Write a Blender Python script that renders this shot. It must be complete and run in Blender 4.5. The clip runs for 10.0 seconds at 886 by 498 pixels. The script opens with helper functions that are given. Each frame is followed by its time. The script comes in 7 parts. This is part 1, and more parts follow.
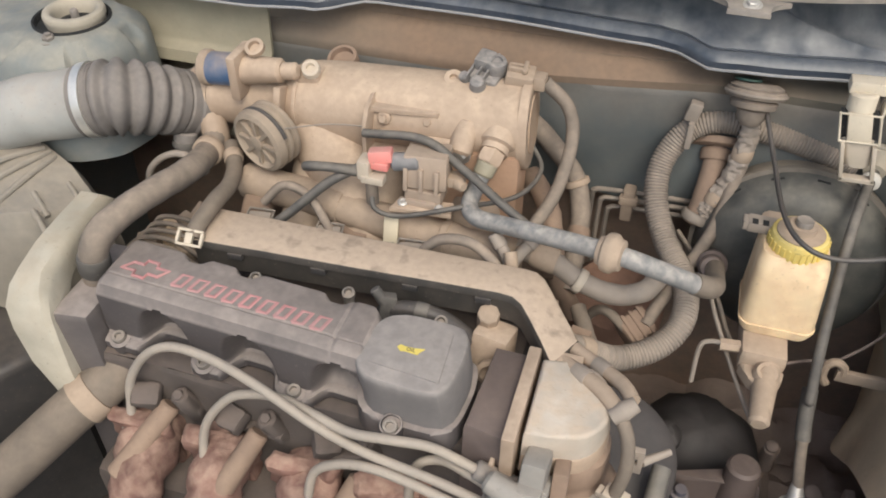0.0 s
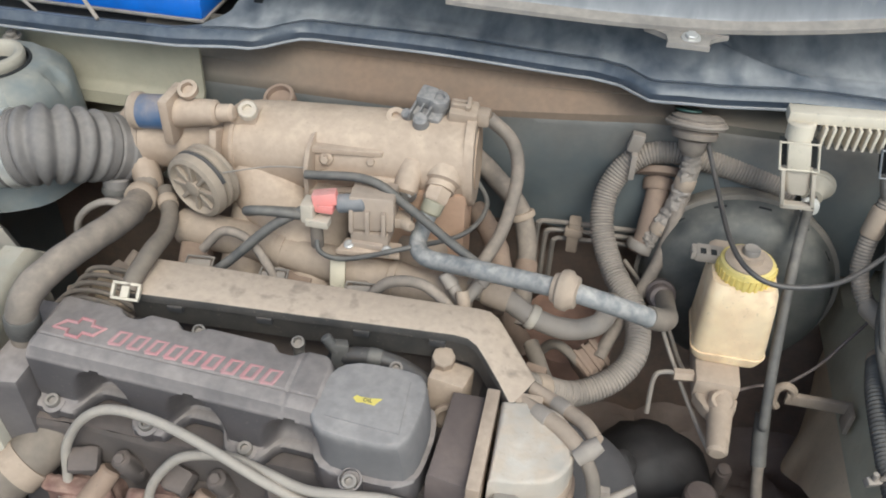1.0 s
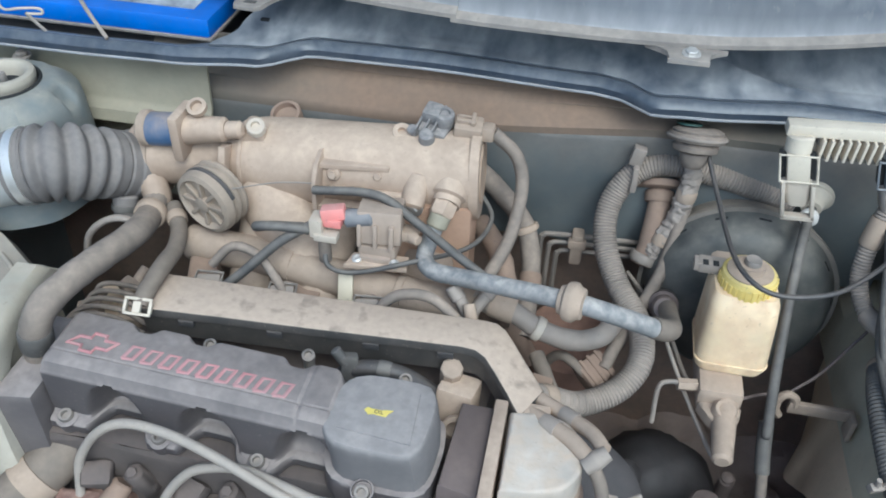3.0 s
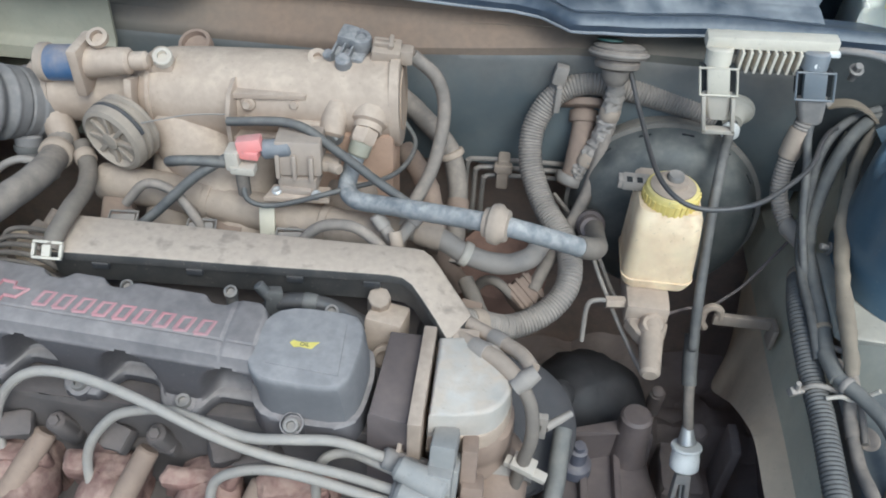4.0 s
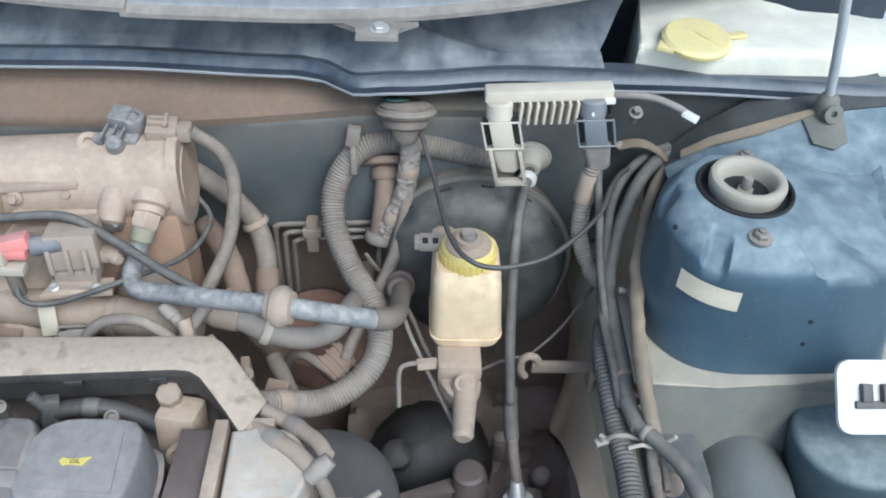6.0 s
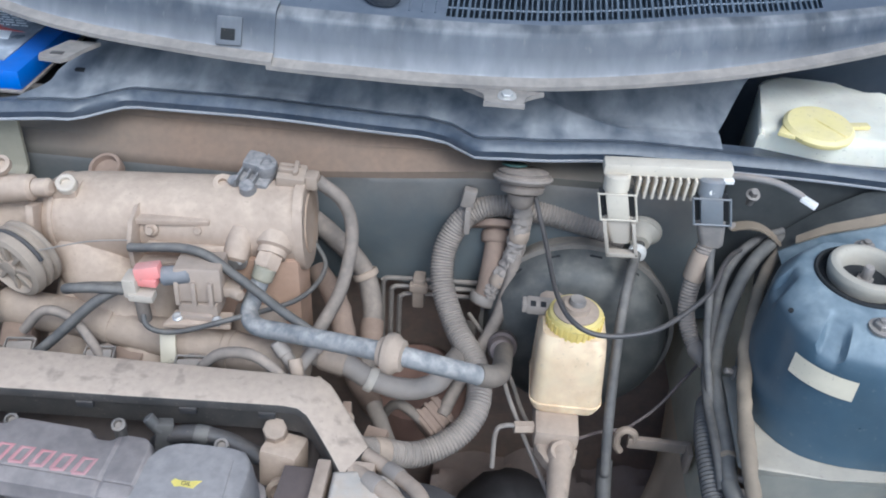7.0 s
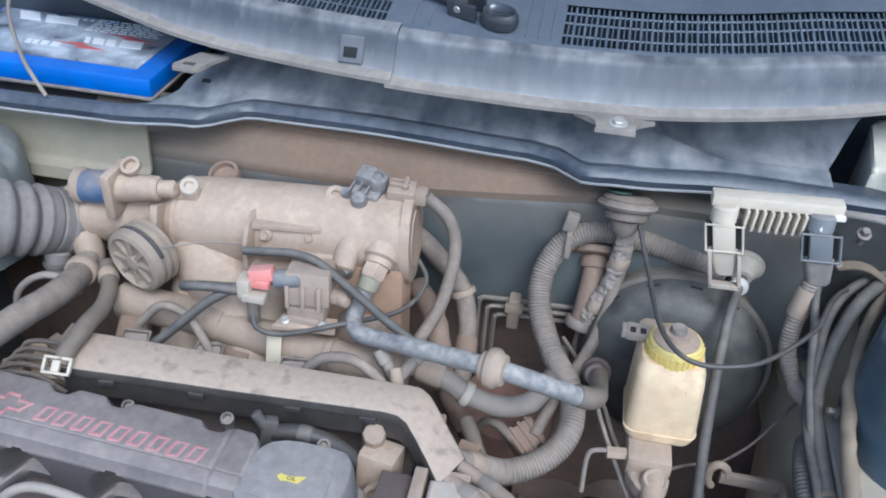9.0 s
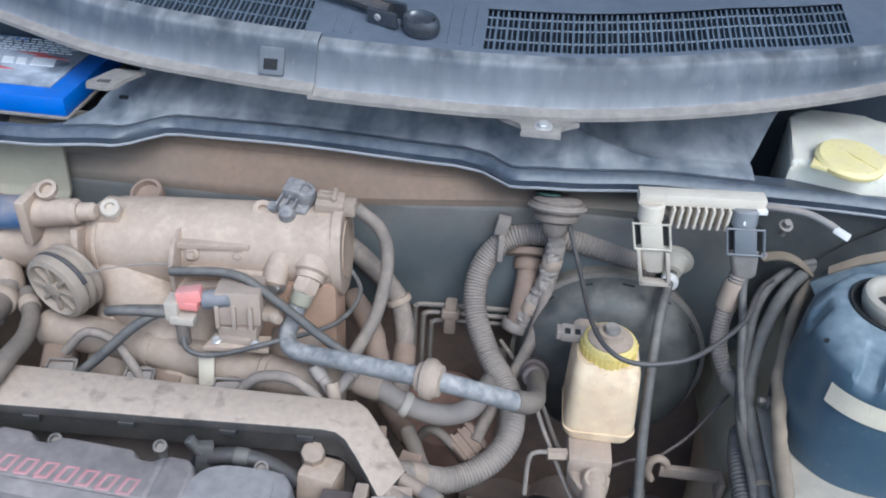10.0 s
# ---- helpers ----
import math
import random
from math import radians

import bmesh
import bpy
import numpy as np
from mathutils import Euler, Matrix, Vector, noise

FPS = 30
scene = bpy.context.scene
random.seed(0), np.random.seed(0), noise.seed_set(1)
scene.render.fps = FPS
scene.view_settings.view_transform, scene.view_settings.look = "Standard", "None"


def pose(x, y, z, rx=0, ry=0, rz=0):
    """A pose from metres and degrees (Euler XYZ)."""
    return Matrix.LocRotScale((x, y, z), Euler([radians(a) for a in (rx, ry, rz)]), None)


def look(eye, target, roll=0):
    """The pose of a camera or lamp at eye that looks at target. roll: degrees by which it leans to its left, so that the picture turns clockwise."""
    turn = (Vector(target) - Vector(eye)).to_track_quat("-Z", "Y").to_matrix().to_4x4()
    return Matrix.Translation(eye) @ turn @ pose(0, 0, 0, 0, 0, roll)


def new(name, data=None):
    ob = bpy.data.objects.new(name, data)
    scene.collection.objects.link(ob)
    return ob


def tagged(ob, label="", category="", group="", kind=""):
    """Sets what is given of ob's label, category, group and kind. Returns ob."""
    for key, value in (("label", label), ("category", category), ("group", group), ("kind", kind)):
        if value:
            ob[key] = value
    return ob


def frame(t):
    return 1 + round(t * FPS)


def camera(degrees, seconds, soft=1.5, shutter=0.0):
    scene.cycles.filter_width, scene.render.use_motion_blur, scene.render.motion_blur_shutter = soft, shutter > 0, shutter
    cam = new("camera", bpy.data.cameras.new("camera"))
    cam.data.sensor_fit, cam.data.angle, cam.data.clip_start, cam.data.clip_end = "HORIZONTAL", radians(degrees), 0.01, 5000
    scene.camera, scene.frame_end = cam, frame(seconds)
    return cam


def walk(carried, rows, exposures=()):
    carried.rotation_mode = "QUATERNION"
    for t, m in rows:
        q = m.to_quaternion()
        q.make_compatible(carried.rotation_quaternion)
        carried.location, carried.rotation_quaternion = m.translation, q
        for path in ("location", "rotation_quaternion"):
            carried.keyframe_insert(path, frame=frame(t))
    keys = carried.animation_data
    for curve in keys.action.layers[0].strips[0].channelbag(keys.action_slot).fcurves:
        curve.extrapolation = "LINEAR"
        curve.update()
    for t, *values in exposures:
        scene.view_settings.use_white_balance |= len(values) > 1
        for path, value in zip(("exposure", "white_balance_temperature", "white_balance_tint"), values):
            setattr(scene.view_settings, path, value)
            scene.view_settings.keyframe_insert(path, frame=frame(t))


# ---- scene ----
cam = camera(55.3, 10.0, 1.9)
PATH = [
    (0, (0.0224, 0.0135, 1.4303), (-0.1955, 0.7305, 0.7681), 0.39),
    (0.5, (0.0051, 0.0286, 1.4305), (-0.1479, 0.7697, 0.7769), 1.57),
    (1, (-0.0026, 0.0319, 1.4325), (-0.1427, 0.7859, 0.7907), 2.22),
    (1.5, (-0.0040, 0.0274, 1.4393), (-0.1433, 0.7908, 0.8086), 2.25),
    (2, (-0.0058, 0.0287, 1.4439), (-0.1515, 0.7995, 0.8237), 2.00),
    (3.5, (-0.0126, 0.0190, 1.4349), (-0.1281, 0.7687, 0.7833), 2.10),
    (4, (0.0027, 0.0280, 1.4255), (-0.0556, 0.7551, 0.7415), 3.12),
    (4.5, (0.0511, 0.0438, 1.4170), (0.0399, 0.7510, 0.7101), 3.06),
    (4.8, (0.0768, 0.0619, 1.4194), (0.1020, 0.7654, 0.7092), 3.47),
    (5, (0.0883, 0.0692, 1.4267), (0.1293, 0.7748, 0.7192), 3.40),
    (5.2, (0.0956, 0.0772, 1.4325), (0.1532, 0.7817, 0.7252), 3.55),
    (6.3, (0.1008, 0.0827, 1.4530), (0.1243, 0.8466, 0.8081), 2.62),
    (6.5, (0.0961, 0.0759, 1.4522), (0.0973, 0.8509, 0.8202), 2.64),
    (7, (0.0695, 0.0607, 1.4495), (0.0207, 0.8569, 0.8464), 3.50),
    (7.5, (0.0448, 0.0409, 1.4475), (-0.0510, 0.8510, 0.8690), 3.97),
    (8, (0.0379, 0.0390, 1.4571), (-0.0914, 0.8444, 0.8787), 3.78),
    (8.5, (0.0406, 0.0360, 1.4532), (-0.1021, 0.8400, 0.8761), 3.26),
    (9, (0.0387, 0.0355, 1.4461), (-0.0922, 0.8428, 0.8705), 3.56),
    (9.5, (0.0459, 0.0459, 1.4533), (-0.0687, 0.8503, 0.8705), 3.50),
    (10, (0.0477, 0.0493, 1.4550), (-0.0173, 0.8628, 0.8770), 3.46),
]
walk(cam, [(t, look(eye, target, roll)) for t, eye, target, roll in PATH],
     exposures=[(0.0, 0.53, 6550, 5), (0.5, 0.55, 6250, 1), (1.0, 0.57, 5850, -1), (2.0, 0.61, 5400, -2), (3.5, 0.58, 5200, -3), (4.5, 0.55, 5180, -4), (5.2, 0.60, 5230, -4), (6.5, 0.65, 5180, 1), (7.5, 0.61, 5100, 3), (9.0, 0.61, 5100, 3), (10.0, 0.60, 5100, 3)])

# ---- world and light: bright overcast daylight ----
world = bpy.data.worlds.new("sky")
scene.world = world
world.use_nodes = True
wn = world.node_tree.nodes
sky = wn.new("ShaderNodeTexSky")
sky.sky_type, sky.sun_disc = "NISHITA", False
sky.sun_elevation, sky.sun_rotation = radians(52), radians(152)
sky.dust_density, sky.air_density = 4.0, 1.0
wn["Background"].inputs["Strength"].default_value = 0.145
world.node_tree.links.new(sky.outputs[0], wn["Background"].inputs["Color"])
sun = new("sun", bpy.data.lights.new("sun", "SUN"))
sun.data.energy, sun.data.angle, sun.data.color = 1.0, radians(36), (1.0, 0.97, 0.93)
sun.matrix_world = look((1.2, -1.6, 4), (0, 0.6, 0.9))

# ---- materials ----
TAN = (0.41, 0.312, 0.232)
RED = (0.36, 0.235, 0.165)


def mat(name, col, rough=0.55, metal=0.0, dust=0.5, dustcol=TAN, var=0.22, bump=0.12, fine=150.0, coarse=17.0, side=0.25, translucent=0.0, blotch=0.4, rise=-0.2, streak=1.0, silt=None, spec=0.5, along_axis="Z"):
    """A surface under settled dust: side is the share of the dust that clings to walls."""
    m = bpy.data.materials.new(name)
    m.use_nodes = True
    nt = m.node_tree
    N, link = nt.nodes, nt.links.new
    bsdf = N["Principled BSDF"]
    geo = N.new("ShaderNodeNewGeometry")

    place = geo.outputs["Position"]
    if streak != 1.0:
        run = N.new("ShaderNodeVectorMath")
        run.operation = "MULTIPLY"
        run.inputs[1].default_value = (1.0, streak, streak)
        link(place, run.inputs[0])
        place = run.outputs[0]

    def noise_tex(scale, detail, twist=0.0):
        n = N.new("ShaderNodeTexNoise")
        n.inputs["Scale"].default_value, n.inputs["Detail"].default_value, n.inputs["Distortion"].default_value = scale, detail, twist
        link(place, n.inputs["Vector"])
        return n.outputs["Fac"]

    def ranged(sock, a, b, c, d):
        r = N.new("ShaderNodeMapRange")
        link(sock, r.inputs["Value"])
        for key, v in zip(("From Min", "From Max", "To Min", "To Max"), (a, b, c, d)):
            r.inputs[key].default_value = v
        return r.outputs["Result"]

    def maths(op, a, b):
        n = N.new("ShaderNodeMath")
        n.operation = op
        for k, v in enumerate((a, b)):
            if hasattr(v, "is_output"):
                link(v, n.inputs[k])
            else:
                n.inputs[k].default_value = v
        return n.outputs[0]

    def mixed(f, a, b):
        n = N.new("ShaderNodeMix")
        n.data_type = "RGBA"
        link(f, n.inputs["Factor"])
        for k, v in (("A", a), ("B", b)):
            sock = [s for s in n.inputs if s.name == k and s.type == "RGBA"][0]
            if hasattr(v, "is_output"):
                link(v, sock)
            else:
                sock.default_value = (*v, 1)
        return [s for s in n.outputs if s.type == "RGBA"][0]

    big, small, mid = noise_tex(coarse, 5.0, 0.15), noise_tex(fine, 3.0), noise_tex(coarse * 3.3, 8.0, 0.25)
    speck = noise_tex(fine * 2.2, 2.0)
    base = mixed(ranged(big, 0.3, 0.7, 0, 1), [c * (1 - var) for c in col], [min(c * (1 + var), 1) for c in col])
    sep = N.new("ShaderNodeSeparateXYZ")
    link(geo.outputs["Normal"], sep.inputs[0])
    lie = ranged(sep.outputs["Z"], rise, 0.8, side, 1.0)
    patch = ranged(big, 0.3, 0.7, 0.78, 1.12)
    patch = maths("MULTIPLY", patch, ranged(mid, 0.34, 0.64, 1.0 - blotch, 1.12))
    grain = ranged(small, 0.25, 0.75, 0.9, 1.08)
    f = maths("MULTIPLY", maths("MULTIPLY", maths("MULTIPLY", lie, patch), grain), dust)
    if silt:
        spot = N.new("ShaderNodeSeparateXYZ")
        link(geo.outputs["Position"], spot.inputs[0])
        run_of = spot.outputs["Z"] if along_axis == "Z" else maths("ABSOLUTE", maths("ADD", spot.outputs["X"], 0.13), 0.0)
        level = maths("ADD", run_of, maths("MULTIPLY", maths("SUBTRACT", mid, 0.5), 0.03 if along_axis == "Z" else 0.12))
        f = maths("ADD", f, ranged(level, silt[0], silt[1], 0.42, 0.0))
    f = ranged(f, 0.0, 1.0, 0.0, 1.0)
    darker = mixed(ranged(small, 0.35, 0.65, 0, 1), [c * 0.94 for c in dustcol], [c * 1.05 for c in dustcol])
    col_out = mixed(f, base, darker)
    link(mixed(ranged(speck, 0.66, 0.74, 0.0, 0.35), col_out, [0.45 * c + 0.02 for c in dustcol]), bsdf.inputs["Base Color"])
    link(ranged(f, 0.0, 0.8, rough, 0.92), bsdf.inputs["Roughness"])
    link(ranged(f, 0.0, 0.5, metal, 0.0), bsdf.inputs["Metallic"])
    bsdf.inputs["Specular IOR Level"].default_value = spec
    if translucent:
        bsdf.inputs["Subsurface Weight"].default_value = translucent
        bsdf.inputs["Subsurface Radius"].default_value = (0.01, 0.008, 0.005)
    if bump:
        b = N.new("ShaderNodeBump")
        b.inputs["Strength"].default_value, b.inputs["Distance"].default_value = bump, 0.0012
        link(maths("ADD", small, mid), b.inputs["Height"])
        link(b.outputs[0], bsdf.inputs["Normal"])
    return m


M_COVER = mat("cover plastic", (0.080, 0.072, 0.073), 0.42, 0, 0.58, (0.41, 0.345, 0.305), side=0.06, blotch=0.2, var=0.1, rise=0.0)
M_CAP = mat("cap plastic", (0.115, 0.11, 0.112), 0.5, 0, 0.6, (0.42, 0.37, 0.335), side=0.10, blotch=0.12, var=0.1)
M_BLACK = mat("black plastic", (0.034, 0.036, 0.040), 0.4, 0, 0.16)
M_DARK = mat("dark grime", (0.080, 0.068, 0.063), 0.8, 0, 0.3, (0.26, 0.19, 0.15))
M_RUBBER = mat("rubber", (0.036, 0.036, 0.038), 0.55, 0, 0.34, (0.40, 0.35, 0.29), side=0.3)
M_RUBBERD = mat("rubber dusty", (0.084, 0.073, 0.064), 0.7, 0, 0.72, (0.37, 0.295, 0.232), side=0.4, blotch=0.3)
M_ALU = mat("dusty cast aluminium", (0.33, 0.242, 0.178), 0.45, 0.1, 0.9, (0.50, 0.385, 0.29), side=0.38, bump=0.18, blotch=0.35, rise=-0.1, coarse=12)
M_TAN = mat("dust caked", (0.30, 0.235, 0.18), 0.8, 0, 0.8, side=0.6, bump=0.15)
M_RAIL = mat("rail plastic", (0.032, 0.032, 0.032), 0.5, 0, 1.5, (0.45, 0.352, 0.27), side=0.06, blotch=0.45, rise=0.35)
# the blue-grey on upward faces is dust mixed with a painted sky sheen
M_BLUE = mat("blue body paint", (0.052, 0.086, 0.117), 0.26, 0.0, 0.78, (0.30, 0.342, 0.358), side=0.06, bump=0.14, fine=110, blotch=0.55, rise=0.25, coarse=13)
M_BAY = mat("bay paint", (0.15, 0.175, 0.185), 0.45, 0.0, 0.7, (0.36, 0.325, 0.26), side=0.25, bump=0.15, blotch=0.6, coarse=9)
M_OLIVE = mat("dusty cream paint", (0.285, 0.265, 0.195), 0.5, 0, 0.5, (0.39, 0.325, 0.235), side=0.5, bump=0.12, blotch=0.6, coarse=11)
M_PAD = mat("firewall pad", (0.105, 0.121, 0.124), 0.45, 0, 0.6, (0.26, 0.215, 0.175), side=0.2, coarse=9, var=0.28, blotch=0.75, rise=0.05, silt=(1.012, 0.95))
# the shade below the cowl and behind the tower is put into this colour
M_SIDE = mat("panel paint darkened for shade", (0.038, 0.042, 0.043), 0.45, 0, 0.35, (0.19, 0.18, 0.16), side=0.4)
# red-brown dust, toned down for the flange's shade and left dark at the ends
M_LEDGE = mat("ledge dust with painted shade", (0.105, 0.100, 0.084), 0.85, 0, 0.24, (0.29, 0.182, 0.117), side=0.3, coarse=6, blotch=0.45, var=0.25, silt=(0.12, 0.26), along_axis="X")
M_COWL = mat("cowl paint", (0.060, 0.076, 0.102), 0.22, 0.0, 0.72, (0.42, 0.415, 0.41), side=0.35, coarse=9, fine=70, bump=0.05, var=0.25, blotch=0.75, streak=0.7)
M_SCREEN = mat("cowl plastic", (0.026, 0.037, 0.056), 0.33, 0.0, 0.68, (0.39, 0.38, 0.375), side=0.12, coarse=15, fine=90, bump=0.05, var=0.3, blotch=0.6, streak=0.4, rise=0.40, silt=(1.116, 1.146), spec=0.25)
M_DECK = mat("cowl deck plastic", (0.052, 0.070, 0.105), 0.34, 0.0, 0.26, (0.36, 0.37, 0.39), side=0.5, coarse=6, fine=90, bump=0.03, var=0.08, blotch=0.12)
M_GREY = mat("grey plastic", (0.20, 0.20, 0.20), 0.5, 0, 0.55)
M_PALE = mat("pale plastic", (0.50, 0.44, 0.36), 0.5, 0, 0.45)
M_WHITE = mat("white plastic", (0.80, 0.76, 0.70), 0.4, 0, 0.2, (0.55, 0.47, 0.38), bump=0.05)
M_TANK = mat("translucent tank", (0.82, 0.645, 0.42), 0.35, 0, 0.62, (0.57, 0.385, 0.235), side=0.8, bump=0.1, translucent=0.2, blotch=0.85, coarse=17)
M_WASH = mat("washer plastic", (0.85, 0.78, 0.64), 0.4, 0, 0.2, (0.66, 0.55, 0.42), bump=0.05, translucent=0.2, blotch=0.6)
M_LIDYELLOW = mat("faded yellow lid", (0.80, 0.66, 0.27), 0.5, 0, 0.5, (0.70, 0.58, 0.36), bump=0.1, blotch=0.6)
M_WELL = mat("cowl well paint", (0.040, 0.052, 0.070), 0.5, 0, 0.25, (0.22, 0.21, 0.20), side=0.3)
M_YELLOW = mat("yellow cap", (0.72, 0.55, 0.14), 0.45, 0, 0.42, (0.60, 0.49, 0.29), bump=0.1)
M_STEEL = mat("steel", (0.55, 0.54, 0.52), 0.35, 0.9, 0.3, bump=0.1)
M_BOLT = mat("dusty bolt", (0.24, 0.22, 0.20), 0.45, 0.6, 0.5, (0.36, 0.29, 0.23), bump=0.1)
M_OLDHOSE = mat("old coolant hose", (0.12, 0.10, 0.082), 0.7, 0, 0.6, (0.27, 0.215, 0.165), side=0.5, blotch=0.3)
M_LIPLIGHT = mat("painted lip highlight", (0.30, 0.31, 0.33), 0.4, 0, 0.3, bump=0.05)
M_PIPE = mat("brake line", (0.22, 0.20, 0.18), 0.4, 0.5, 0.5)
M_RUST = mat("rusty iron", (0.17, 0.088, 0.070), 0.9, 0, 0.6, (0.42, 0.29, 0.22), bump=1.0, var=0.5, blotch=0.9, coarse=24)
M_WALL = mat("dark bulkhead", (0.155, 0.125, 0.105), 0.7, 0, 0.75, RED, side=0.5)
M_BASE = mat("pale dusty steel", (0.36, 0.325, 0.265), 0.6, 0, 0.5, (0.46, 0.39, 0.30), side=0.5)
M_SHELF = mat("grey wing paint", (0.135, 0.138, 0.120), 0.5, 0, 0.42, (0.27, 0.235, 0.18), side=0.5, blotch=0.5)
M_BROWN = mat("brown dusty pipe", (0.21, 0.145, 0.108), 0.8, 0, 0.6, (0.33, 0.235, 0.17), side=0.5, blotch=0.4)
M_LID = mat("airbox plastic", (0.22, 0.205, 0.18), 0.55, 0, 0.5, (0.42, 0.35, 0.27))
M_DUCT = mat("pale duct", (0.36, 0.37, 0.36), 0.5, 0, 0.4)
M_MOUNT = mat("cream mount", (0.46, 0.425, 0.35), 0.55, 0, 0.5, (0.40, 0.325, 0.24), blotch=0.7, bump=0.2)
M_LEAD = mat("dusty pale rubber", (0.25, 0.215, 0.185), 0.55, 0, 0.5, (0.37, 0.30, 0.24), side=0.5, blotch=0.5)
M_WIRE = mat("silicone lead", (0.30, 0.268, 0.235), 0.5, 0, 0.5, (0.45, 0.37, 0.29), side=0.5)
M_PINK = mat("red connector", (0.66, 0.20, 0.18), 0.45, 0, 0.45, (0.52, 0.40, 0.34), bump=0.1)
M_EDGE = mat("dusty plastic edge", (0.17, 0.155, 0.145), 0.6, 0, 0.65, (0.40, 0.345, 0.29), side=0.6)
M_LETTER = mat("red print", (0.46, 0.19, 0.19), 0.6, 0, 0.5, (0.42, 0.31, 0.29), bump=0.1, blotch=0.7)
M_OILMARK = mat("yellow print", (0.70, 0.56, 0.10), 0.6, 0, 0.25, (0.5, 0.42, 0.25), bump=0.1)
M_BATT = mat("blue battery case", (0.012, 0.15, 0.62), 0.35, 0, 0.08, bump=0.05)
# the pale patches are the label's sky glare, put into the dust colour
M_LABEL = mat("battery label with painted glare", (0.12, 0.135, 0.165), 0.16, 0, 0.85, (0.56, 0.59, 0.64), bump=0.02, blotch=1.0, coarse=7)
M_PRINT = mat("white print", (0.86, 0.87, 0.88), 0.35, 0, 0.06, bump=0.0)
M_REDPRINT = mat("red print on label", (0.55, 0.12, 0.12), 0.5, 0, 0.1, bump=0.0)
M_STICKER = mat("paper sticker", (0.66, 0.58, 0.43), 0.6, 0, 0.25, bump=0.05)
M_SEAL = mat("strip sealer", (0.23, 0.182, 0.13), 0.8, 0, 0.45, (0.38, 0.29, 0.20), side=0.6, blotch=0.5)
M_GREEN = mat("green rubber", (0.006, 0.05, 0.042), 0.5, 0, 0.12)
M_GEAR = mat("gearbox casting", (0.112, 0.089, 0.084), 0.45, 0.1, 0.3, (0.29, 0.215, 0.175), side=0.45, bump=0.35)
M_GRIME = mat("low grime", (0.29, 0.226, 0.197), 0.8, 0, 0.4, (0.39, 0.293, 0.23), side=0.5, blotch=0.6)
M_SOOT = mat("dark boot rubber", (0.040, 0.037, 0.038), 0.6, 0, 0.22, (0.15, 0.125, 0.115), side=0.4)
M_BOOST = mat("booster paint", (0.034, 0.038, 0.038), 0.4, 0, 0.5, (0.25, 0.225, 0.19), side=0.22, blotch=0.7, coarse=12)
M_GROUND = mat("concrete", (0.50, 0.50, 0.49), 0.85, 0, 0.15, fine=90, coarse=3)
M_WEB = mat("brown web dust", (0.60, 0.46, 0.31), 0.7, 0, 0.5, (0.58, 0.44, 0.30), side=0.5)
M_CREAM = mat("cream connector", (0.60, 0.53, 0.42), 0.5, 0, 0.4, (0.50, 0.41, 0.32), bump=0.06)
M_FLAP = mat("dark cover plate", (0.075, 0.078, 0.078), 0.55, 0, 0.3, (0.30, 0.29, 0.26), side=0.4)
M_FAINT = mat("grey plug boot", (0.235, 0.225, 0.21), 0.5, 0, 0.5, (0.40, 0.345, 0.29), side=0.45)
M_FLANGE = mat("cowl flange paint", (0.030, 0.042, 0.063), 0.26, 0.0, 0.22, (0.34, 0.335, 0.33), side=0.3, coarse=20, bump=0.05, blotch=0.5)
M_GLOSS = mat("glossy black plastic", (0.035, 0.038, 0.045), 0.12, 0, 0.10, (0.30, 0.31, 0.33), bump=0.0, spec=0.9)
M_CONDUIT = mat("ribbed conduit", (0.15, 0.132, 0.118), 0.6, 0, 0.6, (0.43, 0.35, 0.28), side=0.4, blotch=0.25)
M_WING = mat("olive wing paint", (0.50, 0.455, 0.335), 0.5, 0, 0.42, (0.50, 0.40, 0.28), side=0.5, blotch=0.6)
M_LOOM = mat("grey loom tape", (0.095, 0.092, 0.086), 0.55, 0, 0.45, (0.32, 0.28, 0.23), side=0.4, blotch=0.5)
M_BELLOWS = mat("bellows rubber", (0.082, 0.078, 0.078), 0.6, 0, 0.55, (0.36, 0.31, 0.27), side=0.4, blotch=0.15, var=0.08)
M_HOLE = mat("dark hole", (0.018, 0.018, 0.018), 0.9, 0, 0.0, bump=0.0)
M_DRUM = mat("blue-grey drum", (0.030, 0.052, 0.068), 0.4, 0, 0.85, (0.25, 0.275, 0.265), side=0.10, rise=0.3, blotch=0.3)
M_SLAT = mat("grille plastic", (0.105, 0.13, 0.165), 0.35, 0, 0.12, (0.34, 0.35, 0.36), bump=0.0)

# ---- builders ----
WORLD_AT = {}


def finish(name, bm, material, at=None):
    """One mesh object, its origin at the middle of its base."""
    bmesh.ops.recalc_face_normals(bm, faces=bm.faces)
    lo = [min(v.co[k] for v in bm.verts) for k in range(3)]
    hi = [max(v.co[k] for v in bm.verts) for k in range(3)]
    c = Vector(at) if at else Vector(((lo[0] + hi[0]) / 2, (lo[1] + hi[1]) / 2, lo[2]))
    bmesh.ops.translate(bm, verts=bm.verts, vec=-c)
    me = bpy.data.meshes.new(name)
    bm.to_mesh(me)
    bm.free()
    me.polygons.foreach_set("use_smooth", [True] * len(me.polygons))
    me.set_sharp_from_angle(angle=radians(38))
    me.materials.append(material)
    ob = new(name, me)
    ob.location = c
    WORLD_AT[ob] = c
    return ob


def part(name, bm, material, parent, label=""):
    ob = finish(name, bm, material)
    ob.parent = parent
    ob.matrix_parent_inverse = Matrix.Translation(-WORLD_AT[parent])
    return tagged(ob, label)


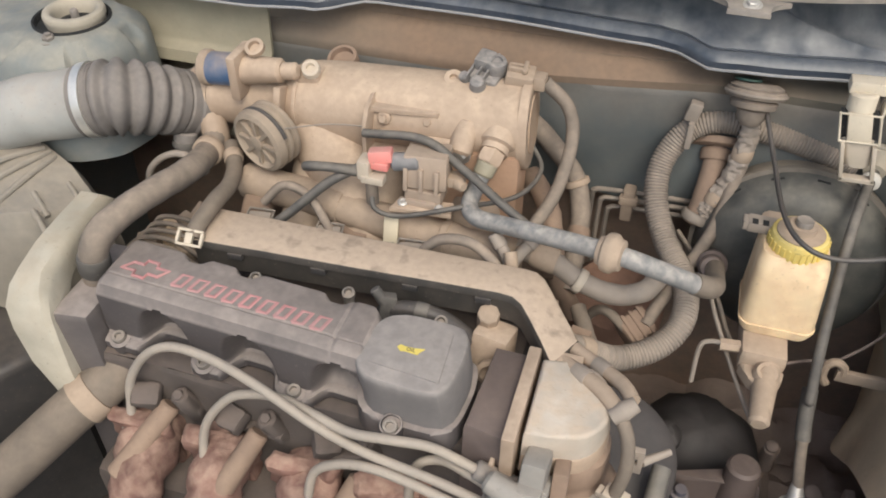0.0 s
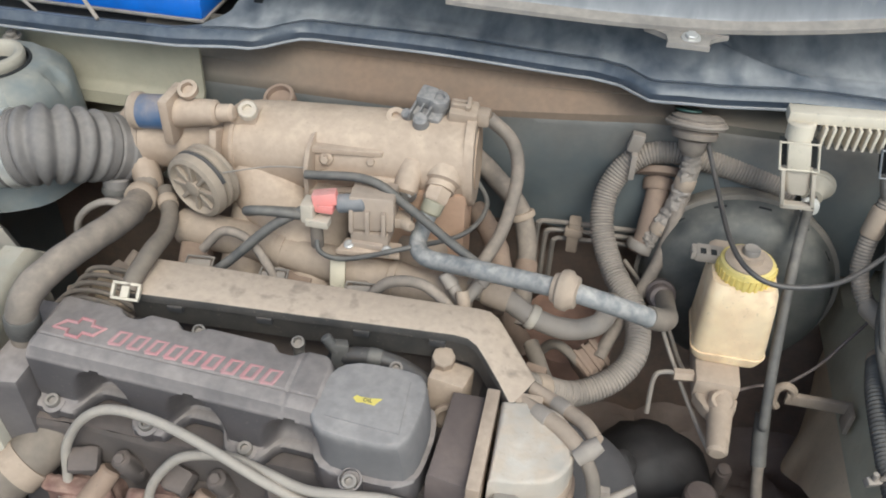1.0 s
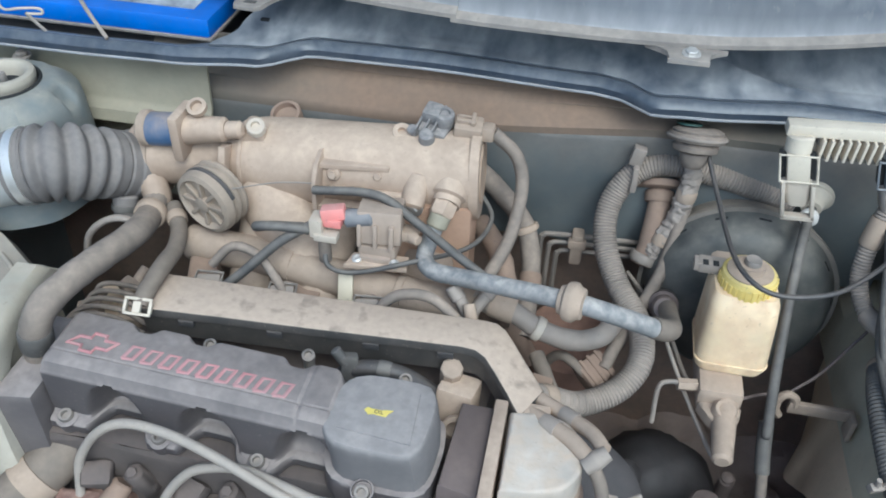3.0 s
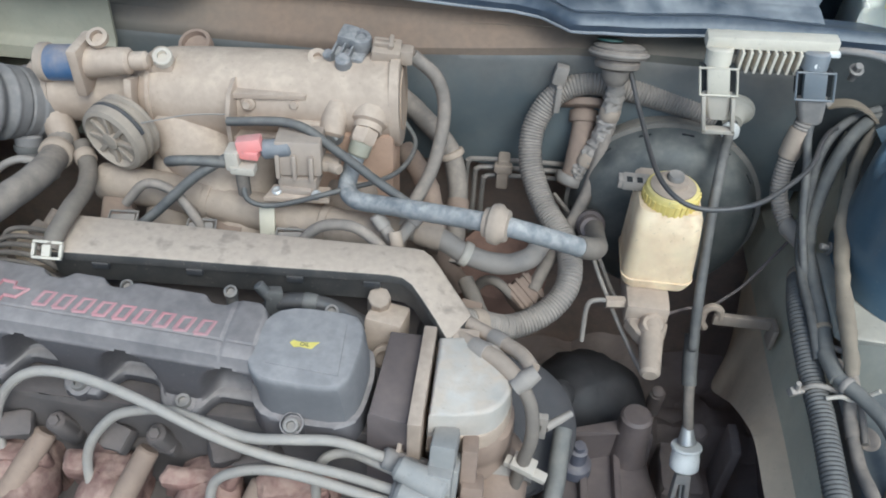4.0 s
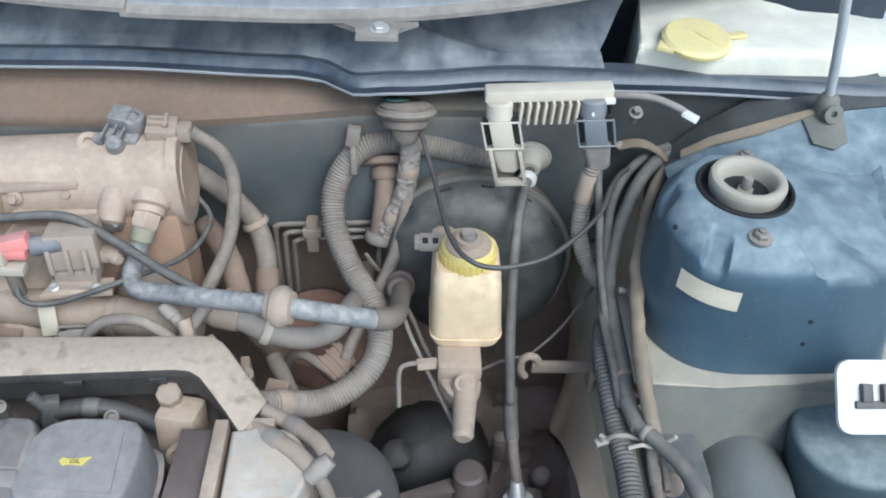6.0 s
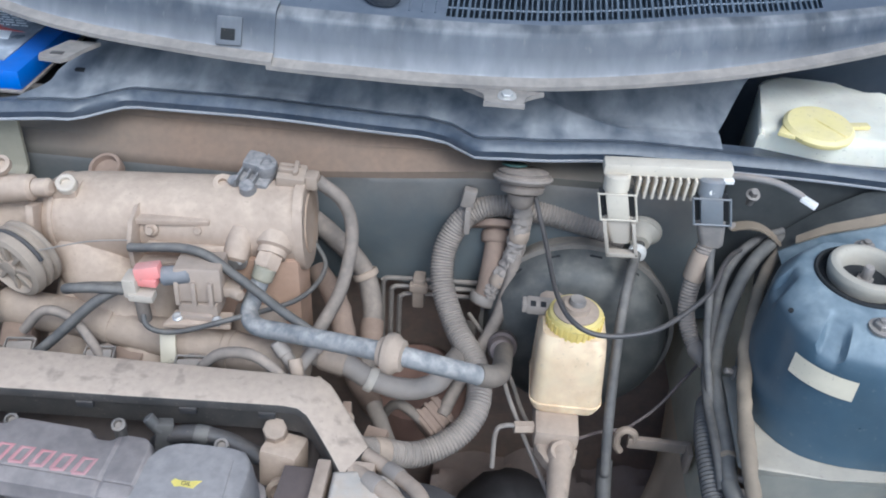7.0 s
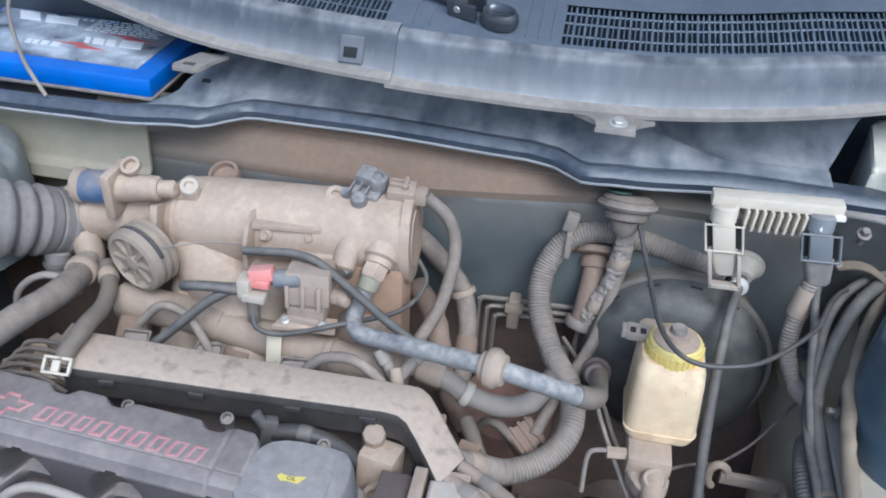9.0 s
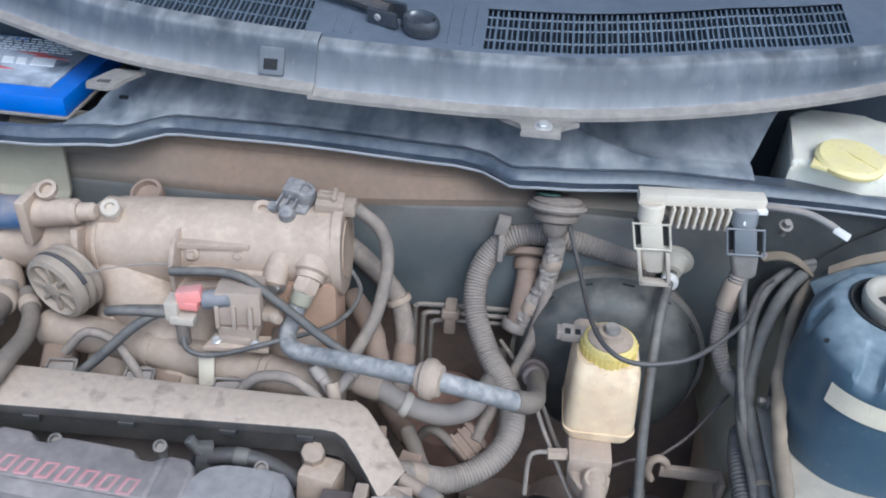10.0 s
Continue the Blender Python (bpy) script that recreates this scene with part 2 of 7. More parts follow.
def solo(name, bm, material, label, category, group="", kind=""):
    return tagged(finish(name, bm, material), label, category, group, kind)


def thing(name, at, label, category, group="", kind=""):
    ob = new(name)
    ob.empty_display_size = 0.02
    ob.location = at
    WORLD_AT[ob] = Vector(at)
    return tagged(ob, label, category, group, kind)


def join(*many):
    out = many[0]
    for b in many[1:]:
        me = bpy.data.meshes.new("tmp")
        b.to_mesh(me)
        out.from_mesh(me)
        b.free()
        bpy.data.meshes.remove(me)
    return out


def moved(bm, m):
    bmesh.ops.transform(bm, matrix=m, verts=bm.verts)
    return bm


def box(x0, x1, y0, y1, z0, z1, bevel=0.002, seg=2, turn=None):
    bm = bmesh.new()
    bmesh.ops.create_cube(bm, size=1)
    for v in bm.verts:
        v.co = Vector(((x0 + x1) / 2 + v.co.x * (x1 - x0), (y0 + y1) / 2 + v.co.y * (y1 - y0), (z0 + z1) / 2 + v.co.z * (z1 - z0)))
    if bevel:
        bmesh.ops.bevel(bm, geom=bm.edges[:], offset=bevel, segments=seg, profile=0.6, affect="EDGES")
    if turn:
        c = Vector(((x0 + x1) / 2, (y0 + y1) / 2, (z0 + z1) / 2))
        moved(bm, Matrix.Translation(c) @ Euler([radians(a) for a in turn]).to_matrix().to_4x4() @ Matrix.Translation(-c))
    return bm


def aim(p, d):
    """A frame at p whose z runs along d."""
    return Matrix.Translation(p) @ Vector(d).to_track_quat("Z", "Y").to_matrix().to_4x4()


def lathe(profile, p, d=(0, 0, 1), seg=28, squash=1.0):
    """profile: (radius, height) pairs, turned about the line from p along d."""
    bm = bmesh.new()
    rings = []
    for r, h in profile:
        if r < 1e-6:
            rings.append([bm.verts.new((0, 0, h))])
        else:
            rings.append([bm.verts.new((r * math.cos(2 * math.pi * k / seg), squash * r * math.sin(2 * math.pi * k / seg), h)) for k in range(seg)])
    for a, b in zip(rings, rings[1:]):
        for k in range(seg):
            f = [a[k % len(a)], a[(k + 1) % len(a)], b[(k + 1) % len(b)], b[k % len(b)]]
            f = list(dict.fromkeys(f))
            if len(f) > 2:
                bm.faces.new(f)
    for ring in (rings[0], rings[-1]):
        if len(ring) > 2:
            bm.faces.new(ring)
    return moved(bm, aim(p, d))


def rod(p0, p1, r, r1=None, seg=20, bevel=0.0):
    p0, p1 = Vector(p0), Vector(p1)
    r1 = r if r1 is None else r1
    h = (p1 - p0).length
    b = min(bevel, h / 3)
    prof = [(r, 0), (r1, h)] if not b else [(r - b, 0), (r, b), (r1, h - b), (r1 - b, h)]
    return lathe(prof, p0, p1 - p0, seg)


def rrect(x0, x1, y0, y1, r, n=5):
    """A rectangle with rounded corners."""
    out = []
    for cx, cy, a in ((x1 - r, y1 - r, 0), (x0 + r, y1 - r, 90), (x0 + r, y0 + r, 180), (x1 - r, y0 + r, 270)):
        out += [(cx + r * math.cos(radians(a + 90 * k / n)), cy + r * math.sin(radians(a + 90 * k / n))) for k in range(n + 1)]
    return out


def loft(sections):
    """Closed sections of alike count, skinned and capped."""
    bm = bmesh.new()
    V = [[bm.verts.new(p) for p in s] for s in sections]
    n = len(V[0])
    for a, b in zip(V, V[1:]):
        for k in range(n):
            bm.faces.new((a[k], a[(k + 1) % n], b[(k + 1) % n], b[k]))
    bm.faces.new(V[0]), bm.faces.new(V[-1])
    return bm


def spline(pts, n=8):
    """Catmull-Rom through the points."""
    P = [Vector(p) for p in pts]
    P = [2 * P[0] - P[1]] + P + [2 * P[-1] - P[-2]]
    out = []
    for i in range(1, len(P) - 2):
        a, b, c, d = P[i - 1 : i + 3]
        for k in range(n):
            t = k / n
            out.append(0.5 * (2 * b + (c - a) * t + (2 * a - 5 * b + 4 * c - d) * t * t + (3 * b - a - 3 * c + d) * t**3))
    return out + [P[-2]]


def tube(pts, r, seg=12, n=8, pitch=0.0, depth=0.12, radii=None, smooth=True):
    """A hose along the points; pitch: the spacing of corrugations."""
    line = spline(pts, n) if smooth else [Vector(p) for p in pts]
    if pitch:
        step = [0.0]
        for a, b in zip(line, line[1:]):
            step.append(step[-1] + (b - a).length)
        m = int(step[-1] / pitch) * 6
        fine_line = []
        for k in range(m + 1):
            s = step[-1] * k / m
            i = max(j for j in range(len(step)) if step[j] <= s + 1e-9)
            i = min(i, len(line) - 2)
            fine_line.append(line[i].lerp(line[i + 1], (s - step[i]) / max(step[i + 1] - step[i], 1e-9)))
        line = fine_line
    bm = bmesh.new()
    rings, up = [], None
    for i, p in enumerate(line):
        d = (line[min(i + 1, len(line) - 1)] - line[max(i - 1, 0)]).normalized()
        if up is None:
            up = d.orthogonal().normalized()
        up = (up - d * up.dot(d)).normalized()
        side = d.cross(up)
        rr = r
        if radii:
            f = i / (len(line) - 1) * (len(radii) - 1)
            k = min(int(f), len(radii) - 2)
            rr = radii[k] + (radii[k + 1] - radii[k]) * (f - k)
        if pitch:
            rr *= 1.0 - depth * (0.5 - 0.5 * math.cos(2 * math.pi * i / 6)) ** 1.4
        rings.append([bm.verts.new(p + rr * (math.cos(2 * math.pi * k / seg) * up + math.sin(2 * math.pi * k / seg) * side)) for k in range(seg)])
    for a, b in zip(rings, rings[1:]):
        for k in range(seg):
            bm.faces.new((a[k], a[(k + 1) % seg], b[(k + 1) % seg], b[k]))
    bm.faces.new(rings[0]), bm.faces.new(rings[-1])
    return bm


def prism(outline, z0, z1, bevel=0.002, grow=0.0, seg=2, rounded=0):
    """An upright prism over an outline; grow: how far its foot spreads beyond its top; rounded: passes that cut its corners."""
    pts = [Vector((*p, 0)) for p in outline]
    for _ in range(rounded):
        pts = [q for a, b in zip(pts, pts[1:] + pts[:1]) for q in (a.lerp(b, 0.25), a.lerp(b, 0.75))]
    c = sum(pts, Vector()) / len(pts)
    bm = bmesh.new()
    lo = [bm.verts.new((p.x, p.y, z0) if not grow else (*(p + (p - c).normalized() * grow).xy, z0)) for p in pts]
    hi = [bm.verts.new((p.x, p.y, z1)) for p in pts]
    top = bm.faces.new(hi)
    bm.faces.new(lo[::-1])
    for k in range(len(pts)):
        bm.faces.new((lo[k], lo[(k + 1) % len(pts)], hi[(k + 1) % len(pts)], hi[k]))
    if bevel:
        bmesh.ops.bevel(bm, geom=list(top.edges), offset=bevel, segments=seg, profile=0.6, affect="EDGES")
    return bm


def sheet(rows, thick=0.0):
    """A skin through rows of points, all rows alike in number; thick: grown downwards."""
    bm = bmesh.new()
    V = [[bm.verts.new(p) for p in row] for row in rows]
    for a, b in zip(V, V[1:]):
        for k in range(len(a) - 1):
            bm.faces.new((a[k], a[k + 1], b[k + 1], b[k]))
    if thick:
        bmesh.ops.recalc_face_normals(bm, faces=bm.faces)
        bmesh.ops.solidify(bm, geom=bm.faces[:] + bm.verts[:] + bm.edges[:], thickness=thick)
    return bm


def along(x, table):
    """A value between the pairs of a table, eased."""
    for (x0, v0), (x1, v1) in zip(table, table[1:]):
        if x <= x1:
            t = min(max((x - x0) / (x1 - x0), 0), 1)
            t = t * t * (3 - 2 * t)
            return v0 + (v1 - v0) * t
    return table[-1][1]


def rough(bm, amp, scale, cuts=0):
    """Uneven skin, as on castings, caked dust and old hoses."""
    if cuts:
        bmesh.ops.subdivide_edges(bm, edges=bm.edges[:], cuts=cuts, use_grid_fill=True)
    bmesh.ops.recalc_face_normals(bm, faces=bm.faces)
    bm.normal_update()
    for v in bm.verts:
        v.co += v.normal * amp * (noise.noise(v.co * scale) + 0.5 * noise.noise(v.co * scale * 2.3))
    return bm


def bolt(p, d=(0, 0, 1), r=0.006, h=0.006, washer=True):
    bm = lathe([(r, 0), (r, h * 0.85), (r * 0.85, h), (0, h)], p, d, seg=6)
    if washer:
        bm = join(bm, lathe([(r * 1.5, -0.001), (r * 1.5, 0.0012), (r, 0.0016)], p, d, seg=18))
    return bm


def band(pts, f, r, w, seg=18):
    """A ring round a hose, at the share f of its length."""
    line = spline(pts, 12)
    i = min(max(int(f * (len(line) - 1)), 1), len(line) - 2)
    d = (line[i + 1] - line[i - 1]).normalized()
    return lathe([(r * 0.94, -w), (r, -w * 0.8), (r * 1.02, 0.0), (r, w * 0.8), (r * 0.94, w)], line[i], d, seg)


def lettering(words, size, m, material, depth=0.0006):
    """Flat raised letters in the built-in font."""
    cu = bpy.data.curves.new("words", "FONT")
    cu.body, cu.size, cu.extrude, cu.align_x, cu.align_y = words, size, depth, "CENTER", "CENTER"
    ob = new("words", cu)
    me = bpy.data.meshes.new_from_object(ob.evaluated_get(bpy.context.evaluated_depsgraph_get()))
    bm = bmesh.new()
    bm.from_mesh(me)
    bpy.data.objects.remove(ob)
    return moved(bm, m)

# ---- setting: ground, bay walls, bulkhead, cowl ----
solo("ground", sheet([[(-60, -60, 0), (60, -60, 0)], [(-60, 60, 0), (60, 60, 0)]]), M_GROUND, "pale concrete yard under the car", "ground", kind="structure")
solo("bay_floor", box(-0.85, 0.75, 0.0, 0.95, 0.36, 0.38, 0), M_DARK, "grimy dark underside of the engine bay", "floor", kind="structure")
solo("wall_front", box(-0.85, 0.75, -0.02, 0.0, 0.36, 0.80, 0), M_DARK, "dark inner face of the front panel", "wall", kind="structure")
solo("wall_rear", box(-0.85, 0.60, 0.80, 0.815, 0.38, 1.02, 0), M_WALL, "dark dirty bulkhead panel", "wall", kind="structure")

# the bulkhead's dusty ledge, rolled and beaded, above the insulation pad
rows = []
for x in np.linspace(-0.47, 0.31, 90):
    lift = 0.020 * min(max((x + 0.16) / 0.22, 0), 1) ** 1.3
    row = []
    for k in range(15):
        u = k / 14
        bead = 0.0016 * math.sin(19 * u + 2.2 * x) + 0.0012 * math.sin(31 * u - 4 * x)
        row.append((x, 0.800 - 0.038 * u ** 1.5 + bead, 1.048 - (0.050 - lift) * u + 0.5 * bead))
    row.append((x, 0.7625, 0.9925 + lift))
    rows.append(row)
solo("bulkhead_ledge", sheet(rows, 0.005), M_LEDGE, "bulkhead ledge under thick red-brown dust, darkened for shade", "ledge", kind="structure")
rows = []
for x in np.linspace(-0.47, 0.31, 110):
    lift = 0.020 * min(max((x + 0.16) / 0.22, 0), 1) ** 1.3
    row = []
    for y, z in ((0.764, 0.997), (0.7595, 0.9965), (0.7575, 0.993), (0.7585, 0.985), (0.7605, 0.972), (0.760, 0.95), (0.7595, 0.93), (0.760, 0.91), (0.762, 0.89), (0.765, 0.862), (0.776, 0.856), (0.797, 0.854)):
        soft = min(max((0.99 - z) / 0.03, 0), 1)
        wave = 0.0035 * math.sin(11 * x + 9 * z) + 0.0030 * math.sin(27 * x - 40 * z) + 0.0030 * noise.noise((x * 16, 3.0, z * 16))
        row.append((x, y + soft * wave, z + lift * min(max((z - 0.90) / 0.09, 0), 1)))
    rows.append(row)
solo("bulkhead_pad", sheet(rows, 0.006), M_PAD, "blue-grey wrinkled insulation pad on the bulkhead", "insulation", kind="structure")
bm = box(-0.66, -0.40, 0.77, 0.80, 0.90, 0.915, 0.004)
bm = join(bm, sheet([[(x, 0.752, 1.047), (x, 0.750, 1.02), (x, 0.748, 0.985), (x, 0.744, 0.979), (x, 0.735, 0.975), (x, 0.733, 0.968), (x, 0.745, 0.962), (x, 0.765, 0.955), (x, 0.77, 0.85)] for x in np.linspace(-0.80, -0.393, 12)], 0.004))
solo("bulkhead_boss", bm, M_OLIVE, "dusty cream ledge panel on the bulkhead", "trim", kind="structure")

LIP = [(-0.85, 0.715), (-0.53, 0.718), (-0.416, 0.722), (-0.335, 0.735), (-0.283, 0.770), (-0.171, 0.772), (0.0, 0.763), (0.02, 0.757), (0.055, 0.734), (0.09, 0.738), (0.20, 0.752), (0.32, 0.750), (0.60, 0.735)]


def lip_y(x):
    return along(x, LIP)


rows = []
for x in np.linspace(-0.80, 0.56, 137):
    y = lip_y(x)
    back = along(x, [(-0.42, 0.0175), (-0.36, 0.030)])
    rows.append([(x, y + back, 1.048), (x, y + 0.004, 1.046), (x, y, 1.048), (x, y - 0.001, 1.056), (x, y + 0.003, 1.061), (x, y + 0.008, 1.063), (x, y + 0.013, 1.061), (x, y + 0.016, 1.0595), (x, y + back, 1.060)])
solo("cowl_edge", sheet(rows), M_FLANGE, "black cowl flange with a folded front edge", "trim", kind="structure")
# a thin pale strip draws the highlight on the flange's lower edge
rows = []
for x in np.linspace(-0.80, 0.56, 100):
    y = lip_y(x)
    rows.append([(x, y - 0.0003, 1.0478), (x, y - 0.0018, 1.0476), (x, y - 0.0020, 1.0492), (x, y - 0.0006, 1.0498)])
solo("edge_bead", sheet(rows), M_LIPLIGHT, "thin pale strip painted as the cowl flange's highlight", "trim", kind="structure")

# cowl tray between the flange and the screen
TRAY_L = [(0.018, -0.385), (0.04, -0.365), (0.08, -0.335), (0.16, -0.33)]
rows = []
for k in range(121):
    u = k / 120
    row = []
    for d in list(np.linspace(0.018, 0.10, 42)) + [0.115, 0.13, 0.15]:
        z = float(np.interp(d, (0.018, 0.030, 0.042, 0.056, 0.072, 0.085, 0.10, 0.15), (1.0612, 1.0635, 1.069, 1.077, 1.086, 1.091, 1.095, 1.096)))
        x0 = along(d, TRAY_L)
        x1 = 0.281 + 0.55 * max(d - 0.045, 0)
        x = x0 + (x1 - x0) * u
        held = min(max((d - 0.022) / 0.02, 0), 1)
        cut = x - 0.135 + 3.0 * (d - 0.048)
        over = min(max(cut / 0.03, 0), 1) * min(max((x - 0.09) / 0.05, 0), 1)
        sag = held * (0.013 * over * over * (3 - 2 * over) * math.exp(-((d - 0.066) / 0.030) ** 2) - 0.0018 * math.exp(-(cut / 0.012) ** 2) * min(max((x - 0.09) / 0.05, 0), 1) + 0.003 * math.exp(-((x + 0.18) / 0.05) ** 2 - ((d - 0.05) / 0.015) ** 2))
        blend = min(max((d - 0.018) / 0.06, 0), 1)
        row.append((x, lip_y(x) * (1 - blend) + blend * 0.758 + d, z - sag + held * 0.0012 * math.sin(23 * x + 30 * d)))
    rows.append(row)
solo("cowl_tray", sheet(rows, 0.003), M_COWL, "blue-black painted cowl tray with worn dust", "panel", kind="structure")
solo("tray_hole", box(-0.347, -0.338, 0.790, 0.795, 1.0700, 1.0728, 0.0006), M_HOLE, "small dark hole in the cowl tray", "hole", kind="structure")
solo("bulkhead_side", sheet([[(x, 0.758 + 0.02 * (x - 0.31), z) for z in (1.044, 1.0, 0.94, 0.88)] for x in (0.29, 0.36, 0.45, 0.56)], 0.004), M_SIDE, "dusty panel below the cowl flange, darkened for shade", "panel", kind="structure")
solo("cowl_well", box(-0.85, 0.62, 0.93, 0.945, 0.85, 1.12, 0), M_WELL, "dark back wall of the cowl well", "wall", kind="structure")
solo("well_floor", box(-0.85, 0.62, 0.816, 0.95, 0.90, 0.91, 0), M_BAY, "dark floor of the cowl well", "floor", kind="structure")

# leaf screen: front face, deck, grilles
FOOT = [(-0.62, 0.89), (-0.48, 0.835), (-0.41, 0.803), (-0.34, 0.776), (-0.14, 0.748), (0.03, 0.745), (0.12, 0.757), (0.20, 0.767), (0.31, 0.79), (0.41, 0.823), (0.62, 0.91)]


def foot(x):
    xs, ys = zip(*FOOT)
    y = sum(float(np.interp(x + d, xs, ys)) for d in (-0.05, -0.03, -0.01, 0.01, 0.03, 0.05)) / 6
    return y, 1.115 + 0.16 * max(x - 0.10, 0) ** 1.4 + 0.05 * max(-x - 0.2, 0) ** 1.5


def shrink(x):
    """The face grows lower towards the end of the car's wing."""
    return max(1.0 - 1.5 * max(x - 0.25, 0.0), 0.6)


def screen_rows(x0, x1, n, lift):
    rows = []
    for x in np.linspace(x0, x1, n):
        y, z = foot(x)
        rows.append([(x, y + 0.004, z - 0.006 + lift), (x, y - 0.002, z - 0.004 + lift), (x, y - 0.002, z + lift), (x, y + 0.008, z + 0.004 + lift), (x, y + 0.010, z + 0.006 + lift)]
                    + [(x, y + p * shrink(x), z + q * shrink(x) + lift) for p, q in ((0.017, 0.020), (0.025, 0.033), (0.0275, 0.0362), (0.031, 0.0378), (0.043, 0.0395))])
    return rows


screen = thing("cowl_screen", (0, 0.79, 1.12), "blue-black plastic cowl screen with a dusty lower edge", "cowl panel", kind="structure")
part("front_face", sheet([r[3:] for r in screen_rows(-0.142, 0.56, 70, 0.0)], 0.003), M_SCREEN, screen)
for x0, x1, n, lift in ((-0.142, 0.56, 70, 0.0), (-0.60, -0.137, 46, 0.004)):
    part("lower_edge", sheet([r[:4] for r in screen_rows(x0, x1, n, lift)], 0.002), M_EDGE, screen, "pale dusty lower edge of the screen")
part("overlap_piece", sheet([r[3:] for r in screen_rows(-0.60, -0.137, 46, 0.004)], 0.003), M_SCREEN, screen, "overlapping end piece of the screen")


def deck(x, s):
    """A place on the deck behind the face, s metres back."""
    y, z = foot(x)
    return Vector((x, y + 0.043 * shrink(x) + s, z + 0.0395 * shrink(x) + 0.24 * s))


def strip(x0, x1, s0, s1, n=24, lift=0.0):
    return [[deck(x, s) + Vector((0, 0, lift)) for s in np.linspace(s0, s1, 4)] for x in np.linspace(x0, x1, n)]


bm = join(sheet(strip(-0.60, 0.56, -0.001, 0.006, 60)), sheet(strip(-0.155, 0.013, 0.006, 0.07, 16)), sheet(strip(0.358, 0.56, 0.006, 0.07, 16)), sheet(strip(-0.60, 0.56, 0.07, 0.22, 60)))
part("deck", bm, M_DECK, screen)
for x in (-0.128, -0.112, -0.020, -0.008, 0.004):
    part("deck_rib", tube([deck(x, s) - Vector((0, 0, 0.0003)) for s in (0.010, 0.03, 0.05, 0.07)], 0.0011, 6, 2), M_DECK, screen)
# a dark sheet closes the grilles; its colour stands in for the shade below
part("grille_back", join(sheet(strip(0.012, 0.56, 0.0, 0.2, 40, -0.012)), sheet(strip(-0.60, -0.154, 0.0, 0.2, 40, -0.012))), mat("dark grille backing", (0.022, 0.030, 0.044), 0.5, 0, 0.12, (0.10, 0.12, 0.15)), screen, "dark backing sheet under the grilles, in place of shade")
slat_mesh = None
slats = [(-0.155 - 0.0105 * k) for k in range(40)] + [(0.013 + 0.0105 * k) for k in range(34)]
for x in slats:
    for off, w in ((0.0, 0.0011), (0.0052, 0.0006)):
        p, q = deck(x + off, 0.006), deck(x + off, 0.070)
        d = (q - p)
        if slat_mesh is None:
            ob = part("slat", box(x - 0.001, x + 0.001, p.y, q.y, p.z - 0.003, p.z + 0.001, 0), M_SLAT, screen)
            slat_mesh = ob.data
        ob = new("slat", slat_mesh)
        ob.parent = screen
        ob.matrix_parent_inverse = Matrix.Translation(-WORLD_AT[screen])
        ob.matrix_basis = Matrix.Translation(p.lerp(q, 0.5) + Vector((0, 0, -0.0045))) @ pose(0, 0, 0, 13.5) @ Matrix.Diagonal((w * 1000, 1, 1, 1))
for s in (0.022, 0.042, 0.058):
    part("crossbar", join(tube([deck(x, s) - Vector((0, 0, 0.0015)) for x in np.linspace(0.012, 0.359, 24)], 0.0011, 5, 1), tube([deck(x, s) - Vector((0, 0, 0.0015)) for x in np.linspace(-0.57, -0.152, 30)], 0.0010, 5, 1)), M_SLAT, screen)
# the square clip, the slotted tab and the screw tab on the face
y, z = foot(-0.18)
clip = join(box(-0.191, -0.167, y + 0.012, y + 0.017, z + 0.008, z + 0.034, 0.0015, turn=(-32, 0, 0)))
part("clip_plate", clip, M_SCREEN, screen)
part("clip_slot", box(-0.186, -0.173, y + 0.0095, y + 0.0135, z + 0.014, z + 0.024, 0.0005, turn=(-32, 0, 0)), M_HOLE, screen, "dark slot of the clip")
bm = prism([(0.020, 0.735), (0.093, 0.735), (0.082, 0.728), (0.076, 0.722), (0.076, 0.708), (0.040, 0.708), (0.040, 0.722), (0.030, 0.729)], 1.106, 1.111, 0.001)
part("screw_tab", moved(bm, Matrix.Translation((0.016, 0.017, 0.0)) @ Matrix.Diagonal((1.0, 1.0, 1.0, 1))), M_EDGE, screen)
part("screw", bolt((0.076, 0.737, 1.111), (0, -0.2, 1), 0.0055, 0.005), M_STEEL, screen, "bright screw of the screen")
bm = prism([(-0.342, 0.785), (-0.312, 0.785), (-0.322, 0.765), (-0.326, 0.748), (-0.332, 0.742), (-0.353, 0.744), (-0.356, 0.752)], 1.102, 1.106, 0.001)
part("slotted_tab", bm, M_EDGE, screen)
part("tab_slot", box(-0.346, -0.334, 0.752, 0.758, 1.1045, 1.1065, 0.0004), M_BLACK, screen)
# windscreen foot behind the deck
rows = [[deck(x, 0.22), deck(x, 0.225) + Vector((0, 0.01, 0.012)), deck(x, 0.6) + Vector((0, 0.1, 0.25))] for x in np.linspace(-0.60, 0.56, 30)]
solo("windscreen", sheet(rows, 0.004), M_BLACK, "dark lower windscreen above the cowl", "windscreen", kind="structure")

wiper = thing("wiper_arm", (-0.045, 0.84, 1.165), "black wiper arm on its pivot at the cowl", "wiper")
p = deck(-0.046, 0.022)
loopm = Matrix.Translation(p) @ pose(0, 0, 0, 12, 0, -22) @ Matrix.Diagonal((1.0, 0.72, 1.0, 1))
part("pivot", moved(lathe([(0.010, 0), (0.0180, 0.002), (0.0198, 0.007), (0.0190, 0.013), (0.0165, 0.0165), (0.0142, 0.0155), (0.0125, 0.0125), (0.008, 0.0110), (0.0, 0.0110)], (0, 0, 0), (0, 0, 1), 44), loopm), M_GLOSS, wiper)
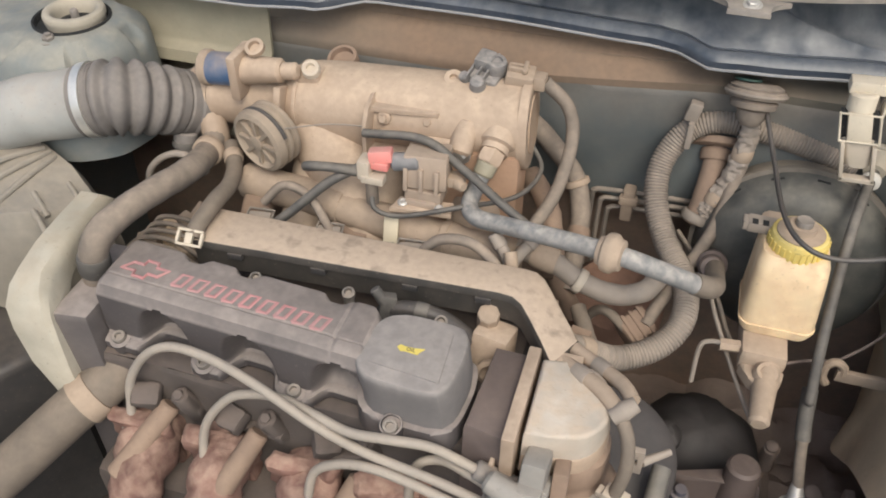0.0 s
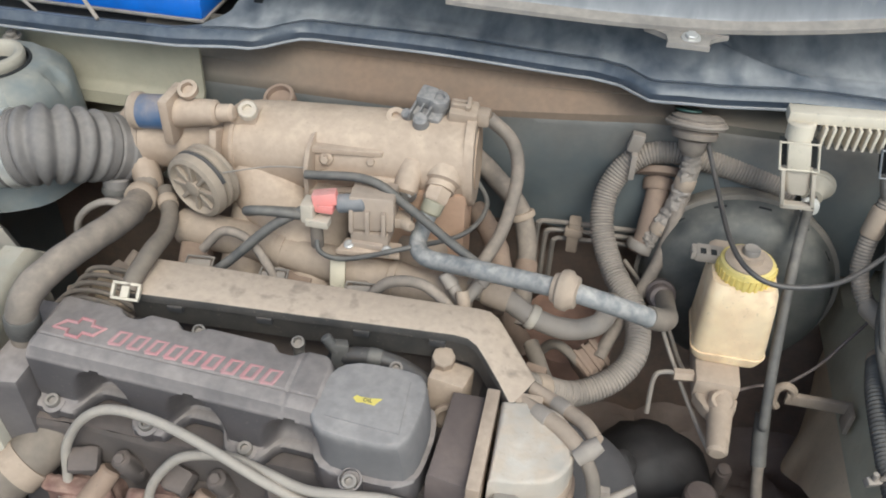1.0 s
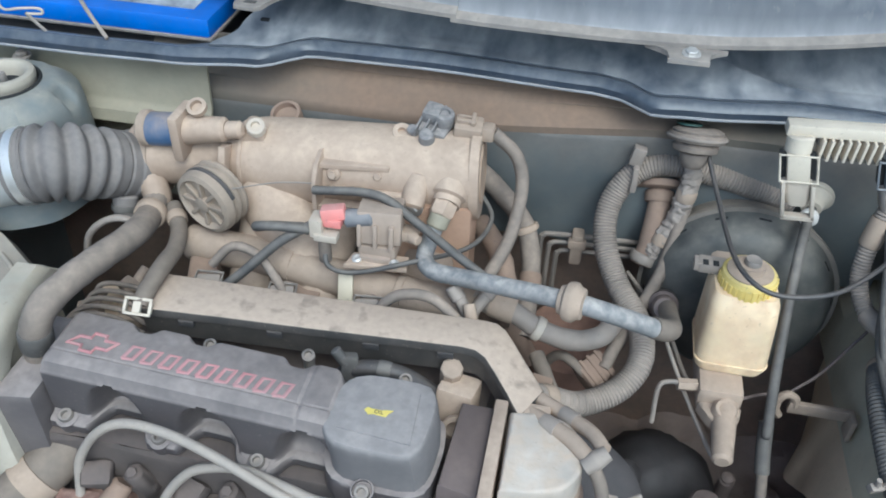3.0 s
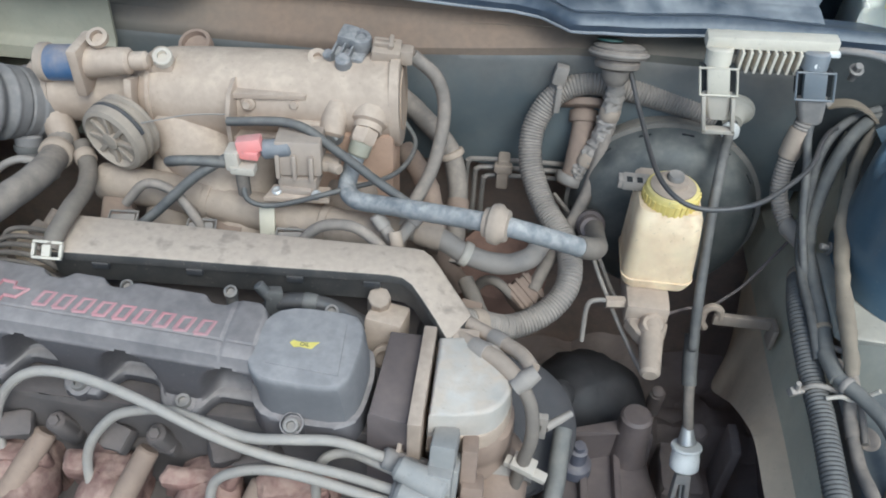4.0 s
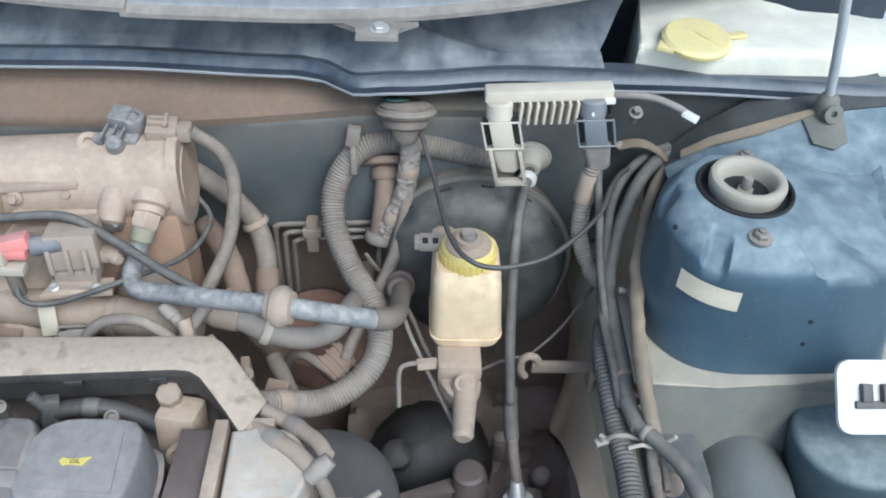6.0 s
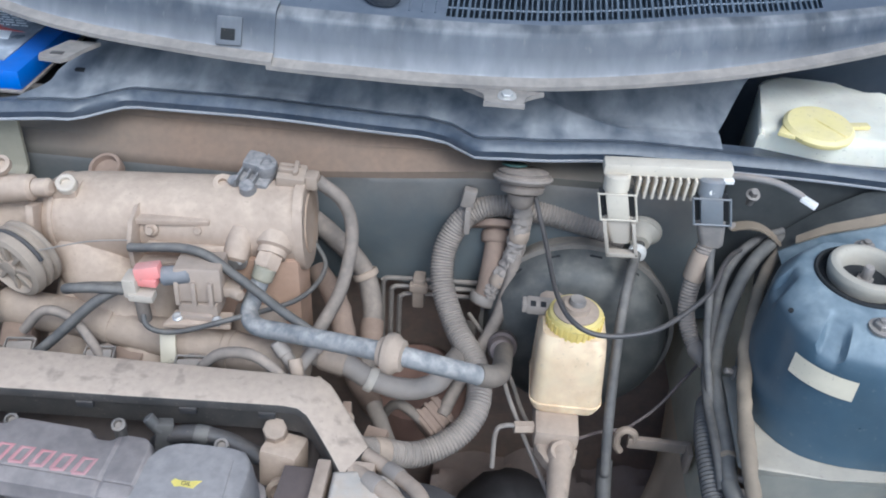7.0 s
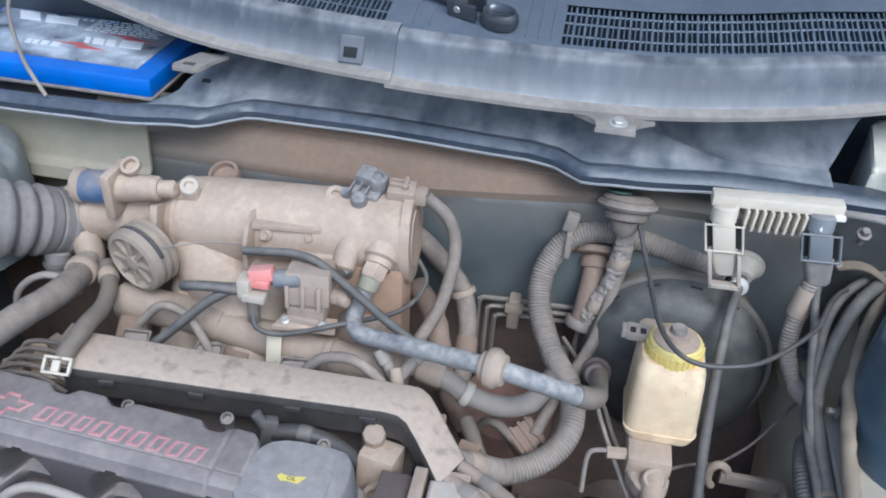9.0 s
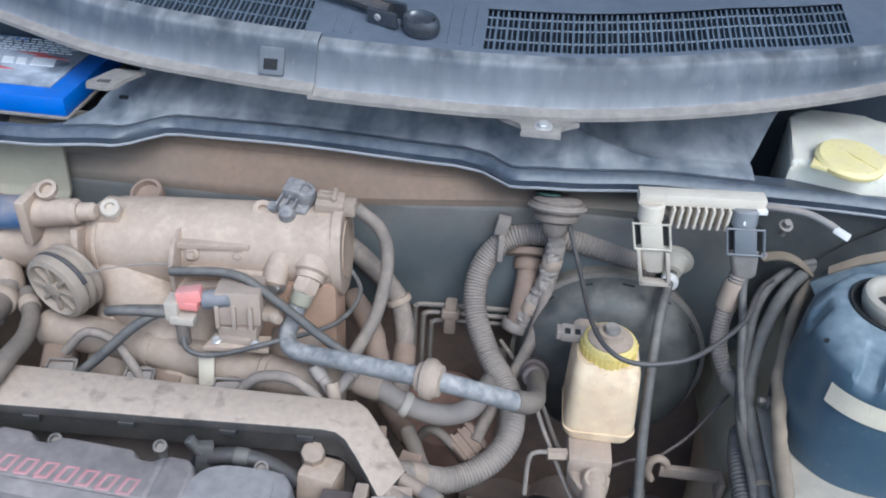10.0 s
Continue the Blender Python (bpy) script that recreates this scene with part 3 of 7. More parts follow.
part("pivot_cap", moved(lathe([(0.0060, 0.010), (0.0058, 0.0118), (0.004, 0.0128), (0.0, 0.013)], (0, 0, 0), (0, 0, 1), 24), loopm), M_GLOSS, wiper, "glossy cap of the pivot")
for s in (-1, 1):
    part("fork_cheek", moved(box(-0.052, -0.020, s * 0.0095 - 0.002, s * 0.0095 + 0.002, 0.004, 0.020, 0.0015), Matrix.Translation(p) @ pose(0, 0, 0, 12, 0, -22)), M_GLOSS, wiper)
part("fork_pin", moved(rod((-0.040, -0.013, 0.013), (-0.040, 0.013, 0.013), 0.0035, None, 12, 0.0006), Matrix.Translation(p) @ pose(0, 0, 0, 12, 0, -22)), M_STEEL, wiper)
part("arm", tube([p + Vector((-0.032, 0.012, 0.014)), p + Vector((-0.07, 0.026, 0.018)), p + Vector((-0.16, 0.055, 0.03)), p + Vector((-0.30, 0.10, 0.05))], 0.0065, 8, 6), M_BLACK, wiper)

# ---- inner wing and strut towers ----
rows = []
for y in np.linspace(0.0, 0.80, 81):
    rows.append([(0.306 + 0.03 * max(0.5 - y, 0) + 0.2 * max(y - 0.6, 0), y, 0.866 + 0.046 * min(max((y - 0.50) / 0.03, 0), 1) + 0.3 * max(y - 0.6, 0)), (0.300 + 0.15 * max(y - 0.6, 0), y, 0.855), (0.296, y, 0.83), (0.290, y, 0.78)])
solo("inner_wing", sheet(rows, 0.004), M_WING, "grey-green painted inner wing wall with dust", "panel", kind="structure")
# the frame rail's curved web below the bracket
curve = spline([(0.297, 0.735, 0.715), (0.285, 0.69, 0.688), (0.268, 0.656, 0.672), (0.272, 0.632, 0.684), (0.270, 0.60, 0.715), (0.268, 0.55, 0.752), (0.268, 0.51, 0.772), (0.270, 0.46, 0.765), (0.273, 0.42, 0.755), (0.275, 0.34, 0.735), (0.276, 0.05, 0.70)], 6)
bm = sheet([[Vector((0.2898, p.y, 0.7802)), Vector((0.2898, p.y, 0.7802)).lerp(p, 0.35) - Vector((0.002, 0, 0)), Vector((0.2898, p.y, 0.7802)).lerp(p, 0.7) - Vector((0.002, 0, 0)), p, p + Vector((0.006, 0, -0.004))] for p in curve], 0.003)
rows = []
for y in np.linspace(0.28, 0.80, 40):
    rows.append([(x, y, 0.560 + 0.030 * noise.noise((x * 14, y * 14, 1.0)) + 0.018 * noise.noise((x * 37, y * 37, 4.0))) for x in np.linspace(0.03, 0.349, 32)])
solo("subframe", sheet(rows, 0.004), M_GRIME, "dark brown grimy subframe low in the bay", "subframe", kind="structure")
solo("wheel_arch", sheet([[(0.35, y, z) for z in (0.85, 0.6, 0.38)] for y in (0.0, 0.4, 0.80)], 0.004), M_GRIME, "dark brown grimy inner wheel arch", "panel", kind="structure")
solo("wing_web", bm, M_WEB, "brown dusty curved web of the inner wing", "panel", kind="structure")


def strut_tower(cx, cy, top, flip, paint, dustpaint):
    """A strut tower: dome with pressed ribs, collar, strut top and nuts. flip mirrors it across the car."""
    off = 0.010 if flip > 0 else -0.004
    t = thing("strut_tower", (cx, cy, top - 0.13), dustpaint, "strut tower", "strut towers", "structure")
    seg = 180
    front = [(0.0375, 0.0008), (0.046, -0.0003), (0.0515, -0.0015), (0.0555, -0.004), (0.060, -0.008), (0.0645, -0.0125), (0.0685, -0.017), (0.0715, -0.0225), (0.0732, -0.034), (0.0745, -0.056), (0.0762, -0.084), (0.079, -0.110), (0.0805, -0.1235)]
    plateau = [(0.0375, 0.0008), (0.046, -0.0003), (0.0515, -0.0015), (0.0555, -0.003), (0.060, -0.005), (0.0645, -0.008), (0.0685, -0.011), (0.0715, -0.017), (0.0735, -0.030), (0.0748, -0.054), (0.0765, -0.084), (0.079, -0.112), (0.0805, -0.1235)]
    bm = bmesh.new()
    rings = []
    for (rf, hf), (rp, hp) in zip(front, plateau):
        ring = []
        for k in range(seg):
            a = 2 * math.pi * k / seg
            c, s = math.cos(a), math.sin(a)
            out = c * flip
            k2 = min(max((out - 0.12) / 0.45, 0), 1)
            k2 = k2 * k2 * (3 - 2 * k2)
            r, h = rf + (rp - rf) * k2, hf + (hp - hf) * k2
            if out > 0 and s > -0.35:
                h += (max(h, -0.012) - h) * min((s + 0.35) / 0.3, 1) * k2
            edge = min(max((r - 0.047) / 0.028, 0), 1)
            wide, deep = 1.0, 1.0
            if out < 0:
                wide = 1 - 0.16 * c * c * min(max((r - 0.045) / 0.05, 0), 1)
            else:
                square = (abs(c) ** 5 + abs(s) ** 5) ** -0.2
                deep = 1 + (square - 1) * edge if s < 0 else 1.0
                wide = 1 + (square * (1 + 0.75 * min(out / 0.5, 1)) - 1) * edge
            turn = math.degrees(a) if flip > 0 else (180 - math.degrees(a)) % 360
            groove = -0.0100 * sum(math.exp(-(((turn - g) / 8.5) ** 8)) for g in (109.5, 172.0, 236.0, 300.0)) * math.exp(-(((r - 0.065) / 0.0085) ** 4))
            px_, py_ = cx + r * c * wide, cy + r * s * deep + off * min(max(1 - (r - 0.046) / 0.022, 0), 1)
            if flip > 0:
                px_ = min(px_, 0.484 + 0.28 * (py_ - 0.57) if py_ > 0.56 else 0.53)
            ring.append(bm.verts.new((px_, py_, top + h + groove + (0.0006 * math.sin(9 * a + 60 * r) if r > 0.05 else 0.0))))
        rings.append(ring)
    for a, b in zip(rings, rings[1:]):
        for k in range(seg):
            bm.faces.new((a[k], a[(k + 1) % seg], b[(k + 1) % seg], b[k]))
    part("dome", bm, paint, t)
    if flip > 0:
        part("base_flange", prism([(0.291, 0.62), (0.291, 0.525), (0.299, 0.517), (0.36, 0.514), (0.424, 0.519), (0.461, 0.526), (0.53, 0.535), (0.53, 0.62)], top - 0.133, top - 0.124, 0.003), M_BASE, t, "dusty pale welded flange of the tower")
    part("collar", lathe([(0.0395, -0.004), (0.0392, 0.0022), (0.0380, 0.0032), (0.0365, 0.0022), (0.035, -0.006), (0.033, -0.012), (0.0, -0.014)], (cx, cy + off, top), seg=48), M_HOLE, t, "black rubber collar of the strut top")
    cup = part("strut_cup", lathe([(0.028, -0.012), (0.0300, -0.002), (0.0310, 0.003), (0.0312, 0.0065), (0.0300, 0.0092), (0.0272, 0.0106), (0.0242, 0.0102), (0.0220, 0.0080), (0.0205, 0.0020), (0.0190, -0.0060), (0.012, -0.008), (0.0, -0.008)], (cx + 0.002, cy + off + 0.003, top), seg=52), M_BASE, t, "dusty beige strut top cup")
    part("strut_nut", join(bolt((cx + 0.002, cy + off + 0.003, top - 0.0078), r=0.0070, h=0.006), lathe([(0.0042, 0), (0.0042, 0.011), (0.0034, 0.013), (0, 0.013)], (cx + 0.002, cy + off + 0.003, top - 0.004), seg=16)), M_BOLT, cup, "steel nut on the strut rod")
    for dx, dy in ((-0.004 * flip, -0.0475), (0.014 * flip, 0.055)):
        z = top - 0.0045
        part("nut", join(bolt((cx + dx, cy + dy, z + 0.002), (0, -0.1, 1), 0.0062, 0.006), lathe([(0.0032, 0.006), (0.0032, 0.010), (0, 0.011)], (cx + dx, cy + dy, z), seg=12)), M_BOLT, t, "steel tower nut with a washer")
    return t


tower = strut_tower(0.374, 0.608, 1.040, 1, M_BLUE, "blue painted strut tower with worn dust, painted sheen and a sticker")
part("sticker", sheet([[(0.374 + (r + 0.0012) * math.cos(a) * (1 - 0.16 * math.cos(a) ** 2 * (r - 0.045) / 0.05), 0.608 + (r + 0.0012) * math.sin(a), 1.0405 + h) for r, h in ((0.0736, -0.0375), (0.0745, -0.049), (0.0749, -0.0565))]
                       for a in np.linspace(radians(217), radians(258), 14)]), M_STICKER, tower, "blank cream paper sticker")
for p, d in (((0.3137, 0.5875, 1.0235), (-0.4, -0.2, 0.9)), ((0.420, 0.5335, 0.974), (0.1, -1, 0.25)), ((0.421, 0.5318, 0.950), (0.1, -1, 0.2))):
    part("hole", lathe([(0.0, 0), (0.0021, 0.0), (0.0021, 0.0012), (0, 0.0012)], p, d, 12), M_HOLE, tower, "small dark hole")
strut_tower(-0.573, 0.672, 1.034, -1, M_BAY, "grey-blue strut tower thick with dust")
rows = [[(x, y, 0.915 - 0.25 * max(0.50 - y, 0) - 0.05 * max(x - 0.40, 0)) for x in np.linspace(0.296, 0.60, 12)] for y in [0.0, 0.1, 0.2, 0.3, 0.4, 0.45, 0.47, 0.482, 0.487, 0.492, 0.497, 0.502, 0.507, 0.512, 0.517, 0.54, 0.56]]
solo("wing_shelf", sheet([[(p[0], p[1], p[2] - 0.105 * min(max((0.512 - p[1]) / 0.03, 0), 1)) for p in r] for r in rows], 0.003), M_SHELF, "grey inner wing shelf before the tower", "panel", kind="structure")
SEAL = [(0.298, 0.487, 0.905), (0.293, 0.511, 0.925), (0.2955, 0.558, 0.935), (0.304, 0.618, 0.946), (0.318, 0.667, 0.961), (0.330, 0.700, 0.975), (0.346, 0.722, 0.987)]
strip_bm = rough(tube(SEAL, 0.006, 14, 12, radii=[0.005, 0.0068, 0.0060, 0.0066, 0.0056, 0.0050, 0.0036]), 0.0016, 70)
solo("wing_flange", join(strip_bm, sheet([[(x + 0.001, y, z), (x + 0.006, y, z - 0.05)] for x, y, z in SEAL[1:6]])), M_SEAL, "tan sealed flange along the strut tower", "trim", kind="structure")
solo("left_wing", sheet([[(-0.62, y, 0.96), (-0.66, y, 0.90), (-0.68, y, 0.38)] for y in np.linspace(0.0, 0.80, 12)], 0.004), M_BAY, "dusty inner wing wall", "panel", kind="structure")
rows = [[(0.484 + 0.28 * (y - 0.57) + d, y, z) for d, z in ((-0.008, 1.028), (0.0, 1.030), (0.004, 1.026), (0.006, 0.85))] for y in np.linspace(0.56, 0.90, 20)]
solo("wing_top", sheet(rows, 0.003), M_BLUE, "dark blue upper edge of the wing", "panel", kind="structure")
solo("rear_gusset", sheet([[(0.350, 0.752, 0.985), (0.340, 0.715, 0.990)], [(0.375, 0.748, 1.015), (0.370, 0.710, 1.018)], [(0.41, 0.748, 1.040), (0.41, 0.705, 1.036)], [(0.47, 0.760, 1.056), (0.47, 0.716, 1.052)], [(0.54, 0.79, 1.062), (0.54, 0.725, 1.056)]], 0.003), M_SIDE, "gusset behind the strut tower, darkened for shade", "panel", kind="structure")
solo("tower_web", sheet([[(0.340, 0.714, 0.990), (0.336, 0.682, 0.995)], [(0.370, 0.709, 1.018), (0.365, 0.672, 1.024)], [(0.41, 0.704, 1.0355), (0.41, 0.664, 1.031)], [(0.47, 0.715, 1.0515), (0.47, 0.655, 1.028)], [(0.54, 0.724, 1.055), (0.53, 0.655, 1.024)]], 0.003), M_BLUE, "blue web joining the tower to the gusset", "panel", kind="structure")
solo("gusset_seam", sheet([[(0.352, 0.716, 1.008), (0.350, 0.708, 1.006)], [(0.375, 0.713, 1.026), (0.374, 0.703, 1.024)], [(0.41, 0.710, 1.042), (0.41, 0.699, 1.039)], [(0.44, 0.714, 1.050), (0.44, 0.706, 1.047)], [(0.462, 0.717, 1.055), (0.462, 0.712, 1.053)]], 0.002), M_SEAL, "brown sealer strip on the gusset", "trim", kind="structure")

# the raised bonnet over the bay
rows = [[(x * (0.62 + 0.08 * u), 1.03 - 0.60 * u, 1.24 + 0.86 * u + 0.03 * math.cos(1.5 * x)) for x in np.linspace(-1, 1, 13)] for u in np.linspace(0, 1, 9)]
solo("bonnet", sheet(rows, 0.02), M_BLUE, "raised dark blue bonnet above the engine bay", "bonnet", kind="structure")

# ---- engine ----
engine = thing("engine_block", (-0.24, 0.48, 0.45), "grimy dark engine block and cylinder head", "engine")
part("block", box(-0.43, -0.06, 0.36, 0.60, 0.42, 0.74, 0.012), M_DARK, engine)
part("cylinder_head", rough(box(-0.425, -0.055, 0.409, 0.56, 0.74, 0.857, 0.008), 0.005, 40, 10), M_DARK, engine, "dusty cast cylinder head")

# valve cover: a grid whose front wall is scalloped
CX0, CX1 = -0.413, -0.165
ARCHES = (-0.352, -0.270, -0.186)


def arch(x, z=0.874):
    """How far a plug niche reaches in at this place: an arch, open below."""
    w = 0.0225 * math.sqrt(max(1.0 - ((z - 0.874) / 0.0455) ** 2, 0.0)) + 1e-4
    return max(math.exp(-(abs(x - a) / w) ** 6) for a in ARCHES)


rows = []
for x in np.linspace(CX0, CX1, 320):
    u = (x - CX0) / (CX1 - CX0)
    back = 0.489 - 0.016 * u
    for b in (-0.345, -0.293, -0.207):
        back -= 0.008 * math.exp(-((x - b) / 0.011) ** 4)
    if u > 0.95:
        back -= 0.012 * ((u - 0.95) / 0.05) ** 2
    front = 0.4255 - 0.014 * u
    low = front - 0.003 + along(x, [(-0.36, 0.027), (-0.27, 0.025), (-0.19, 0.019)]) * arch(x)
    end = min(1, min(x - CX0, CX1 - x) / 0.004)
    zt = 0.9315 - 0.003 * (1 - end) - 0.0013 * math.exp(-((x + 0.1925) / 0.0018) ** 2)
    rows.append([(x, back + 0.010, 0.858), (x, back + 0.010, 0.866), (x, back + 0.003, 0.870), (x, back, 0.92), (x, back - 0.004, zt - 0.002), (x, back - 0.008, zt),
                 (x, front + 0.0155, zt), (x, front + 0.014, zt - 0.0012), (x, front + 0.0125, zt), (x, front + 0.006, zt - 0.0005), (x, front + 0.001, zt - 0.003), (x, front - 0.002, 0.922),
                 (x, front - 0.003, 0.9205)] + [(x, front - 0.004 + 0.025 * arch(x, z), z) for z in (0.919, 0.9172, 0.915, 0.912, 0.908, 0.903, 0.897, 0.890, 0.882)]
                + [(x, low, 0.8745), (x, low - 0.002, 0.8722), (x, low - 0.0075, 0.8712), (x, low - 0.0095, 0.8690), (x, low - 0.0095, 0.8620), (x, low - 0.0080, 0.8600)])
bm = sheet(rows)
bm.verts.ensure_lookup_table()
n = len(rows[0])
bm.faces.new([bm.verts[k] for k in range(n)])
bm.faces.new([bm.verts[len(bm.verts) - n + k] for k in range(n)][::-1])
cover = thing("valve_cover", (-0.28, 0.45, 0.857), "dark grey plastic valve cover with dust and faded red marks", "valve cover")
cover_body = part("cover_body", bm, M_COVER, cover)
for x, y in ((-0.399, 0.434), (-0.313, 0.4295), (-0.226, 0.4245)):
    part("boss", lathe([(0.0095, -0.012), (0.0095, 0.0), (0.0075, 0.001), (0, 0.001)], (x, y - 0.017, 0.8725), (0, -0.3, 1), 20), M_COVER, cover)
    part("bolt", lathe([(0.0062, 0), (0.0062, 0.004), (0.0055, 0.005), (0.0034, 0.005), (0.003, 0.002), (0, 0.002)], (x, y - 0.017, 0.873), (0, -0.3, 1), 18), M_BOLT, cover, "dusty cover bolt in a boss")
for x, y, z in ((-0.293, 0.484, 0.915), (-0.207, 0.489, 0.917)):
    part("bolt", join(rod((x, y, z - 0.04), (x, y, z - 0.002), 0.0048), lathe([(0.0056, -0.003), (0.0056, 0.003), (0.0036, 0.004), (0.0032, 0.0), (0, 0.0)], (x, y, z), (0.1, -0.4, 1), 20)), M_BOLT, cover, "socket bolt at the cover's rear")
# plain red marks where the maker's emblem and name are
for k in range(9):
    u = k / 8
    x, y, h = -0.3415 + 0.1325 * u, 0.4475 - 0.0105 * u, 0.0068
    def slanted(dx, dy):
        return (x + dx + 0.25 * dy, y + dy, 0.9317)
    ring = [slanted(-0.0048, -h), slanted(0.0042, -h), slanted(0.0042, h), slanted(-0.0048, h)]
    mark = tube(ring + ring[:1], 0.0019, 8, smooth=False)
    for v in mark.verts:
        v.co.z = 0.9317 + (v.co.z - 0.9317) * 0.3
    part("red_mark", mark, M_LETTER, cover_body)
emblem = [(-0.393, 0.456), (-0.383, 0.4555), (-0.382, 0.461), (-0.371, 0.460), (-0.370, 0.455), (-0.358, 0.454), (-0.364, 0.445), (-0.374, 0.446), (-0.375, 0.440), (-0.386, 0.441), (-0.387, 0.4465), (-0.400, 0.447)]
pts = [(x, y, 0.9318) for x, y in emblem]
part("red_emblem", tube(pts + pts[:1], 0.0017, 6, smooth=False), M_LETTER, cover_body, "plain red outline of the emblem")

capbox = thing("oil_filler_cap", (-0.122, 0.43, 0.86), "dark grey oil filler housing with a yellow oil mark", "oil cap")
OUT = [(-0.1735, 0.430), (-0.171, 0.448), (-0.162, 0.465), (-0.145, 0.472), (-0.098, 0.471), (-0.090, 0.460), (-0.087, 0.440), (-0.090, 0.408), (-0.100, 0.394), (-0.154, 0.396), (-0.166, 0.404), (-0.172, 0.416)]
OUT = [(a[0] + (b[0] - a[0]) * f, a[1] + (b[1] - a[1]) * f) for a, b in zip(OUT, OUT[1:] + OUT[:1]) for f in (0.2, 0.8)]


def ringed(k, z, dx=0.0):
    return [(-0.129 + (x + 0.129) * k + dx, 0.433 + (y - 0.433) * k, z) for x, y in OUT]


part("cap_body", loft([ringed(0.98, 0.872, 0.005), ringed(0.99, 0.900, 0.004), ringed(0.998, 0.912, 0.002), ringed(1.005, 0.920, 0.001), ringed(1.0, 0.9245), ringed(0.985, 0.9275), ringed(0.955, 0.9292), ringed(0.90, 0.9298)]), M_CAP, capbox)
panel = part("cap_panel", prism([(-0.159, 0.412), (-0.154, 0.460), (-0.103, 0.458), (-0.100, 0.407)], 0.9285, 0.9307, 0.0006), M_CAP, capbox)
part("cap_flange", prism([(x + (x + 0.129) * 0.09 + 0.004, y + (y - 0.433) * 0.13) for x, y in OUT], 0.864, 0.888, 0.004, 0, 2, 1), M_COVER, capbox)
part("bolt_niche", lathe([(0.0095, -0.012), (0.0092, 0.003), (0.0080, 0.0035), (0.0078, 0.0)], (-0.133, 0.389, 0.888), (0, -0.35, 1), 24), M_COVER, capbox)
part("bolt", join(rod((-0.121, 0.481, 0.87), (-0.121, 0.481, 0.914), 0.0048), lathe([(0.0056, -0.003), (0.0056, 0.003), (0.0036, 0.004), (0.0032, 0.0), (0, 0.0)], (-0.121, 0.481, 0.916), (0.1, -0.4, 1), 20)), M_BOLT, capbox, "socket bolt")
part("bolt", lathe([(0.0062, 0), (0.0062, 0.004), (0.0055, 0.005), (0.0034, 0.005), (0.003, 0.002), (0, 0.002)], (-0.133, 0.387, 0.888), (0, -0.35, 1), 18), M_BOLT, capbox, "dusty bolt in a boss")
mark = moved(prism([(-0.142, 0.4375), (-0.137, 0.4335), (-0.131, 0.4345), (-0.118, 0.4335), (-0.1155, 0.4375), (-0.112, 0.441), (-0.118, 0.4405), (-0.124, 0.4395), (-0.134, 0.4395), (-0.139, 0.4405)], 0.9307, 0.9313, 0), Matrix.Translation((-0.131, 0.432, 0)) @ Matrix.Diagonal((0.74, 0.95, 1, 1)) @ Matrix.Translation((0.127, -0.437, 0)))
part("oil_mark", mark, M_OILMARK, panel, "yellow oil can mark")
part("oil_letters", lettering("OIL", 0.0048, Matrix.Translation((-0.1305, 0.4318, 0.9313)), M_BLACK, 0.0003), M_BLACK, panel, "small dark word OIL on the mark")

# ignition coil at the end of the head
coil = thing("ignition_coil", (-0.01, 0.43, 0.78), "pale dusty ignition coil on a dark box", "ignition coil")
part("dark_box", prism([(-0.078, 0.402), (-0.074, 0.487), (-0.046, 0.487), (-0.046, 0.396)], 0.80, 0.896, 0.005, 0.004), M_GEAR, coil, "dark brown control box")
part("rib", box(-0.054, -0.050, 0.389, 0.398, 0.81, 0.87, 0.001), M_ALU, coil)
part("plate", box(-0.046, -0.035, 0.389, 0.488, 0.80, 0.906, 0.002), M_ALU, coil, "bare metal flange plate")
OUTC = [(-0.031, 0.401), (-0.032, 0.478), (-0.012, 0.482)] + [(0.001 + 0.029 * math.cos(a), 0.444 + 0.037 * math.sin(a)) for a in np.linspace(radians(75), radians(-78), 12)] + [(-0.012, 0.404)]
part("coil_rim", prism([(-0.018 + (x + 0.018) * 1.03, 0.442 + (y - 0.442) * 1.03) for x, y in OUTC], 0.858, 0.878, 0.003, 0.001, 2), M_ALU, coil, "worn lower rim of the cap")
part("coil_top", prism(OUTC, 0.862, 0.905, 0.004, 0.001, 3), mat("coil plastic", (0.50, 0.44, 0.375), 0.55, 0, 0.75, (0.50, 0.395, 0.30), bump=0.5, blotch=0.9, coarse=22), coil, "grey-white coil cap")
part("coil_body", rough(lathe([(0.030, 0), (0.036, 0.01), (0.037, 0.03), (0.0365, 0.05), (0.0345, 0.053), (0.0345, 0.060), (0.036, 0.064), (0.035, 0.085), (0.030, 0.09)], (0.0, 0.440, 0.775), seg=48), 0.0012, 70), M_BROWN, coil, "tan coil body below the cap")
part("coil_clip", box(-0.022, 0.0, 0.480, 0.492, 0.885, 0.903, 0.002), M_ALU, coil)
part("coil_connector", join(box(-0.027, -0.007, 0.376, 0.402, 0.862, 0.893, 0.004, turn=(-14, 0, -4)), box(-0.029, -0.008, 0.362, 0.384, 0.846, 0.876, 0.004, turn=(-14, 0, -4)), box(-0.012, -0.004, 0.372, 0.394, 0.840, 0.870, 0.002, turn=(-14, 0, -4))), M_FAINT, coil, "grey stepped plug on the coil")
part("plug_neck", rod((-0.012, 0.364, 0.862), (-0.052, 0.375, 0.872), 0.0120, 0.0095, 20, 0.003), M_FAINT, coil, "grey boot turned sideways")
part("plug_neck", rod((-0.010, 0.352, 0.852), (-0.050, 0.361, 0.860), 0.0115, 0.0092, 20, 0.003), M_FAINT, coil, "grey boot turned sideways")
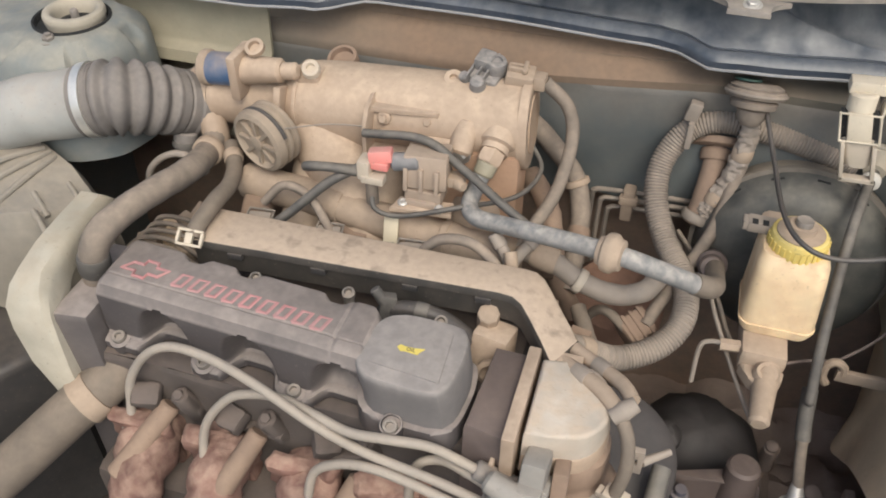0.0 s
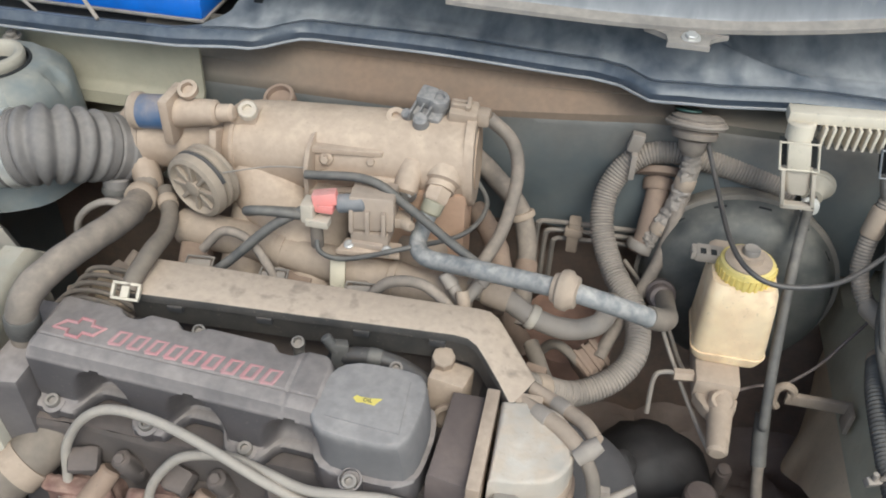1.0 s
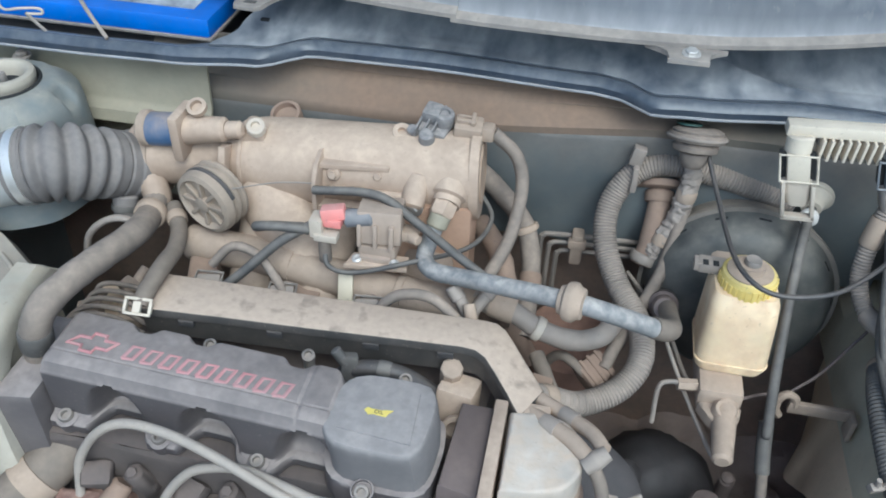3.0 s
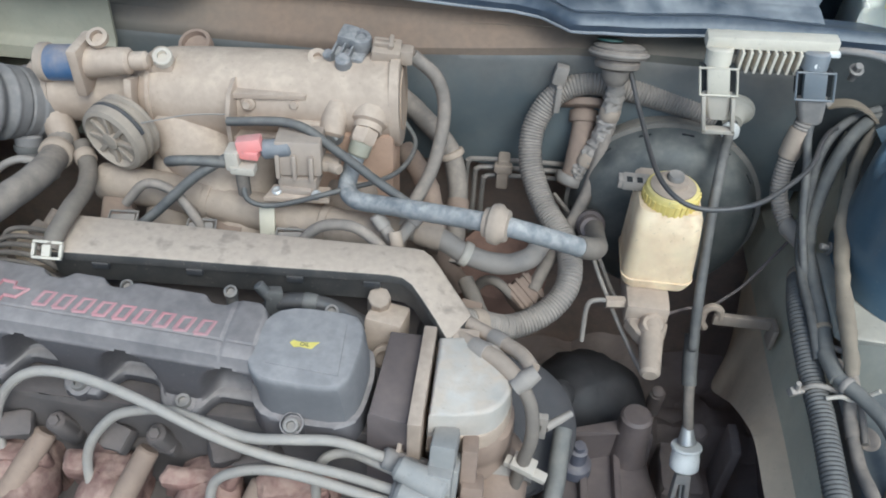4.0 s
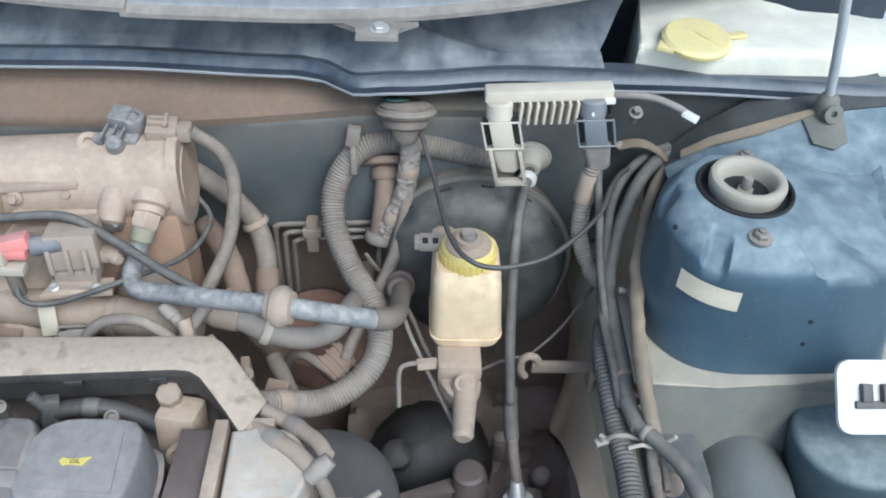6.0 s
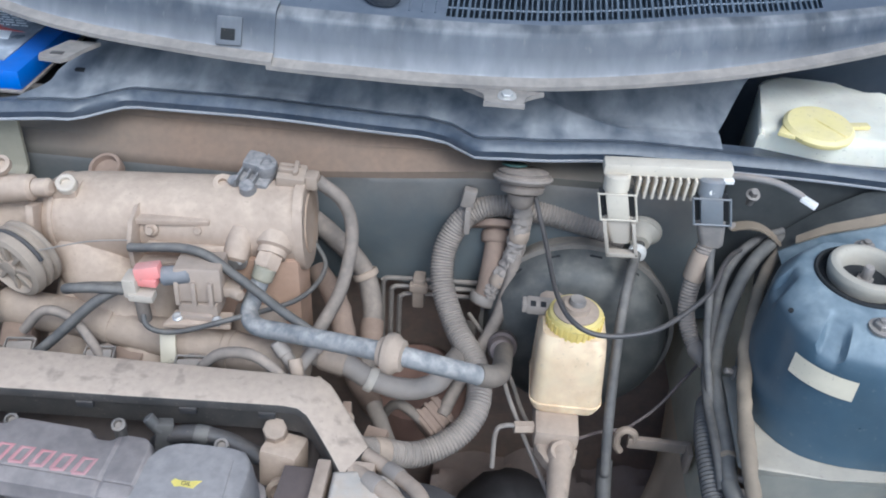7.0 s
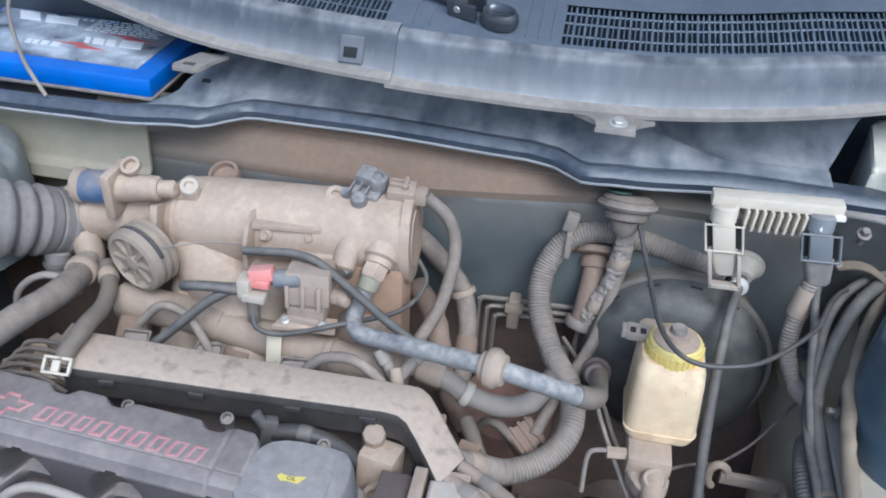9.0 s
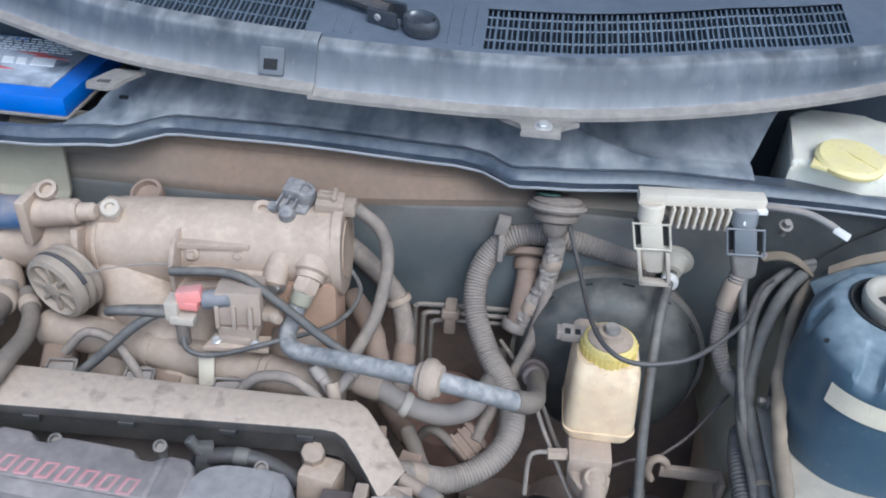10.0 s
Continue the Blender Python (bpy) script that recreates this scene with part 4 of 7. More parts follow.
part("coil_foot", join(box(-0.004, 0.009, 0.378, 0.404, 0.80, 0.880, 0.003, turn=(-14, 0, 3)), box(-0.002, 0.016, 0.366, 0.384, 0.78, 0.852, 0.003, turn=(-14, 0, 3)), box(-0.03, 0.004, 0.345, 0.372, 0.79, 0.845, 0.004)), M_BROWN, coil, "stepped brown terminal block")

# ignition leads
LEADS = [[(-0.391, 0.385, 0.78), (-0.388, 0.392, 0.815), (-0.383, 0.397, 0.845), (-0.362, 0.400, 0.880), (-0.334, 0.401, 0.900), (-0.294, 0.396, 0.905), (-0.248, 0.386, 0.900), (-0.192, 0.376, 0.880), (-0.150, 0.374, 0.865), (-0.09, 0.372, 0.855), (-0.05, 0.367, 0.85)],
         [(-0.308, 0.366, 0.76), (-0.307, 0.383, 0.820), (-0.283, 0.392, 0.860), (-0.256, 0.394, 0.875), (-0.229, 0.393, 0.880), (-0.195, 0.384, 0.882), (-0.163, 0.377, 0.882), (-0.127, 0.377, 0.887), (-0.097, 0.384, 0.880), (-0.060, 0.386, 0.863)],
         [(-0.206, 0.362, 0.77), (-0.198, 0.370, 0.82), (-0.173, 0.370, 0.845), (-0.143, 0.368, 0.855), (-0.110, 0.366, 0.852), (-0.076, 0.363, 0.846), (-0.05, 0.36, 0.843)],
         [(-0.121, 0.381, 0.78), (-0.114, 0.388, 0.84), (-0.094, 0.395, 0.850), (-0.068, 0.386, 0.855), (-0.048, 0.379, 0.855)]]
for k, pts in enumerate(LEADS):
    lead = thing("ignition_lead", pts[0], "dusty grey ignition lead from plug to coil", "cable", "ignition leads")
    part("cable", tube(pts, 0.0042, 12, 10), M_WIRE, lead)
    p = Vector(pts[0])
    part("plug_boot", tube([p + Vector((0.03, 0.045, -0.065)), p + Vector((0.012, 0.02, -0.03)), p + Vector((0, 0.002, 0.004)), p + Vector((0, 0.004, 0.014))], 0.009, 12, 6, radii=[0.011, 0.011, 0.0085, 0.006]), M_WIRE, lead, "dusty plug boot")
    e, d = Vector(pts[-1]), (Vector(pts[-1]) - Vector(pts[-2])).normalized()
    part("coil_boot", rod(e - d * 0.004, e + d * 0.034, 0.0085, 0.0095, 14, 0.002), M_GREY, lead, "grey coil boot")

# exhaust side below the cover
mani = thing("exhaust_manifold", (-0.25, 0.36, 0.62), "rusty dust-covered exhaust manifold with four ports", "manifold")
for k, x in enumerate((-0.375, -0.300, -0.215, -0.135)):
    part("port", rough(tube([(x, 0.41, 0.775), (x + 0.004, 0.375, 0.772), (x + 0.008, 0.335, 0.745), (x + 0.012, 0.31, 0.69), (x + 0.02, 0.30, 0.60)], 0.024, 24, 12, radii=[0.029, 0.027, 0.022, 0.022, 0.022]), 0.006, 45), M_RUST, mani)
    part("port_flange", rough(box(x - 0.034, x + 0.026, 0.384, 0.402, 0.742, 0.806, 0.006, turn=(12, 0, 4 * k)), 0.006, 60, 4), M_RUST, mani)
part("collector", box(-0.41, -0.10, 0.27, 0.34, 0.58, 0.66, 0.02), M_RUST, mani)
for x0, lean in ((-0.385, 18), (-0.30, -14), (-0.21, 30)):
    knob = thing("head_bracket", (x0 + 0.03, 0.40, 0.80), "dark grimy bolted bracket on the cylinder head", "bracket", "head brackets")
    part("lug", rough(box(x0, x0 + 0.024, 0.388, 0.410, 0.814, 0.834, 0.004, turn=(25, 10, lean)), 0.002, 90, 2), M_DARK, knob)
    part("post", rough(rod((x0 + 0.052, 0.412, 0.80), (x0 + 0.046, 0.400, 0.836), 0.0095, 0.0085, 20, 0.002), 0.0012, 120), M_DARK, knob)
    part("bolt", bolt((x0 + 0.046, 0.400, 0.8355), (0.1, -0.6, 1), 0.0050, 0.004, False), M_DARK, knob)
    part("strap", rough(box(x0 + 0.010, x0 + 0.060, 0.400, 0.412, 0.803, 0.812, 0.003, turn=(10, -8, lean * 0.4)), 0.0015, 90, 2), M_DARK, knob)
for p0, p1 in (((-0.352, 0.402, 0.815), (-0.385, 0.345, 0.77)), ((-0.262, 0.398, 0.815), (-0.292, 0.34, 0.765)), ((-0.165, 0.390, 0.80), (-0.19, 0.34, 0.75))):
    solo("spark_plug_tube", rough(rod(p0, p1, 0.0095, 0.0108, 24, 0.002), 0.0008, 90), M_BROWN, "tan dusty spark plug sleeve", "sleeve", "plug sleeves")

# ---- timing side: mount plate, airbox, intake duct ----
mount = thing("engine_mount", (-0.48, 0.46, 0.80), "cream painted engine mount plate with dirty edges", "engine mount")
ARC = [(0.542, 0.900, -0.512, -0.478), (0.540, 0.922, -0.507, -0.477), (0.530, 0.931, -0.504, -0.474), (0.49, 0.935, -0.499, -0.468), (0.45, 0.935, -0.494, -0.462), (0.42, 0.933, -0.490, -0.457), (0.404, 0.926, -0.490, -0.450), (0.394, 0.908, -0.492, -0.446), (0.390, 0.885, -0.490, -0.443), (0.386, 0.850, -0.480, -0.440), (0.386, 0.80, -0.462, -0.438)]
rows = []
for y, z, x0, x1 in ARC:
    rows.append([(x0 + 0.002, y + 0.030, z - 0.030), (x0, y + 0.010, z - 0.012), (x0 + 0.0005, y + 0.004, z - 0.005), (x0 + 0.005, y, z), (x1 - 0.005, y, z), (x1 - 0.0005, y + 0.004, z - 0.005), (x1, y + 0.010, z - 0.012), (x1 - 0.004, y + 0.030, z - 0.030)])
part("plate", rough(loft(rows), 0.0015, 35), M_MOUNT, mount)
part("dimple", lathe([(0.0125, -0.0005), (0.0120, 0.0008), (0.009, 0.0006), (0.006, -0.002), (0, -0.003)], (-0.466, 0.4045, 0.912), (0.05, -0.85, 0.5), 24), M_MOUNT, mount)
part("web", prism([(-0.512, 0.525), (-0.474, 0.525), (-0.462, 0.44), (-0.452, 0.41), (-0.485, 0.41)], 0.78, 0.918, 0.002), M_MOUNT, mount)
solo("belt_cover", prism([(-0.452, 0.40), (-0.452, 0.50), (-0.416, 0.50), (-0.416, 0.405)], 0.60, 0.905, 0.008), M_COVER, "dark plastic timing belt cover", "belt cover")
airbox = thing("air_filter_box", (-0.60, 0.55, 0.60), "dusty grey ribbed air filter box", "air filter")
LID = [(-0.80, 0.46), (-0.80, 0.60), (-0.60, 0.598), (-0.535, 0.575), (-0.492, 0.548), (-0.503, 0.515), (-0.56, 0.47)]
part("lid", loft([[(x, y, z - 0.25 * max(x + 0.60, 0)) for x, y in ((-0.64 + (x + 0.64) * k, 0.53 + (y - 0.53) * k) for x, y in LID)] for k, z in ((1.08, 0.82), (1.06, 0.87), (1.0, 0.925), (0.93, 0.938))]), M_LID, airbox)

def on_lid(x, y, up=0.0):
    return (x, y, 0.9385 + up - 0.25 * max(x + 0.60, 0))


for p, q in (((-0.588, 0.590), (-0.660, 0.570)), ((-0.584, 0.584), (-0.640, 0.540)), ((-0.578, 0.580), (-0.612, 0.512)), ((-0.570, 0.578), (-0.590, 0.498)), ((-0.562, 0.574), (-0.566, 0.488))):
    mid = ((p[0] + q[0]) / 2, (p[1] + q[1]) / 2)
    part("rib", tube([on_lid(*p, -0.001), on_lid(*mid, 0.001), on_lid(*q, -0.001)], 0.0032, 8, 4), M_LID, airbox)
for x, y in ((-0.548, 0.520), (-0.535, 0.500), (-0.530, 0.548)):
    part("rib", tube([on_lid(x, y, -0.001), on_lid(x + 0.013, y - 0.009, 0.0), on_lid(x + 0.026, y - 0.018, -0.004)], 0.0030, 8, 4), M_LID, airbox)
# black instead of the lid's grey: the shade on this side is in the colour
part("base", prism([(-0.80, 0.38), (-0.80, 0.60), (-0.55, 0.56), (-0.51, 0.44), (-0.56, 0.36)], 0.55, 0.80, 0.012, 0.0, 3), M_BLACK, airbox)

BELLOWS = [(-0.442, 0.675, 0.954), (-0.456, 0.655, 0.965), (-0.472, 0.632, 0.979), (-0.492, 0.612, 0.989), (-0.514, 0.603, 0.988)]
duct = thing("intake_duct", (-0.60, 0.66, 0.90), "ribbed rubber intake hose with a metal clamp", "intake hose")
pleats = []
for k in range(121):
    f = k / 120
    r = along(f, [(0.0, 0.0345), (0.08, 0.0350), (0.16, 0.0350), (0.18, 0.0335), (0.36, 0.0345), (0.42, 0.0370), (0.84, 0.0390), (0.92, 0.0370), (1.0, 0.0360)])
    if 0.38 < f < 0.89:
        r -= 0.0066 * (0.5 - 0.5 * math.cos(2 * math.pi * (f - 0.38) / 0.1275)) ** 1.5
    r -= 0.0020 * sum(math.exp(-((f - c) / 0.010) ** 2) for c in (0.28, 0.925, 0.965))
    pleats.append(r)
part("bellows", tube(BELLOWS, 0.038, 36, 34, radii=pleats), M_BELLOWS, duct)
part("collar", tube([(-0.422, 0.682, 0.961), (-0.445, 0.681, 0.958)], 0.036, 28, smooth=False), M_TAN, duct)
part("sleeve", tube([(-0.506, 0.6055, 0.9885), (-0.527, 0.5995, 0.9850)], 0.036, 28, smooth=False), M_BELLOWS, duct)
part("clamp", tube([(-0.5135, 0.6030, 0.9876), (-0.5215, 0.6008, 0.9863)], 0.0377, 36, smooth=False), mat("clamp steel", (0.72, 0.70, 0.66), 0.3, 0.7, 0.12, bump=0.05), duct, "bright metal hose clamp")
part("duct_tube", tube([(-0.523, 0.6005, 0.986), (-0.548, 0.5955, 0.980), (-0.583, 0.590, 0.972), (-0.627, 0.585, 0.953), (-0.694, 0.580, 0.920), (-0.78, 0.57, 0.87)], 0.034, 24, 8), M_DUCT, duct, "grey dusty plastic duct")

# ---- throttle body and plenum ----
plenum = thing("intake_plenum", (-0.22, 0.70, 0.86), "dust-coated cast intake plenum with a flanged end", "intake manifold")
A, B = Vector((-0.345, 0.690, 0.968)), Vector((-0.098, 0.703, 0.980))
D = (B - A).normalized()
L = (B - A).length
part("barrel", lathe([(0.030, 0.0), (0.0345, 0.004), (0.0385, 0.010), (0.0410, 0.018), (0.0428, 0.030), (0.0436, 0.06), (0.0428, 0.13), (0.0422, 0.20), (0.0425, L - 0.016), (0.0415, L - 0.006), (0.040, L - 0.002), (0.030, L), (0.028, L - 0.005), (0, L - 0.005)], A, D, 56), M_ALU, plenum)
part("seam", lathe([(0.0405, 0.0145), (0.0425, 0.0155), (0.0425, 0.0185), (0.0412, 0.0195)], A, D, 56), M_ALU, plenum)
part("end_flange", moved(prism([((0.0435 + 0.0022 * math.cos(3 * a + 0.6)) * math.cos(a), (0.0435 + 0.0022 * math.cos(3 * a + 0.6)) * math.sin(a)) for a in np.linspace(0, 2 * math.pi, 41)[:-1]], -0.009, 0.0, 0.003, 0, 3), aim(B + D * 0.001, D)), M_ALU, plenum)
part("end_plate", lathe([(0.030, 0.0), (0.0295, 0.0012), (0.027, 0.0008), (0.0, 0.0006)], B + D * 0.001, D, 40), mat("end plate dust", (0.34, 0.22, 0.14), 0.8, 0, 0.8, side=0.8), plenum, "brown dusty end plate")
part("funnel", tube([(-0.318, 0.675, 0.955), (-0.290, 0.660, 0.930), (-0.255, 0.640, 0.900), (-0.235, 0.615, 0.87)], 0.04, 20, 6, radii=[0.030, 0.036, 0.034, 0.03]), M_ALU, plenum)
for x in (-0.31, -0.235):
    part("runner", tube([(x, 0.68, 0.95), (x, 0.655, 0.915), (x, 0.61, 0.875), (x, 0.57, 0.845)], 0.023, 16, 6), M_TAN, plenum)
part("runner_plate", prism([(-0.184, 0.650), (-0.184, 0.690), (-0.099, 0.697), (-0.100, 0.660)], 0.83, 0.965, 0.006), mat("runner dust", (0.36, 0.22, 0.145), 0.85, 0, 0.6, (0.42, 0.28, 0.19), side=0.8), plenum, "flat brown runner casting")
part("runner", tube([(-0.14, 0.665, 0.90), (-0.14, 0.62, 0.86), (-0.14, 0.57, 0.845)], 0.026, 16, 6), M_TAN, plenum)
part("spigot", join(lathe([(0.0180, 0), (0.0172, 0.012), (0.0135, 0.014), (0.0135, 0.02)], (-0.121, 0.672, 0.982), (-0.1, -0.7, -0.42), 24)), M_ALU, plenum)
part("eyelet", lathe([(0.009, -0.004), (0.009, 0.003), (0.008, 0.004), (0.0045, 0.004), (0.0042, 0.0), (0, 0.0)], (-0.312, 0.671, 1.019), (0.15, -0.6, 1), 22), M_PALE, plenum, "bright eyelet")
part("tab", box(-0.330, -0.304, 0.668, 0.700, 0.999, 1.014, 0.004), M_ALU, plenum)
part("ear", lathe([(0.016, 0), (0.0165, 0.010), (0.0155, 0.012), (0.0125, 0.012), (0.0118, 0.006), (0, 0.005)], (-0.306, 0.738, 0.990), (-0.1, -0.45, 1), 28), M_BROWN, plenum)

throttle = thing("throttle_housing", (-0.38, 0.68, 0.92), "dusty cast throttle housing behind the cable drum", "throttle")
part("body", lathe([(0.034, 0), (0.034, 0.008), (0.031, 0.012), (0.030, 0.070), (0.034, 0.074), (0.034, 0.085)], (-0.425, 0.682, 0.967), (A - Vector((-0.425, 0.682, 0.967))), 32), M_ALU, throttle)
part("strap", box(-0.344, -0.337, 0.640, 0.668, 0.945, 1.002, 0.001, turn=(-20, 0, 0)), M_ALU, throttle)
part("outlet", tube([(-0.425, 0.655, 0.955), (-0.415, 0.645, 0.938), (-0.414, 0.635, 0.92)], 0.014, 14), M_ALU, throttle)
drum = thing("throttle_drum", (-0.345, 0.615, 0.96), "ribbed dusty throttle cable drum", "cable drum")
d = Vector((-0.30, -0.86, -0.05))
c = Vector((-0.340, 0.634, 0.966))
M_DRUMTAN = mat("drum dust", (0.25, 0.205, 0.16), 0.7, 0, 0.6, (0.40, 0.31, 0.23), side=0.45)
part("wheel", lathe([(0.031, -0.004), (0.033, -0.002), (0.033, 0.001), (0.0295, 0.003), (0.0295, 0.005), (0.033, 0.007), (0.033, 0.010), (0.0295, 0.012), (0.0295, 0.014), (0.033, 0.016), (0.033, 0.019), (0.0315, 0.024), (0.027, 0.026), (0.023, 0.021), (0.0, 0.020)], c, d, 48), M_DRUMTAN, drum)
wound = aim(c, d)
part("wound_cable", tube([wound @ Vector((0.0315 * math.cos(a), 0.0315 * math.sin(a), 0.013)) for a in np.linspace(radians(20), radians(200), 16)], 0.0022, 8, 4), M_BLACK, drum, "dark cable wound on the drum")
q = aim(c + d.normalized() * 0.021, d)
for k in range(8):
    a = 2 * math.pi * k / 8
    part("spoke", moved(box(0.006, 0.025, -0.002, 0.002, -0.002, 0.004, 0.001), q @ pose(0, 0, 0, 0, 0, 45 * k)), M_DRUMTAN, drum)
part("hub", lathe([(0.008, 0), (0.008, 0.006), (0, 0.008)], c + d.normalized() * 0.020, d, 18), M_DRUMTAN, drum)
solo("drum_cable", tube([(-0.318, 0.615, 0.985), (-0.28, 0.63, 0.988), (-0.245, 0.642, 0.985)], 0.0007, 6), M_BOLT, "thin bare throttle cable", "cable")

idle = thing("idle_valve", (-0.37, 0.66, 1.0), "idle air valve with a blue-black body", "valve")
part("blue_body", rod((-0.422, 0.664, 1.006), (-0.383, 0.664, 1.010), 0.0165, None, 24, 0.002), mat("blue worn coil", (0.045, 0.10, 0.20), 0.4, 0, 0.55, side=0.15, blotch=0.7), idle, "blue-black worn solenoid")
part("collar", rod((-0.426, 0.664, 1.006), (-0.416, 0.664, 1.007), 0.018, None, 24, 0.002), M_TAN, idle)
part("body", rod((-0.383, 0.664, 1.010), (-0.338, 0.664, 1.017), 0.0145, 0.012, 22, 0.003), M_ALU, idle)
part("nose", rod((-0.340, 0.664, 1.016), (-0.322, 0.664, 1.019), 0.0085, None, 18, 0.003), M_ALU, idle)
part("bracket", box(-0.389, -0.379, 0.645, 0.684, 0.985, 1.032, 0.003), M_ALU, idle)
part("bracket_eye", lathe([(0.0095, 0), (0.0095, 0.005), (0.006, 0.0055), (0.0055, 0.001), (0, 0.001)], (-0.367, 0.668, 1.033), (0, -0.6, 1), 22), M_ALU, idle)

map_s = thing("pressure_sensor", (-0.146, 0.705, 1.015), "dirty black pressure sensor clipped on the plenum", "sensor")
M_WORN = mat("worn black", (0.15, 0.145, 0.145), 0.35, 0, 0.55, (0.44, 0.39, 0.35), side=0.35, blotch=0.8, coarse=60)
part("housing", join(box(-0.163, -0.131, 0.694, 0.726, 1.012, 1.027, 0.004, turn=(10, 6, -8)), box(-0.158, -0.141, 0.704, 0.724, 1.024, 1.040, 0.0035, turn=(10, 6, -8))), M_WORN, map_s)
part("chamber", lathe([(0.0105, 0), (0.011, 0.010), (0.0095, 0.014), (0.006, 0.0145), (0.0055, 0.012), (0, 0.012)], (-0.139, 0.712, 1.024), (0.1, -0.2, 1), 24), M_WORN, map_s)
part("nipple", join(rod((-0.150, 0.692, 1.012), (-0.150, 0.686, 1.028), 0.0085, 0.0070, 18, 0.002), rod((-0.162, 0.700, 1.016), (-0.166, 0.694, 1.026), 0.006, 0.005, 14, 0.001)), M_WORN, map_s)
for k in range(3):
    part("rib", box(-0.1595 + 0.008 * k, -0.1575 + 0.008 * k, 0.688, 0.728, 1.024, 1.033, 0.0008, turn=(10, 6, -8)), M_WORN, map_s)
part("ear", lathe([(0.009, 0), (0.009, 0.005), (0.004, 0.005), (0.0035, 0.001), (0, 0.001)], (-0.176, 0.698, 1.016), (0.1, -0.5, 1), 18), M_ALU, map_s)
plug = part("plug", join(box(-0.127, -0.100, 0.697, 0.719, 1.014, 1.033, 0.003, turn=(12, 4, 4)), box(-0.103, -0.088, 0.700, 0.716, 1.016, 1.031, 0.004)), M_TAN, map_s, "dusty plug of the sensor")
part("latch", join(box(-0.124, -0.106, 0.702, 0.705, 1.032, 1.037, 0.001, turn=(12, 4, 4)), box(-0.124, -0.106, 0.711, 0.714, 1.031, 1.036, 0.001, turn=(12, 4, 4)), box(-0.111, -0.107, 0.700, 0.716, 1.033, 1.0375, 0.001, turn=(12, 4, 4))), M_TAN, plug)

brk = thing("cable_bracket", (-0.2, 0.65, 0.95), "dusty cast bracket for the throttle cable", "bracket")
part("web", prism([(-0.250, 0.640), (-0.246, 0.672), (-0.150, 0.676), (-0.150, 0.655), (-0.200, 0.648)], 0.955, 0.960, 0.0015), M_ALU, brk)
part("upright", sheet([[(-0.2495, 0.668, 1.006), (-0.2495, 0.650, 1.000), (-0.2500, 0.640, 0.985), (-0.2495, 0.638, 0.957)], [(-0.2450, 0.680, 1.004), (-0.2445, 0.670, 0.995), (-0.2445, 0.668, 0.985), (-0.2445, 0.668, 0.957)]], 0.0045), M_ALU, brk)
part("pocket", prism([(-0.246, 0.656), (-0.246, 0.690), (-0.182, 0.690), (-0.182, 0.664)], 0.962, 0.9965, 0.003), mat("pocket dust", (0.27, 0.195, 0.145), 0.85, 0, 0.5, (0.36, 0.26, 0.185), side=0.5), brk, "brown dusty pocket of the casting")
part("shelf", prism([(-0.246, 0.652), (-0.246, 0.668), (-0.176, 0.672), (-0.180, 0.660)], 0.9955, 1.0005, 0.002), M_ALU, brk)
for x, y in ((-0.232, 0.652), (-0.190, 0.6595)):
    part("bolt", join(rod((x, y + 0.02, 0.984), (x, y, 0.990), 0.0075, 0.0068, 16, 0.0015), bolt((x, y, 0.990), (0, -1, 0.35), 0.0042, 0.004, False)), M_ALU, brk, "dusty socket bolt in its boss")
part("rib", rod((-0.236, 0.650, 0.9735), (-0.160, 0.656, 0.9725), 0.0052, 0.0045, 14, 0.001), M_ALU, brk)
part("boss", rod((-0.152, 0.672, 0.992), (-0.156, 0.650, 0.966), 0.012, None, 20, 0.003), M_ALU, brk)
part("bolt", bolt((-0.156, 0.651, 0.967), (-0.1, -0.8, -0.1), 0.008, 0.006), M_STEEL, brk)

M_BLOCK = mat("dusty grey block", (0.31, 0.245, 0.195), 0.6, 0, 0.6, (0.45, 0.345, 0.26), side=0.5, blotch=0.6)
M_PLUG = mat("blue-grey plug", (0.115, 0.125, 0.14), 0.45, 0, 0.5, (0.36, 0.32, 0.29), side=0.4, blotch=0.6)
sens = thing("injection_plug", (-0.19, 0.61, 0.945), "grey sensor block with a bright red plug lock", "connector")
part("block", join(box(-0.198, -0.157, 0.606, 0.640, 0.950, 0.984, 0.003, turn=(-8, 0, 6)), box(-0.196, -0.160, 0.604, 0.630, 0.935, 0.950, 0.003), box(-0.194, -0.164, 0.600, 0.612, 0.932, 0.940, 0.002)), M_BLOCK, sens)
for k in range(3):
    part("block_rib", box(-0.196 + 0.015 * k, -0.192 + 0.015 * k, 0.601, 0.612, 0.950, 0.974, 0.001, turn=(-8, 0, 6)), M_BLOCK, sens)
part("foot_plate", rough(prism([(-0.206, 0.592), (-0.202, 0.612), (-0.150, 0.616), (-0.148, 0.598)], 0.930, 0.9345, 0.001), 0.0008, 120, 1), M_ALU, sens, "worn bright foot plate")
for x in (-0.196, -0.160):
    part("screw", lathe([(0.0048, 0), (0.0048, 0.003), (0.003, 0.004), (0, 0.003)], (x, 0.601, 0.9345), (0, -0.3, 1), 14), M_STEEL, sens)
part("side_lug", join(box(-0.158, -0.142, 0.614, 0.632, 0.952, 0.962, 0.002, turn=(-8, 0, 6)), rod((-0.148, 0.618, 0.957), (-0.140, 0.612, 0.958), 0.006, 0.005, 12, 0.001)), M_TAN, sens)
part("barrel", rod((-0.208, 0.610, 0.974), (-0.182, 0.612, 0.978), 0.0088, 0.0080, 20, 0.002), M_PLUG, sens, "blue-grey plug barrel")
